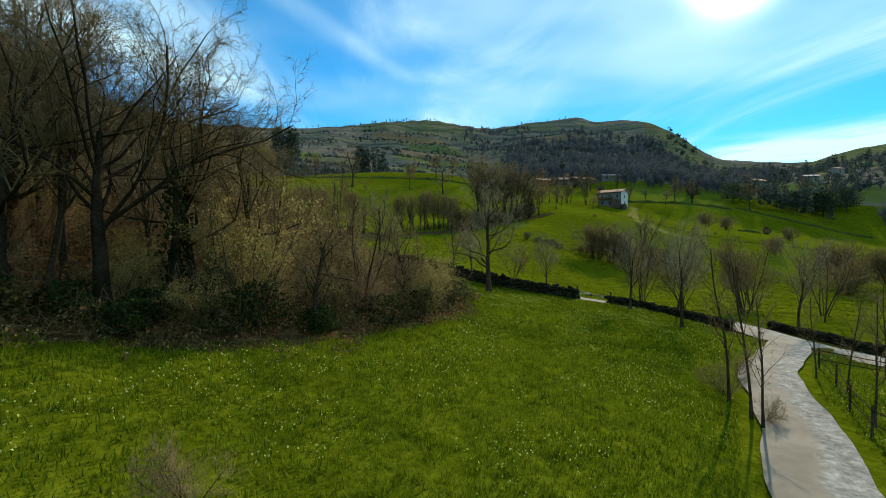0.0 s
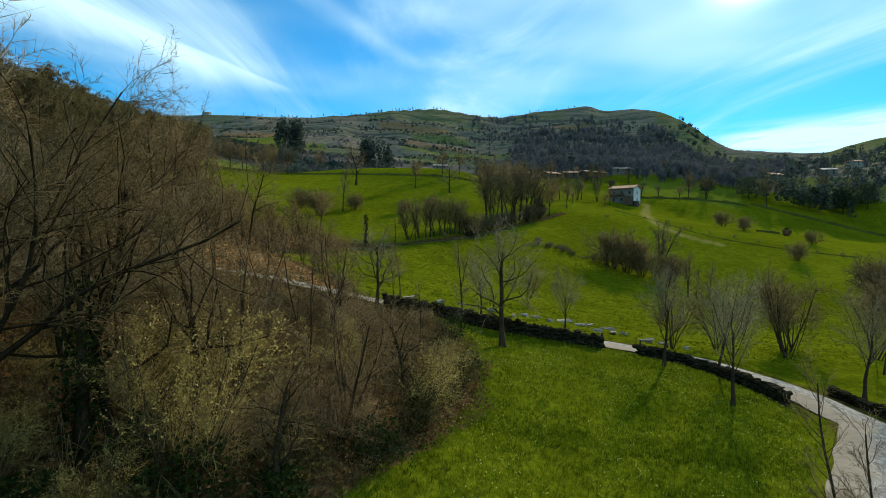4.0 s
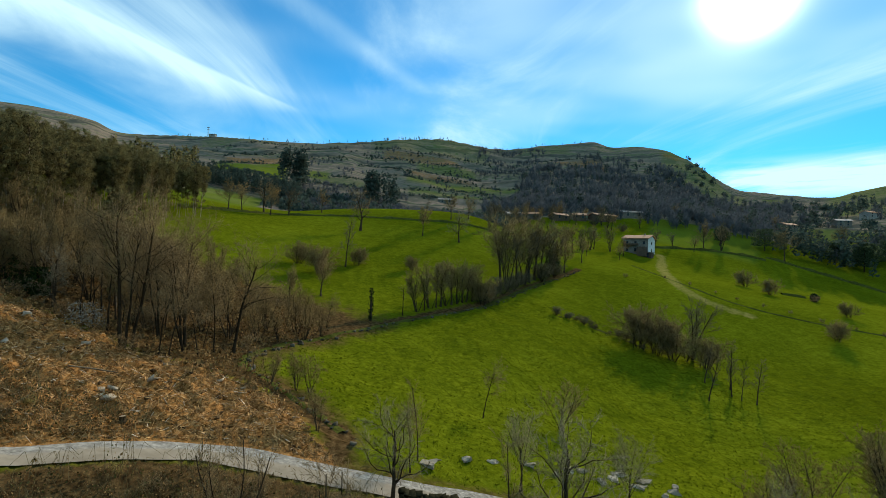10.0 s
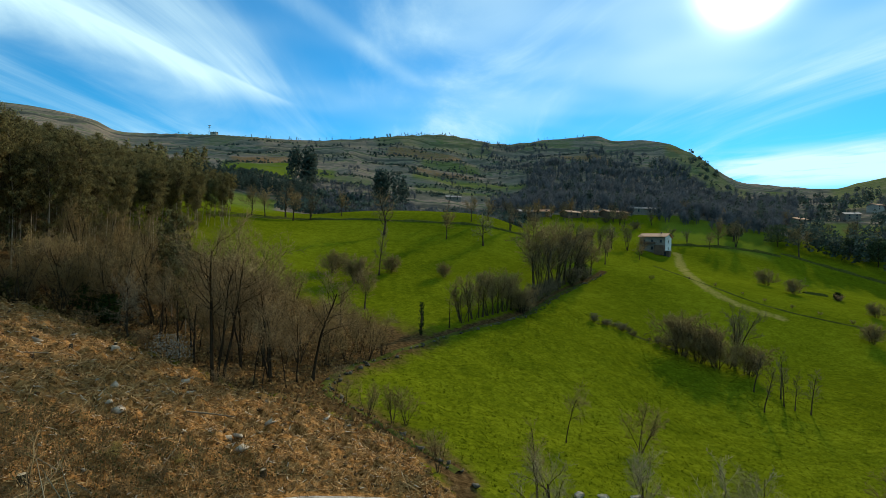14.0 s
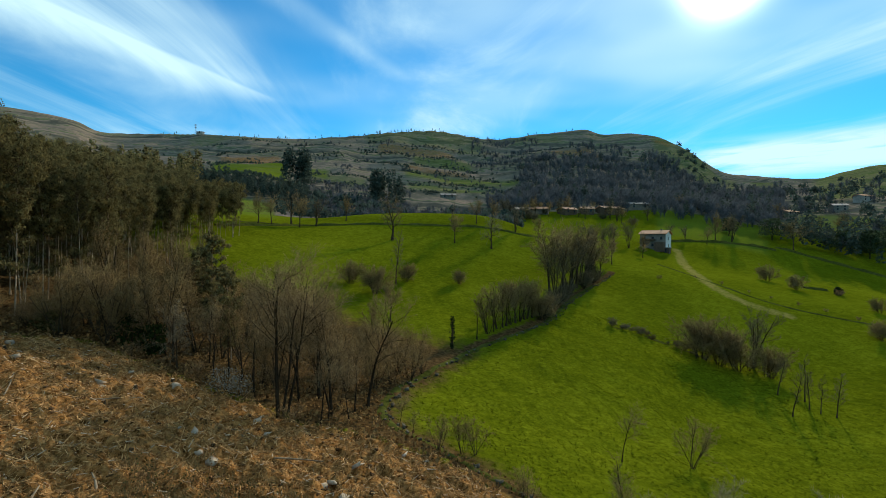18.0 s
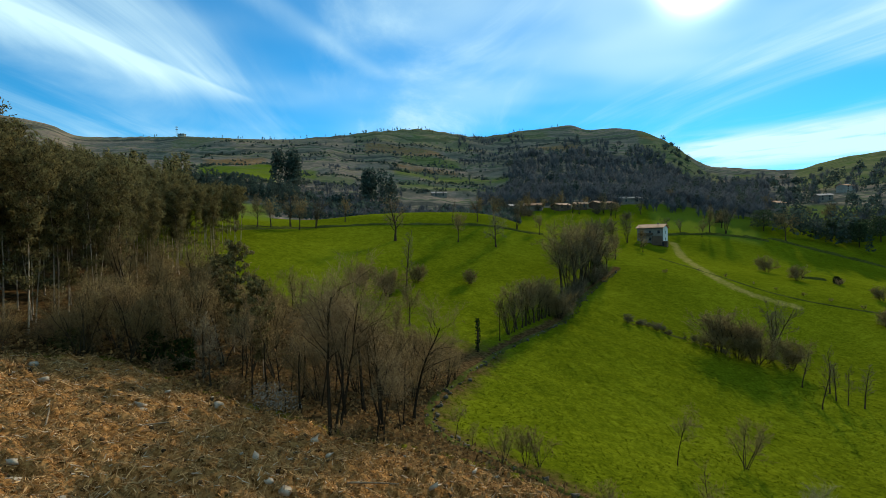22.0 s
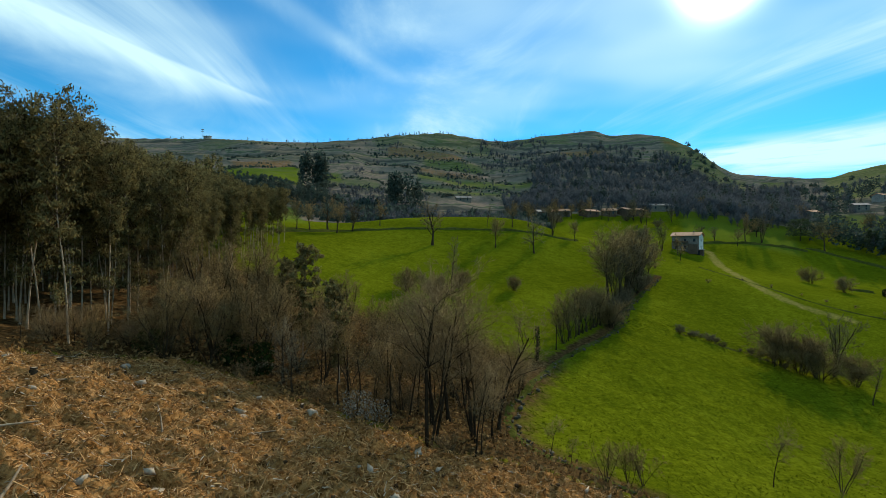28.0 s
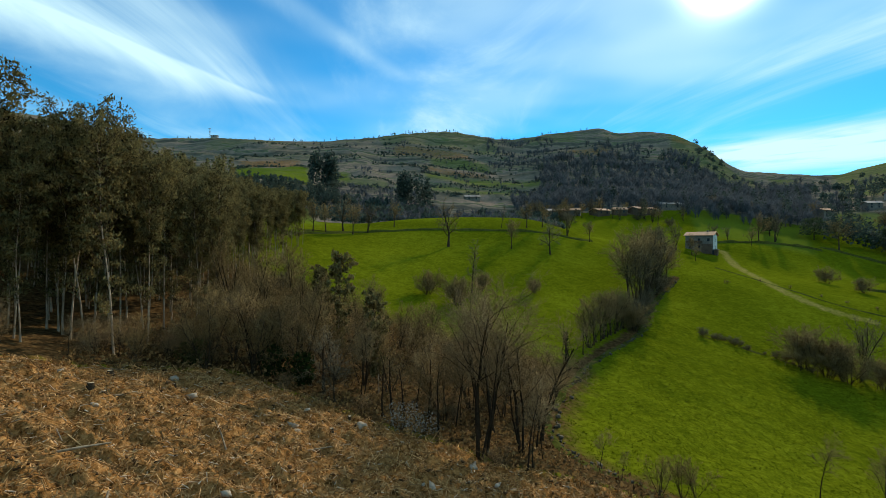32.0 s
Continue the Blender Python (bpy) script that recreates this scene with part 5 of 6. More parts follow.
HIGH = (520, 620, 690, 660, 620, 650, 760)
hillside_wood("far_bare_wood", 2300, BROOM, 0.85, M_BARE_HAZED, "dense leafless wood on the far hillside", 11, (350, 340, 345), HIGH)
hillside_wood("far_evergreen_wood", 260, PINE_FAR, 0.62, M_PINE_HAZED, "dark evergreens scattered in the leafless wood", 41, (350, 340, 345), HIGH)
far_wood("far_bare_wood", 420, 4.2, 12, 560, 715, BROOM_SMALL, 0.9, M_BARE_HAZED, "thin leafless wood climbing to the ridge", 42, -0.3)
far_wood("far_bare_wood", 200, 6, 12, 345, 430, BROOM, 0.7, M_BARE_HAZED, "leafless trees round the hamlet", 12, -0.4)
far_wood("far_bare_wood", 420, 30, 50, 330, 700, BROOM, 0.9, M_BARE_HAZED, "leafless wood across the far valley", 13, -0.1)
far_wood("far_evergreen_wood", 200, 28, 52, 340, 620, PINE_FAR, 0.85, M_PINE_HAZED, "dark evergreen trees in the far valley", 14, 0.1)
far_wood("far_evergreen_wood", 300, -27, -14.7, 288, 330, EUC_FAR, 0.5, M_PINE_HAZED, "dark eucalyptus wood below the hill fields", 15, -0.9)
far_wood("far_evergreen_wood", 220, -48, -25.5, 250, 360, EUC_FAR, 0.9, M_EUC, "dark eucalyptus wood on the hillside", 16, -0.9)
far_wood("far_bare_wood", 210, -18, 8, 262, 330, BROOM_SMALL, 0.9, M_BARE_HAZED, "low leafless scrub behind the meadow crest", 17, -0.5)
far_wood("far_bare_wood", 420, -15, -3, 300, 410, BROOM_SMALL, 0.7, M_BARE_HAZED, "leafless scrub on the dark terraces", 18, -0.5)
far_wood("far_bare_wood", 620, -16, 8, 440, 640, BROOM_SMALL, 0.75, M_BARE_HAZED, "patches of leafless scrub on the heath", 19, 0.35)
far_wood("far_evergreen_wood", 18, -17.3, -14.4, 346, 360, EUC_FAR, 1.45, M_PINE_HAZED, "clump of dark eucalyptus on the hillside", 20, -2)
far_wood("far_evergreen_wood", 18, -7.6, -3.8, 338, 352, EUC_FAR, 1.25, M_PINE_HAZED, "clump of dark evergreen trees on the hillside", 21, -2)
far_wood("far_evergreen_wood", 26, 36, 43, 320, 350, PINE_FAR, 0.9, M_PINE_HAZED, "dark pines beyond the right-hand field", 22, -2)
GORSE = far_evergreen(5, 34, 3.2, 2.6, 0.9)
far_wood("far_bare_wood", 300, 9, 34, 362, 420, BROOM, 0.75, M_BARE_HAZED, "leafless wood behind the hamlet", 27, -1.2)
far_wood("far_evergreen_wood", 60, 14, 34, 364, 410, PINE_FAR, 0.6, M_PINE_HAZED, "dark evergreens in the wood behind the hamlet", 28, -0.3)
far_wood("gorse", 620, -30, 24, 400, 660, GORSE, 0.55, M_PINE_HAZED, "dark gorse bushes in patches over the heath", 23, 0.48)
r_ = np.random.RandomState(43)
for b0, b1, r0, many in ((-27, -16, 362, 90), (-25, -16.5, 462, 70), (-16, -7, 408, 80), (-15, -8, 437, 50), (-8, 4, 424, 60), (-4, 10, 460, 120), (-4, 10, 508, 110), (-10, -3, 520, 60), (-3, 5, 540, 70), (-9, 3, 570, 90), (-8, 6, 610, 90), (-24, -10, 540, 90), (-26, -12, 600, 80), (10, 22, 628, 90), (11, 23, 658, 90), (24, 31, 594, 50), (25, 30, 660, 30)):
    count = int(many * 1.3)
    b = b0 + (b1 - b0) * r_.uniform(0, 1, count) ** r_.choice([0.7, 1.0, 1.4])
    r = r0 + 7 * np.sin(np.radians(b * 31)) + r_.normal(size=count) * 4.0
    x, y = polar(b, r)
    v, f = copies(*GORSE, on_land(x, y), r_.uniform(0, 6.283, count), r_.uniform(0.2, 0.62, count))
    stuff("gorse_line", v, f, M_PINE_HAZED, "line of dark scrub along a terrace of the hillside", "scrub")
far_wood("gorse", 520, -18, 10, 236, 330, GORSE, 1.2, M_PINE_HAZED, "dark gorse and scrub behind the meadow crest", 24, -0.15)
far_wood("gorse", 420, 26, 52, 360, 760, GORSE, 1.6, M_PINE_HAZED, "dark bushes over the far valley side", 25, 0.0)
far_wood("far_bare_wood", 240, -16, 9, 240, 300, BROOM_SMALL, 0.8, M_BARE_HAZED, "low leafless scrub behind the meadow crest", 26, -0.3)
for b0, b1, count, seed in ((-8, 9, 60, 31), (-30, -8, 26, 32), (9, 16, 14, 33)):
    r_ = np.random.RandomState(seed)
    b = r_.uniform(b0, b1, count)
    d = 690 + 60 * np.sin(np.radians(b * 5)) * smooth(-30, -20, b) + 110 * smooth(-20, -34, b)
    x, y = polar(b, d - r_.uniform(0, 14, count))
    v, f = copies(*PINE_FAR, on_land(x, y), r_.uniform(0, 6, count), 0.26 * r_.uniform(0.5, 1.3, count))
    stuff("ridge_trees", v, f, M_PINE, "small dark trees along the skyline", "wood")


# ---- stone wall beside the lane ----
def block(rnd, a, b, c, rough=0.18):
    """A rough stone of about the size given, worn at its corners: 8 corners pushed about, 12 triangles."""
    v = np.array([[x, y, z] for z in (-0.5, 0.5) for y in (-0.5, 0.5) for x in (-0.5, 0.5)])
    v = v * (1 + rnd.normal(size=(8, 1)) * rough) + rnd.normal(size=(8, 3)) * rough * 0.3
    v = v * np.array([a, b, c])
    f = np.array([[0, 2, 3, 1], [4, 5, 7, 6], [0, 1, 5, 4], [2, 6, 7, 3], [0, 4, 6, 2], [1, 3, 7, 5]])
    return v, f


rnd_stone = np.random.RandomState(8)
STONES = [quick_mesh("stone", *block(rnd_stone, 1, 1, 1)) for _ in range(8)]
for me in STONES:
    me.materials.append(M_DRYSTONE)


def stone_under(parent, at, size, turn, data=None, name="stone"):
    ob = new(name, data or STONES[rnd_stone.randint(8)])
    ob.parent = parent
    ob.location, ob.scale = at, size
    ob.rotation_euler = (rnd_stone.normal() * 0.12, rnd_stone.normal() * 0.12, turn + rnd_stone.normal() * 0.1)
    return ob


def lane_side(offset, keep):
    """Points beside the lane: place and direction, where keep(x, y) holds."""
    t = np.gradient(LANE_LINE, axis=0)
    t /= np.linalg.norm(t, axis=1)[:, None]
    p = LANE_LINE + np.stack([t[:, 1], -t[:, 0]], -1) * offset
    return [(x, y, math.atan2(b, a)) for (x, y), (a, b) in zip(p, t) if keep(x, y)]


def dry_wall(run, tall, deep, label):
    """A mossy field wall: a dark core with single stones on its face and top."""
    x0, y0, _ = run[0]
    wall = root("stone_wall", x0, y0, 0.0, 0, label, "wall")
    m = wall.location.copy()
    verts, faces = [], []
    for k, (x, y, a) in enumerate(run):
        z = ground_z(x, y)
        nx, ny = math.sin(a) * deep * 0.42, -math.cos(a) * deep * 0.42
        top = tall * (0.86 + 0.06 * math.sin(k * 1.7))
        verts += [(x + nx - m.x, y + ny - m.y, z - 0.3), (x + nx - m.x, y + ny - m.y, z + top), (x - nx - m.x, y - ny - m.y, z + top), (x - nx - m.x, y - ny - m.y, z - 0.3)]
        if k:
            b = 4 * k
            faces += [(b - 4 + j, b - 4 + (j + 1) % 4, b + (j + 1) % 4, b + j) for j in range(4)]
    faces += [(0, 3, 2, 1), (len(verts) - 4, len(verts) - 3, len(verts) - 2, len(verts) - 1)]
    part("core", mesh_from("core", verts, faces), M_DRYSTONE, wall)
    for k, (x, y, a) in enumerate(run):
        z = ground_z(x, y)
        side = deep * 0.36
        for c in range(4):
            for half in (-0.18, 0.18):
                if rnd_stone.uniform() < 0.12:
                    continue
                w, h = rnd_stone.uniform(0.22, 0.5), tall * rnd_stone.uniform(0.16, 0.30)
                along = half + rnd_stone.normal() * 0.06
                stone_under(wall, (x + math.sin(a) * side + math.cos(a) * along - m.x, y - math.cos(a) * side + math.sin(a) * along - m.y, z + tall * (0.12 + 0.23 * c) + rnd_stone.normal() * 0.03), (w, deep * rnd_stone.uniform(0.3, 0.5), h), a)
        for half in (-0.18, 0.18):
            w, along = rnd_stone.uniform(0.25, 0.6), half + rnd_stone.normal() * 0.08
            stone_under(wall, (x + math.cos(a) * along - m.x, y + math.sin(a) * along - m.y, z + tall * rnd_stone.uniform(0.82, 1.0)), (w, deep * rnd_stone.uniform(0.6, 1.0), tall * rnd_stone.uniform(0.14, 0.28)), a)
    return wall


dry_wall(lane_side(2.35, lambda x, y: -5.5 < x < 13.0 and y > 40), 1.05, 0.7, "dark mossy drystone wall along the lane")
dry_wall(lane_side(2.35, lambda x, y: 16.2 < x < 23.3 and y > 38.5), 0.95, 0.7, "dark mossy drystone wall from the gateway to the junction")
dry_wall(lane_side(-2.6, lambda x, y: 24 < x and 27 < y < 41), 0.6, 0.6, "low tumbled stone wall across the junction")


def wood_post(x, y, tall, thick=0.06, lean=0.0, label="weathered wooden fence post in the grass", group="field fence posts"):
    bm = bmesh.new()
    bmesh.ops.create_cone(bm, cap_ends=True, segments=7, radius1=thick, radius2=thick * 0.85, depth=tall + 0.4)
    bmesh.ops.translate(bm, vec=(0, 0, tall / 2 - 0.2), verts=bm.verts)
    top = [v for v in bm.verts if v.co.z > tall / 2]
    for v in top:
        v.co.z += v.co.x * 0.4
    ob = part("fence_post", bm, M_BARK)
    ob.location = (x, y, ground_z(x, y))
    ob.rotation_euler = (lean, lean * 0.5, 0.3)
    return tagged(ob, label, "post", group)


for x, y in ((13.2, 47.9), (16.4, 47.6)):
    wood_post(x, y, 1.35, 0.08, 0.03, "dark wooden gatepost at the field gateway", "gateposts")


def rail_fence(points, label):
    """Posts with two rails nailed to them, built as one fence."""
    x0, y0 = points[0]
    fence = root("wooden_fence", x0, y0, 0.0, 0, label, "fence")
    ground = [(x, y, ground_z(x, y)) for x, y in points]
    for x, y, z in ground:
        v, f = tubes([(x - x0, y - y0, z - 0.3, x - x0 + 0.03, y - y0, z + 1.1, 0.05, 0.04)], 6)
        part("post", quick_mesh("post", v, f), M_BARK, fence)
    for (x, y, z), (u, w, q) in zip(ground, ground[1:]):
        for h in (0.5, 0.98):
            v, f = tubes([(x - x0, y - y0, z + h, u - x0, w - y0, q + h * 0.96, 0.026, 0.022)], 5)
            part("rail", quick_mesh("rail", v, f), M_BARK, fence)
    return fence


rail_fence([(20.8, 26.9), (18.6, 23.0), (16.4, 19.6), (15.0, 17.0), (14.4, 14.0)], "grey weathered rail fence beside the branch lane")
rail_fence([(20.8, 26.9), (23.4, 25.7), (26.5, 24.2), (30.5, 22.2)], "grey weathered rail fence along the lane")

# ---- pale rocks on the verge, and the line of stones round the ditch ----
ROCKS = [(-4.2, 53.4), (-1.0, 56.2), (1.3, 57.0), (4.6, 58.6), (9.8, 60.6), (11.0, 58.8), (12.4, 59.8), (14.4, 59.2), (15.6, 61.2), (17.6, 59.6), (15.4, 56.8), (17.3, 57.0), (18.6, 57.6), (20.0, 55.2), (21.6, 55.0), (13.4, 61.6), (18.8, 61.6), (7.0, 58.4), (8.4, 59.8), (16.4, 58.4), (22.6, 56.6), (24.0, 55.0)]
for x, y in ROCKS:
    v, f = block(rnd_stone, rnd_stone.uniform(0.4, 1.3), rnd_stone.uniform(0.35, 0.8), rnd_stone.uniform(0.22, 0.42), 0.3)
    bm = bmesh.new()
    vs = [bm.verts.new(p) for p in v]
    for q in f:
        bm.faces.new([vs[i] for i in q])
    bmesh.ops.subdivide_edges(bm, edges=bm.edges[:], cuts=2, use_grid_fill=True)
    for p in bm.verts:
        p.co += Vector((rnd_stone.normal() * 0.06, rnd_stone.normal() * 0.06, rnd_stone.normal() * 0.05))
    bmesh.ops.recalc_face_normals(bm, faces=bm.faces[:])
    ob = part("limestone_rock", bm, M_PALE)
    ob.location, ob.rotation_euler = (x, y, ground_z(x, y) + 0.08), (0, 0, rnd_stone.uniform(0, 6))
    tagged(ob, "pale limestone rock lying in the verge grass", "rock", "pale rocks beside the lane")

field_wall = root("field_wall", -17, 59, 0.0, 0, "low tumbled grey stone wall along the ditch", "wall")
M_GREYSTONE = speckled("grey_field_stone", (0.055, 0.047, 0.030), (0.20, 0.175, 0.125), 4.0, 0.95, 0.6, 0.03, 0.5)
GREY = [quick_mesh("stone", *block(rnd_stone, 1, 1, 1, 0.25)) for _ in range(6)]
for me in GREY:
    me.materials.append(M_GREYSTONE)
line = spline([(DITCH[k][0], DITCH[k][1]) for k in range(0, len(DITCH), 3)], 0.62)
for k, (x, y) in enumerate(line[:290]):
    x, y = x + 1.3 + rnd_stone.normal() * 0.4, y - 0.4 + rnd_stone.normal() * 0.4
    if rnd_stone.uniform() < 0.35:
        continue
    s = rnd_stone.uniform(0.16, 0.55)
    stone_under(field_wall, (x + 17, y - 59, ground_z(x, y) + 0.1), (s, s * 0.8, s * rnd_stone.uniform(0.6, 0.9)), rnd_stone.uniform(0, 3), GREY[rnd_stone.randint(6)])

# ---- the ditch-side tree stump wrapped in ivy, evergreen shrubs ----
def leafy(name, x, y, tall, wide, material, count, leaf, label, category, stem=0.12, low=0.05):
    """A dense evergreen shrub or an ivy-clad stump: a stem and a cloud of leaves."""
    r_ = np.random.RandomState(int(abs(x * 7 + y * 3)))
    ob = root(name, x, y, None, 0, label, category)
    part("trunk", quick_mesh("trunk", *tubes([(0, 0, -0.3, 0.05, 0, tall * 0.55, stem, stem * 0.8), (0.05, 0, tall * 0.55, -0.05, 0.08, tall * 0.92, stem * 0.8, stem * 0.4)], 6)), M_BARK, ob)
    h = r_.uniform(low, 1, count)
    a = r_.uniform(0, 6.283, count)
    rr = wide * np.sqrt(r_.uniform(0.05, 1, count)) * (0.55 + 0.45 * np.sin(np.pi * np.clip(h, 0.05, 0.95))) * (1 + 0.25 * np.sin(a * 3 + h * 7))
    part("crown", leaf_mesh("crown", np.stack([np.cos(a) * rr, np.sin(a) * rr, h * tall], -1), leaf, r_, 1.5), material, ob)
    return ob


leafy("ivy_stump", -16.5, 101.3, 5.8, 0.55, M_IVY, 260, 0.2, "broken tree stump wrapped in dark ivy", "tree stump", 0.25)
leafy("ivy_tree", -10.9, 19.8, 5.6, 0.6, M_IVY, 700, 0.13, "dark ivy thick on a bare trunk", "ivy", 0.2)
# dark leaf clumps added to stand for the shadow under the trees
for x, y, tall, wide in ((-7.9, 18.4, 1.5, 0.9), (-12.6, 16.4, 1.3, 1.1), (-10.6, 17.6, 1.2, 1.0), (-14.6, 14.6, 1.4, 1.2), (-5.2, 20.4, 1.0, 0.9), (-16.8, 13.8, 1.6, 1.3), (-9.3, 20.4, 1.8, 1.0)):
    leafy("shade_clump", x, y, tall, wide, M_IVY, 620, 0.11, "dark ivy clump added for the shade at the foot of the thicket", "ivy", 0.05)
# more dark clumps, added where the thicket's edge is a shaded hollow
r_ = np.random.RandomState(79)
for k in range(12, len(BRAMBLE_EDGE) - 6, 3):
    x, y = BRAMBLE_EDGE[k]
    a = math.atan2(*(BRAMBLE_EDGE[k + 1] - BRAMBLE_EDGE[k - 1])[::-1]) + math.pi / 2
    d = r_.uniform(0.7, 2.0)
    leafy("edge_shade_clump", x + math.cos(a) * d, y + math.sin(a) * d, r_.uniform(0.9, 2.0), r_.uniform(0.8, 1.4), M_BRAMBLE if k % 2 else M_IVY, 620, 0.10, "dark bramble clump added for the shade along the meadow's edge", "brambles", 0.04)
leafy("holly", -56.4, 75.7, 4.3, 1.7, M_IVY, 1100, 0.24, "dark evergreen holly at the wood's edge", "shrub")
leafy("holly", -53.0, 74.5, 3.6, 1.4, M_IVY, 800, 0.24, "dark evergreen holly at the wood's edge", "shrub")
leafy("holly", -64.0, 72.6, 2.6, 1.5, M_BRAMBLE, 700, 0.24, "low tangled bramble at the wood's edge", "shrub")
leafy("blossom_bush", -41.2, 66.2, 2.6, 1.9, M_BLOSSOM, 800, 0.09, "pale grey blossoming bush in the gully", "bush", 0.06)
leafy("blossom_bush", -39.2, 65.0, 1.9, 1.5, M_BLOSSOM, 420, 0.09, "pale grey blossoming bush in the gully", "bush", 0.06)
leafy("evergreen_shrub", 122.8, 184.6, 2.6, 1.3, M_IVY, 400, 0.4, "small dark evergreen shrub in the field", "shrub")
leafy("evergreen_shrub", 30.2, 171.0, 5.5, 1.8, M_IVY, 700, 0.4, "dark ivy-hung tree at the hedge's end", "shrub", 0.25)
for x, y, tall, wide in ((170, 285, 12, 7), (205, 262, 13, 5), (212, 268, 12, 5), (221, 266, 14, 6), (198, 272, 11, 5), (150, 292, 9, 4)):
    leafy("evergreen_tree", x, y, tall, wide, M_PINE, 1700, 0.5, "dark spreading evergreen tree beyond the far field", "tree", 0.3, 0.22)
for x, y, tall in ((128, 268, 17), (139, 272, 16), (168, 266, 18), (120, 262, 9), (146, 286, 12), (112, 268, 8), (62, 236, 12), (70, 238, 13), (74, 232, 10), (58, 228, 11), (52, 222, 11), (50, 205, 7), (66, 214, 7), (100, 262, 10), (47, 215, 12), (42, 206, 12), (38, 196, 12)):
    bare_tree(("ash0", "multi1", "ash2")[int(x) % 3], x, y, tall, "leafless tree near the farmhouse and its field banks", "tree", "trees near the farm")

r_ = np.random.RandomState(77)
for k in range(46):
    b, d = r_.uniform(7, 24), r_.uniform(300, 340)
    if k % 3 == 0:
        b, d = r_.uniform(26, 42), r_.uniform(364, 392)
    x, y = polar(b, d)
    bare_tree(("ash0", "multi1", "ash2", "multi2", "shrub1")[k % 5], float(x), float(y), r_.uniform(5, 8) if k % 5 == 4 else r_.uniform(8, 14), "leafless tree among the hamlet's gardens", "tree", "hamlet trees")

# ---- field banks: low grassy ridges with dark hedge on them ----
def bank(points, wide, tall, label, material, seed):
    line = spline(points, 2.0)
    t = np.gradient(line, axis=0)
    t /= np.linalg.norm(t, axis=1)[:, None]
    n = np.stack([t[:, 1], -t[:, 0]], -1)
    verts, cuts = [], 6
    for k in range(cuts + 1):
        f = 2 * k / cuts - 1
        p = line + n * (f * wide)
        s = np.arange(len(line)) * 2.0
        z = height(p[:, 0], p[:, 1]) - 0.15 + tall * max(0.0, 1 - f * f) * (0.85 + 0.35 * waves(s, s * 0 + k, 9.0, seed))
        verts.append(np.column_stack([p, z]))
    m = len(line)
    faces = [(k * m + i, (k + 1) * m + i, (k + 1) * m + i + 1, k * m + i + 1) for k in range(cuts) for i in range(m - 1)]
    return tagged(part("field_bank", mesh_from("field_bank", np.vstack(verts), faces, True), material), label, "bank", kind="structure")


M_BANK = speckled("rough_dark_bank", (0.030, 0.036, 0.006), (0.105, 0.105, 0.022), 1.2, 0.95, 0.9, 0.3)
bank([(-83, 158), (-66, 188), (-47, 199.6), (-26, 201.5), (-5, 203), (14, 205), (24, 214)], 0.9, 0.8, "dark weedy field bank across the upper meadow", M_BANK, 1)
bank([(100, 262), (116, 266), (134, 268), (148, 266), (156, 262)], 1.2, 1.2, "dark weedy field bank behind the farm", M_BANK, 2)
bank([(160, 268), (172, 256), (184, 247), (205, 232)], 1.2, 1.2, "dark weedy field bank across the open field", M_BANK, 3)
bank([(22.8, 130.5), (27.8, 129.4), (34.9, 124.6), (39, 119)], 1.0, 0.22, "brambly old bank in the meadow", M_BANK, 4)
bank([(66, 200), (72, 178), (80, 160), (96, 148), (112, 140)], 0.8, 0.35, "low weedy bank beside the field track", M_BANK, 8)
bank([(118, 194), (122, 193.5), (126, 193)], 0.9, 0.9, "short dark bank on the open field", M_BANK, 5)
bank([(-11, 54.5), (-17, 60), (-23.0, 65), (-25.6, 71), (-24.3, 80), (-16.6, 96), (-7.6, 109), (4.6, 123), (17, 145), (28, 161)], 0.8, 0.3, "rough grassy bank along the ditch", M_BANK, 6)
bank([(-82, 172), (-70, 186), (-60, 193)], 0.8, 0.5, "weedy bank below the field trees", M_BANK, 7)

r_ = np.random.RandomState(78)
for k in range(12):
    f = k / 11
    bare_tree(f"shrub{k % 3}", 22.5 + 16.5 * f + r_.normal() * 0.9, 130.5 - 11 * f * f + r_.normal() * 0.8, r_.uniform(0.8, 2.8), "low bare bush on the old bank in the meadow", "bush", "bushes on the old bank", thing="bare_bush")
for k in range(9):
    f = k / 8
    bare_tree(f"russet{k % 3}", 70 + 38 * f + r_.normal() * 0.5, 181 - 40 * f**0.8 + r_.normal() * 0.6, r_.uniform(0.8, 1.6), "low dark bush beside the field track", "bush", "bushes beside the track", thing="bare_bush")

# ---- what lies on the cleared slope ----
def cleared_places(count, seed, margin=0.5, reach=34):
    """Places on the cleared slope between the lane and the wood, nearer ones first in number."""
    r_ = np.random.RandomState(seed)
    x, y = r_.uniform(-92, -9, count * 4), r_.uniform(22, 76, count * 4)
    keep = (side_of(LANE_LINE, x, y, 60) > 2.2) & (side_of(WOOD_EDGE, x, y, 30) < -margin) & (nearest(BRANCH_LINE, x, y)[0] > 4)
    x, y = x[keep][:count], y[keep][:count]
    return x, y, r_


M_DEADLEAF = foliage("dry_bramble", (0.042, 0.020, 0.005), (0.55, 0.31, 0.105), through_light=0.25)
# darker copy of the dry bramble; the thicket's shade is in its colour
M_THICKET = foliage("dry_leaves_shaded", (0.022, 0.012, 0.004), (0.32, 0.190, 0.068), through_light=0.25)
M_STICK = foliage("dry_slash", (0.095, 0.044, 0.013), (0.62, 0.36, 0.145), through_light=0.0)
M_STICK_PALE = foliage("bleached_wood_bits", (0.30, 0.21, 0.12), (0.64, 0.50, 0.34), through_light=0.0)
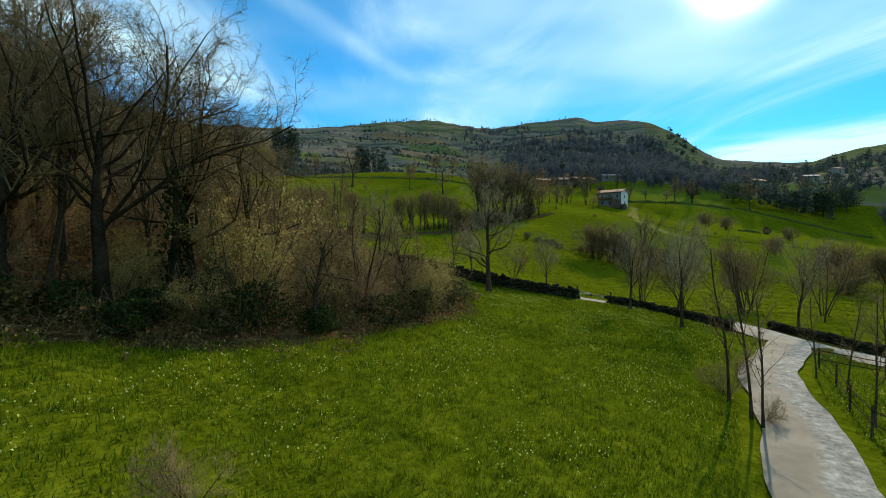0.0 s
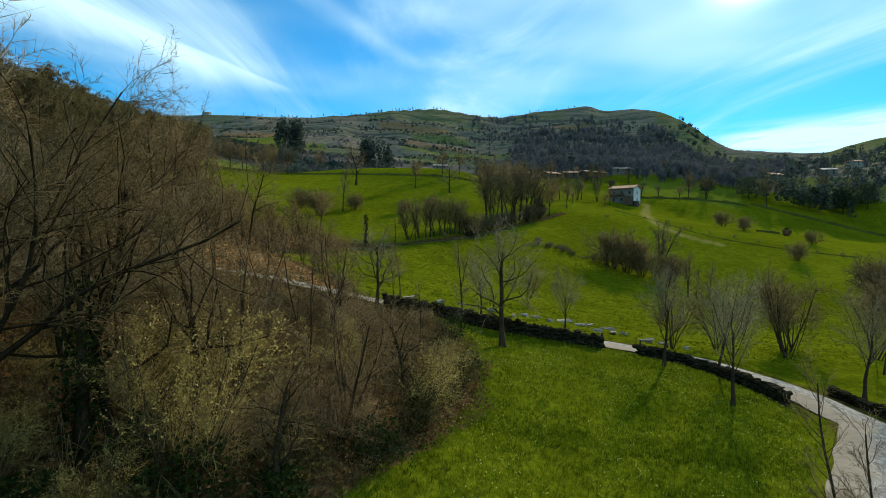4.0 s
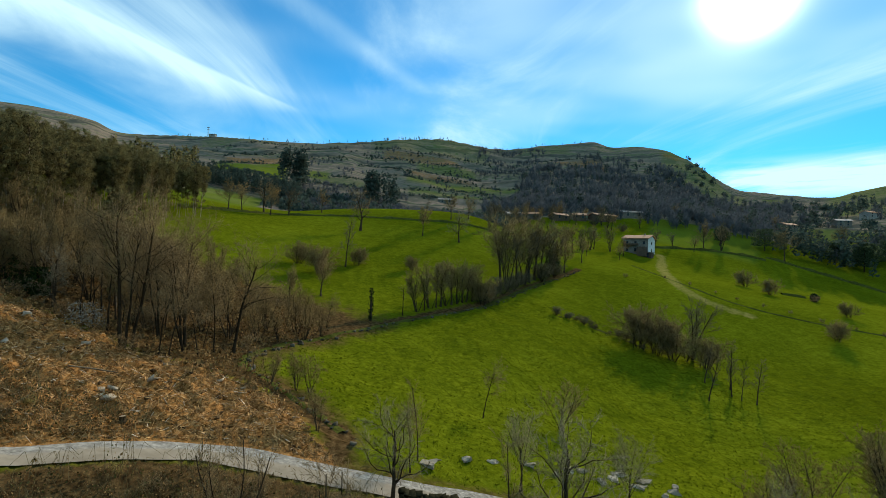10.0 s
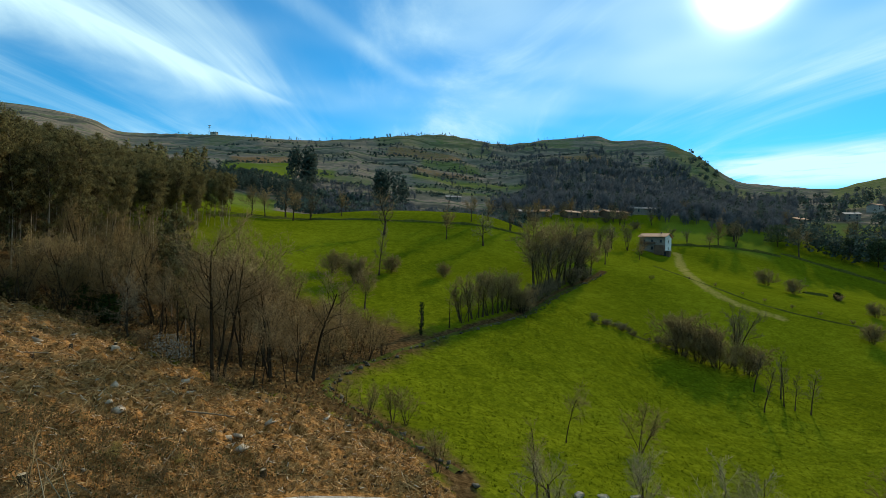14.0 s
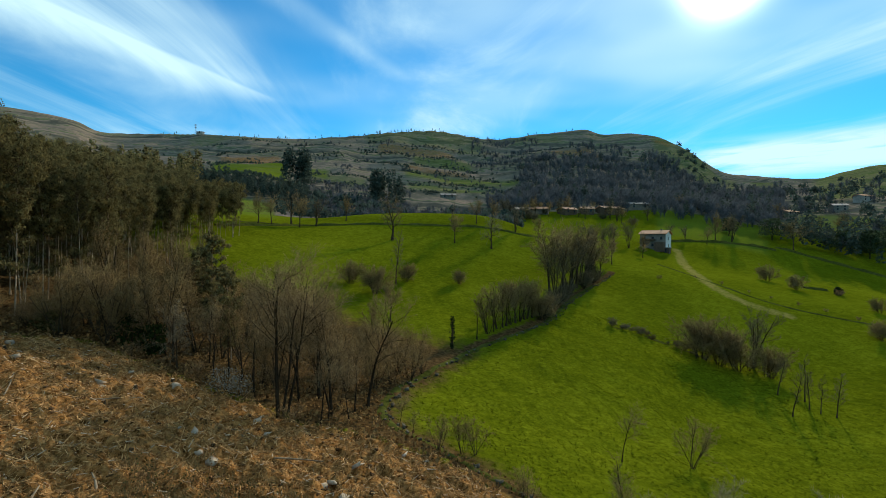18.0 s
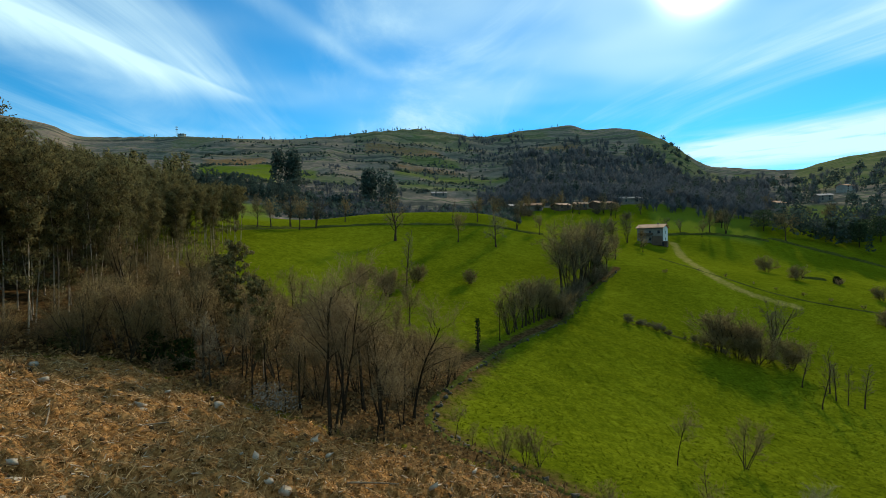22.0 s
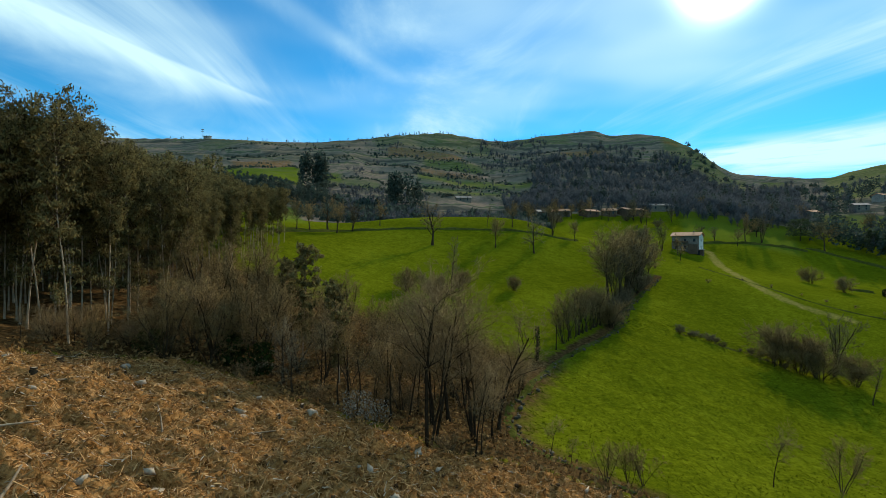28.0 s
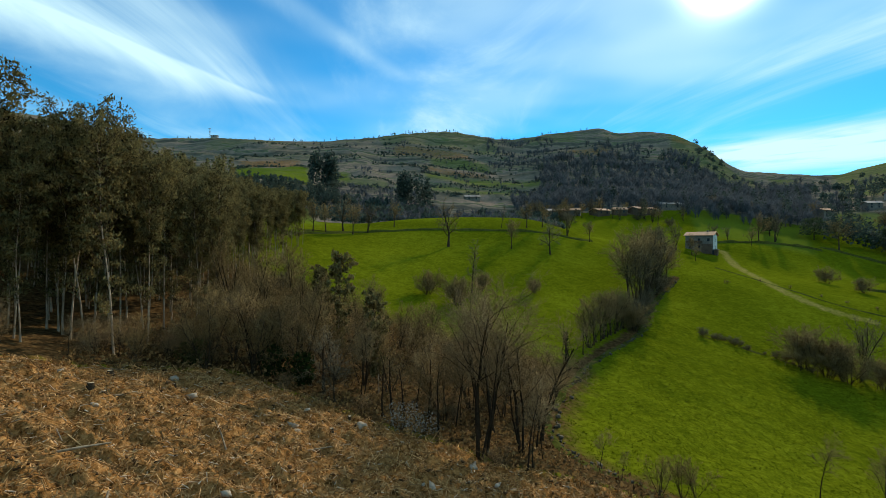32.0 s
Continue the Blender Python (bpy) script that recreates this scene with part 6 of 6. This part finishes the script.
M_CLOD = foliage("dark_earth_clods", (0.025, 0.013, 0.005), (0.15, 0.082, 0.034), through_light=0.0)


def lying(count, seed, long, thick, material, name, label, lift=0.05, stand=0.25):
    x, y, r_ = cleared_places(count, seed)
    z = height(x, y) + lift * r_.uniform(0.2, 1.6, len(x))
    # most slash lies across the fall of the slope
    a = r_.normal(size=len(x)) * 0.8 + 0.5
    l = long * r_.uniform(0.35, 1.3, len(x))
    dx, dy, dz = np.cos(a) * l / 2, np.sin(a) * l / 2, r_.normal(size=len(x)) * l * stand * 0.5
    e = 0.4
    sx, sy = (height(x + e, y) - height(x - e, y)) / (2 * e), (height(x, y + e) - height(x, y - e)) / (2 * e)
    dz = dz + sx * dx + sy * dy
    t = thick * r_.uniform(0.5, 1.5, len(x))
    rows = np.column_stack([x - dx, y - dy, z - dz, x + dx, y + dy, z + dz, t, t * 0.6])
    v, f = tubes(rows, 3)
    return stuff(name, v, f, material, label, "slash")


lying(15000, 61, 0.6, 0.022, M_STICK, "slash", "brown felled branches strewn over the cleared slope")
lying(1300, 62, 1.5, 0.030, M_STICK, "slash", "longer brown branches strewn over the cleared slope", 0.10)
lying(2600, 63, 0.45, 0.034, M_STICK_PALE, "wood_chips", "pale splintered wood scattered on the cleared slope", 0.07)
x, y, r_ = cleared_places(3600, 64)
keep = waves(x, y, 6.0, 15) > -0.1
x, y = x[keep], y[keep]
x, y = x[:1300], y[:1300]
v, f = copies(*block(np.random.RandomState(3), 0.5, 0.42, 0.24, 0.3), np.stack([x, y, height(x, y) + 0.0], -1), r_.uniform(0, 6.28, len(x)), r_.uniform(0.12, 0.6, len(x)))
stuff("earth_clods", v, f, M_CLOD, "dark clods of earth and root on the cleared slope", "earth")
# straw-like bark strips and splinters, lying thick
x, y, r_ = cleared_places(62000, 69)
at = np.stack([x, y, height(x, y) + r_.uniform(0.01, 0.20, len(x)) * (0.6 + 0.6 * waves(x, y, 3.0, 16)).clip(0.15)], -1)
tagged(part("bark_strips", leaf_mesh("bark_strips", at, 0.075, r_, 5.5, 0.0), M_STICK), "brown bark strips and splinters lying thick on the cleared slope", "bark", kind="stuff")
x, y, r_ = cleared_places(16000, 65)
at = np.stack([x, y, height(x, y) + r_.uniform(0.0, 0.16, len(x))], -1)
me = leaf_mesh("dead_leaves", at, 0.13, r_, 1.9)
tagged(part("dead_leaves", me, M_DEADLEAF), "dry brown leaves and bark over the cleared slope", "leaves", kind="stuff")

M_LOG = speckled("felled_log_bark", (0.13, 0.085, 0.045), (0.42, 0.32, 0.20), 3.0, 0.9, 0.5, 0.02, 0.4)
M_CUT = speckled("fresh_cut_wood", (0.40, 0.28, 0.16), (0.66, 0.50, 0.32), 6.0, 0.9, 0.2)
x, y, r_ = cleared_places(34, 66, 1.5)
for k in range(len(x)):
    l, t, a = r_.uniform(1.6, 4.6), r_.uniform(0.045, 0.10), r_.uniform(0, 3.14)
    ob = root("felled_pole", x[k], y[k], None, 0, "long pale felled pole lying on the cleared slope", "log", "felled poles")
    up = r_.uniform(0.05, 0.35)
    dx, dy = math.cos(a) * l / 2, math.sin(a) * l / 2
    za, zb = ground_z(x[k] - dx, y[k] - dy) - ob.location.z, ground_z(x[k] + dx, y[k] + dy) - ob.location.z
    part("bark", quick_mesh("bark", *tubes([(-dx, -dy, za + 0.04, 0.05, 0.03, (za + zb) / 2 + 0.08 + up * 0.5, t, t * 0.85), (0.05, 0.03, (za + zb) / 2 + 0.08 + up * 0.5, dx, dy, zb + 0.08 + up, t * 0.85, t * 0.6)], 6)), M_LOG, ob)
    part("cut_end", quick_mesh("cut_end", *tubes([(-dx * 1.008, -dy * 1.008, za + 0.04, -dx, -dy, za + 0.041, t * 0.5, t * 0.98)], 6)), M_CUT, ob)
x, y, r_ = cleared_places(26, 67, 1.0)
for k in range(len(x)):
    t, h = r_.uniform(0.13, 0.24), r_.uniform(0.18, 0.4)
    ob = root("tree_stump", x[k], y[k], None, r_.uniform(0, 360), "sawn-off stump on the cleared slope", "tree stump", "stumps on the cleared slope")
    part("bark", quick_mesh("bark", *tubes([(0, 0, -0.25, 0, 0, h * 0.4, t * 1.6, t * 1.1), (0, 0, h * 0.4, 0.02, 0, h, t * 1.1, t)], 8)), M_BARK, ob)
    part("cut_face", quick_mesh("cut_face", *tubes([(0.02, 0, h - 0.01, 0.02, 0, h + 0.012, t, t * 0.02)], 8)), M_CUT, ob)
x, y, r_ = cleared_places(80, 68, 0.3)
for k in range(len(x)):
    s = r_.uniform(0.25, 0.75)
    me = quick_mesh("stone", *block(r_, s, s * r_.uniform(0.5, 0.9), s * r_.uniform(0.3, 0.6), 0.28))
    ob = part("pale_stone", me, M_PALE)
    ob.location, ob.rotation_euler = (x[k], y[k], ground_z(x[k], y[k]) + 0.14), (r_.normal() * 0.2, r_.normal() * 0.2, r_.uniform(0, 6))
    tagged(ob, "pale stone lying on the cleared slope", "stone", "stones on the cleared slope")

# ---- bramble thicket ----
def scrub_places(count, seed):
    r_ = np.random.RandomState(seed)
    x, y = r_.uniform(-38, 4, count * 3), r_.uniform(4, 47.5, count * 3)
    side = side_of(BRAMBLE_EDGE, x, y, 30) + 1.3 * waves(x, y, 5.0, 44)
    keep = (side > -0.3) & (nearest(LANE_LINE, x, y)[0] > 2.8)
    return x[keep][:count], y[keep][:count], np.clip(side[keep][:count], 0, 6), r_


def mound(x, y, side):
    return (0.35 + 0.55 * smooth(0, 2.5, side)) * (0.9 + 0.95 * waves(x, y, 4.0, 41) + 0.55 * waves(x, y, 1.7, 42)).clip(0.08)


x, y, side, r_ = scrub_places(20000, 71)
z = height(x, y) + mound(x, y, side) * r_.uniform(0.15, 1.05, len(x))
tagged(part("bramble_leaves", leaf_mesh("bramble_leaves", np.stack([x, y, z], -1), 0.09, r_, 1.4), M_BRAMBLE), "tangled brambles with dull green leaves below the bare trees", "brambles", kind="stuff")
x, y, side, r_ = scrub_places(38000, 72)
z = height(x, y) + mound(x, y, side) * r_.uniform(0.0, 0.95, len(x))
tagged(part("dry_bramble_leaves", leaf_mesh("dry_bramble_leaves", np.stack([x, y, z], -1), 0.09, r_, 1.6), M_THICKET), "dry russet bracken and bramble leaves in the thicket", "brambles", kind="stuff")
x, y, side, r_ = scrub_places(7000, 73)
h = mound(x, y, side)
a, l = r_.uniform(0, 6.283, len(x)), r_.uniform(0.5, 1.6, len(x))
z0 = height(x, y)
p1 = np.stack([x + np.cos(a) * l * 0.4, y + np.sin(a) * l * 0.4, z0 + h * 1.25], -1)
p2 = np.stack([x + np.cos(a) * l, y + np.sin(a) * l, z0 + h * 0.7], -1)
p0 = np.stack([x, y, z0], -1)
t = np.full((len(x), 1), 0.010)
v, f = tubes(np.vstack([np.hstack([p0, p1, t, t * 0.8]), np.hstack([p1, p2, t * 0.8, t * 0.4])]), 3)
stuff("bramble_canes", v, f, M_TWIG_DARK, "arching russet bramble canes over the thicket", "brambles")
# rank growth along the gully below the wood
r_ = np.random.RandomState(74)
x, y = r_.uniform(-75, -12, 60000), r_.uniform(55, 112, 60000)
keep = (side_of(WOOD_EDGE, x, y, 30) > -1.5) & (side_of(DITCH, x, y, 60) > -0.8) & (y < 90 + 0.8 * (-20 - x)) & (x > -72 - 0.12 * (y - 70))
x, y = x[keep][:17000], y[keep][:17000]
z = height(x, y) + (0.7 + 0.6 * waves(x, y, 5.0, 43)).clip(0.1) * r_.uniform(0.0, 1.0, len(x))
tagged(part("gully_undergrowth", leaf_mesh("gully_undergrowth", np.stack([x, y, z], -1), 0.24, r_, 1.6), M_THICKET), "dry brown undergrowth among the gully trees", "undergrowth", kind="stuff")

# ---- grass and flowers of the near meadow ----
M_BLADE = foliage("meadow_grass", (0.016, 0.030, 0.001), (0.190, 0.245, 0.009), through_light=0.4)
M_FLOWER = foliage("pale_meadow_flowers", (0.26, 0.31, 0.03), (0.58, 0.62, 0.20), through_light=0.3)


def meadow_places(count, seed, x0, x1, y0, y1):
    r_ = np.random.RandomState(seed)
    x, y = r_.uniform(x0, x1, count), r_.uniform(y0, y1, count)
    keep = (side_of(BRAMBLE_EDGE, x, y, 30) < 0.5) & (nearest(LANE_LINE, x, y)[0] > 1.8) & (nearest(BRANCH_LINE, x, y)[0] > 1.9)
    return x[keep], y[keep], r_


def blades(x, y, r_, tall, wide, per=4):
    n = len(x) * per
    bx, by = np.repeat(x, per) + r_.normal(size=n) * 0.09, np.repeat(y, per) + r_.normal(size=n) * 0.09
    bz = height(bx, by) - 0.02
    a = r_.uniform(0, 6.283, n)
    h = tall * np.repeat(r_.uniform(0.5, 1.5, len(x)), per) * r_.uniform(0.6, 1.2, n)
    lean = h * r_.uniform(0.2, 0.8, n)
    b = np.stack([bx, by, bz], -1)
    s = np.stack([-np.sin(a), np.cos(a), a * 0], -1) * wide
    tip = b + np.stack([np.cos(a) * lean, np.sin(a) * lean, h], -1)
    v = np.stack([b - s, b + s, tip], 1).reshape(-1, 3)
    return v, np.arange(len(v)).reshape(-1, 3)


x, y, r_ = meadow_places(40000, 81, -16, 24, 3, 30)
stuff("grass", *blades(x, y, r_, 0.17, 0.016, 5), M_BLADE, "short lush green meadow grass", "grass")
x, y, r_ = meadow_places(24000, 82, -6, 26, 28, 50)
stuff("grass", *blades(x, y, r_, 0.16, 0.025, 4), M_BLADE, "short lush green meadow grass before the wall", "grass")
x, y, r_ = meadow_places(22000, 83, -16, 24, 3, 48)
keep = waves(x, y, 9, 12) + 0.5 * waves(x, y, 2.5, 13) > 0.0
x, y = x[keep], y[keep]
tagged(part("meadow_flowers", leaf_mesh("meadow_flowers", np.stack([x, y, height(x, y) + 0.17], -1), 0.052, r_, 1.1), M_FLOWER), "small pale flowers scattered in the meadow", "flowers", kind="stuff")
r_ = np.random.RandomState(84)
x, y = r_.uniform(-24, 80, 30000), r_.uniform(52, 135, 30000)
keep = (side_of(DITCH, x, y, 60) < -1.5) & (nearest(LANE_LINE, x, y)[0] > 2.2)
M_TUFT = foliage("coarse_grass", (0.044, 0.057, 0.002), (0.118, 0.139, 0.005), through_light=0.4)
stuff("grass_tufts", *blades(x[keep], y[keep], r_, 0.13, 0.05, 4), M_TUFT, "coarse tufts in the meadow above the lane", "grass")

# ---- farmhouse, hamlet, mast ----
M_WALL = speckled("rough_plaster", (0.20, 0.18, 0.15), (0.38, 0.345, 0.29), 1.2, 0.9, 0.2)
M_PLASTER = speckled("white_plaster", (0.55, 0.53, 0.48), (0.78, 0.76, 0.70), 1.2, 0.9, 0.2)
M_STONEWALL = speckled("house_stone", (0.10, 0.085, 0.065), (0.25, 0.21, 0.165), 2.5, 0.9, 0.6, 0.05)
M_ROOF = speckled("clay_roof_tiles", (0.40, 0.175, 0.085), (0.66, 0.34, 0.185), 1.5, 0.85, 0.5, 0.05)
M_ROOF_PALE = speckled("pale_fibre_roof", (0.22, 0.17, 0.13), (0.36, 0.28, 0.22), 1.0, 0.8, 0.3, 0.03)
M_TIMBER = speckled("dark_timber", (0.05, 0.032, 0.02), (0.14, 0.09, 0.055), 4.0, 0.8, 0.3)
M_TIMBERWALL = speckled("dark_wall", (0.055, 0.036, 0.022), (0.16, 0.11, 0.07), 1.5, 0.9, 0.3)
M_GLASS = nodes_of("dark_window_glass", 0.15)[0]
M_GLASS.node_tree.nodes["Principled BSDF"].inputs["Base Color"].default_value = (0.03, 0.035, 0.04, 1)


def box(a, b):
    bm = bmesh.new()
    bmesh.ops.create_cube(bm, size=1.0)
    for v in bm.verts:
        v.co = Vector([a[i] + (b[i] - a[i]) * (v.co[i] + 0.5) for i in range(3)])
    return bm


def house(x, y, turn, long, deep, eaves, rise, wall, roof, label, openings=3, z=None, porch=False, ridge_along="x"):
    """A two-storey country house with gable roof, windows with frames and sills, door and chimney."""
    ob = root("house", x, y, z if z is not None else ground_z(x, y) - 0.2, turn, label, "house")
    bm = bmesh.new()
    hx, hy = long / 2, deep / 2
    rows = []
    for sx in (-hx, hx):
        rows.append([bm.verts.new((sx, -hy, -1.5)), bm.verts.new((sx, hy, -1.5)), bm.verts.new((sx, hy, eaves)), bm.verts.new((sx, 0, eaves + rise)), bm.verts.new((sx, -hy, eaves))])
    bm.faces.new(rows[0])
    bm.faces.new(rows[1][::-1])
    for k in range(5):
        bm.faces.new((rows[0][k], rows[1][k], rows[1][(k + 1) % 5], rows[0][(k + 1) % 5]))
    bmesh.ops.recalc_face_normals(bm, faces=bm.faces[:])
    part("wall", bm, wall, ob)
    over = 0.7
    for side in (-1, 1):
        bm = bmesh.new()
        q = []
        ex, ey = hx + over, hy + over
        drop = rise * over / hy
        for dz in (0.05, 0.28):
            q.append([bm.verts.new((-ex, side * ey, eaves - drop + dz)), bm.verts.new((ex, side * ey, eaves - drop + dz)), bm.verts.new((ex, 0, eaves + rise + dz)), bm.verts.new((-ex, 0, eaves + rise + dz))])
        for f in ((0, 1, 2, 3),):
            bm.faces.new([q[0][i] for i in f])
            bm.faces.new([q[1][i] for i in f[::-1]])
        for i in range(4):
            bm.faces.new((q[0][i], q[0][(i + 1) % 4], q[1][(i + 1) % 4], q[1][i]))
        bmesh.ops.recalc_face_normals(bm, faces=bm.faces[:])
        part("roof", bm, roof, ob)
    part("chimney", box((hx * 0.4, -0.4, eaves + rise * 0.6), (hx * 0.4 + 0.7, 0.3, eaves + rise + 0.9)), wall, ob)
    for floor in range(2):
        zz = 0.9 + floor * eaves * 0.47
        for k in range(openings):
            cx = -hx + long * (k + 0.5) / openings
            w = part("window", box((cx - 0.5, -hy - 0.03, zz), (cx + 0.5, -hy + 0.1, zz + 1.25)), M_GLASS, ob)
            part("frame", box((cx - 0.58, -hy - 0.06, zz + 1.25), (cx + 0.58, -hy + 0.05, zz + 1.40)), M_TIMBER, w)
            part("sill", box((cx - 0.62, -hy - 0.12, zz - 0.14), (cx + 0.62, -hy + 0.05, zz - 0.002)), wall, w)
        cy = 0.0
        w = part("window", box((hx - 0.1, cy - 0.5, zz), (hx + 0.03, cy + 0.5, zz + 1.25)), M_GLASS, ob)
        part("sill", box((hx - 0.05, cy - 0.62, zz - 0.14), (hx + 0.12, cy + 0.62, zz - 0.002)), wall, w)
    if porch:
        bm = bmesh.new()
        q = [bm.verts.new((hx + dx, sy, sz)) for dx in (0.004, 0.024) for sy, sz in ((-hy, 0), (hy, 0), (hy, eaves - 0.3), (0, eaves + rise - 0.3), (-hy, eaves - 0.3))]
        bm.faces.new(q[5:])
        for k in range(5):
            bm.faces.new((q[k], q[(k + 1) % 5], q[5 + (k + 1) % 5], q[5 + k]))
        bmesh.ops.recalc_face_normals(bm, faces=bm.faces[:])
        part("gable", bm, M_PLASTER, ob, "white plastered gable")
        part("porch", box((hx - 4.2, -hy - 2.6, -1.5), (hx - 0.2, -hy - 0.02, eaves * 0.42)), M_TIMBER, ob)
        part("balcony", box((-hx + 0.5, -hy - 1.1, eaves * 0.52), (hx - 4.4, -hy - 0.01, eaves * 0.52 + 0.9)), M_TIMBER, ob)
    return ob


house(86.5, 247.0, -40, 11.5, 9.5, 6.9, 1.5, M_STONEWALL, M_ROOF, "stone farmhouse with orange clay-tile roof in green fields", 3, porch=True)
shed = root("shed", 88.5, 240.5, ground_z(88.5, 240.5) - 0.2, -40, "small dark timber shed below the farmhouse", "shed")
part("wall", box((-1.8, -1.5, -0.8), (1.8, 1.5, 2.3)), M_TIMBER, shed)
part("roof", box((-2.1, -1.9, 2.302), (2.1, 1.9, 2.5)), M_ROOF_PALE, shed)
part("door", box((-0.6, -1.56, -0.2), (0.6, -1.503, 1.9)), M_GLASS, shed, "dark open doorway")
for x, y, turn, long, deep, eaves, roof, wall, label in (
        (38.6, 336, 10, 10, 8, 3.4, M_ROOF_PALE, M_STONEWALL, "hamlet house with dark walls and pale roof"),
        (50, 334, -20, 11, 8, 3.4, M_ROOF, M_STONEWALL, "hamlet house with faded reddish roof"),
        (67, 331, 25, 10, 8, 3.4, M_ROOF, M_TIMBERWALL, "hamlet house with dark wall and orange roof"),
        (80.6, 333, -10, 8, 7, 3.4, M_ROOF, M_TIMBERWALL, "small hamlet house with orange roof"),
        (95.7, 334, 20, 15, 9, 3.4, M_ROOF, M_TIMBERWALL, "long hamlet house with pale orange roof"),
        (119, 346, 0, 15, 9, 3.6, M_ROOF_PALE, M_STONEWALL, "long barn with flat pale roof"),
        (217, 337, 15, 9, 8, 5, M_ROOF, M_STONEWALL, "far stone house among trees"),
        (277, 367, -15, 9, 8, 5, M_ROOF_PALE, M_STONEWALL, "far stone house among trees"),
        (325, 400, 10, 10, 8, 5, M_ROOF, M_WALL, "far pale house across the valley"),
        (-8, 424, 5, 12, 7, 3.5, M_ROOF_PALE, M_STONEWALL, "long stone barn on the terraced hillside")):
    house(x, y, turn, long, deep, eaves * 0.85, 1.35, wall, roof, label, 2)


def ridge_point(bearing):
    r = np.arange(560, 900, 2.0)
    x, y = polar(np.full(len(r), bearing), r)
    z = height(x, y)
    k = int(np.argmax((z - 27) / r))
    return float(x[k]), float(y[k]), float(z[k])


M_STEEL = speckled("grey_steel", (0.20, 0.21, 0.22), (0.36, 0.37, 0.38), 2.0, 0.5, 0.0)
mx, my, mz = ridge_point(-26.0)
mast = root("radio_mast", mx, my, mz - 0.3, 0, "grey lattice radio mast with dishes beside a hut", "mast")
for a, b in ((-0.8, -0.8), (0.8, -0.8), (0.0, 0.9)):
    part("leg", quick_mesh("leg", *tubes([(a, b, 0, a * 0.5, b * 0.5, 13, 0.16, 0.12)], 5)), M_STEEL, mast)
part("bracing", quick_mesh("bracing", *tubes([(0.8 * (-1)**k, -0.7, k * 1.6, -0.7 * (-1)**k, -0.6, k * 1.6 + 1.6, 0.08, 0.08) for k in range(8)], 4)), M_STEEL, mast)
for h, w in ((12.0, 1.6), (9.0, 1.2)):
    part("dish", quick_mesh("dish", *tubes([(-w, -0.9, h, w, -0.9, h, 0.45, 0.45)], 8)), M_STEEL, mast)
hut = house(mx + 6, my, 0, 8, 5, 3, 0.4, M_WALL, M_ROOF_PALE, "small white hut beside the radio mast", 1, mz - 0.3)
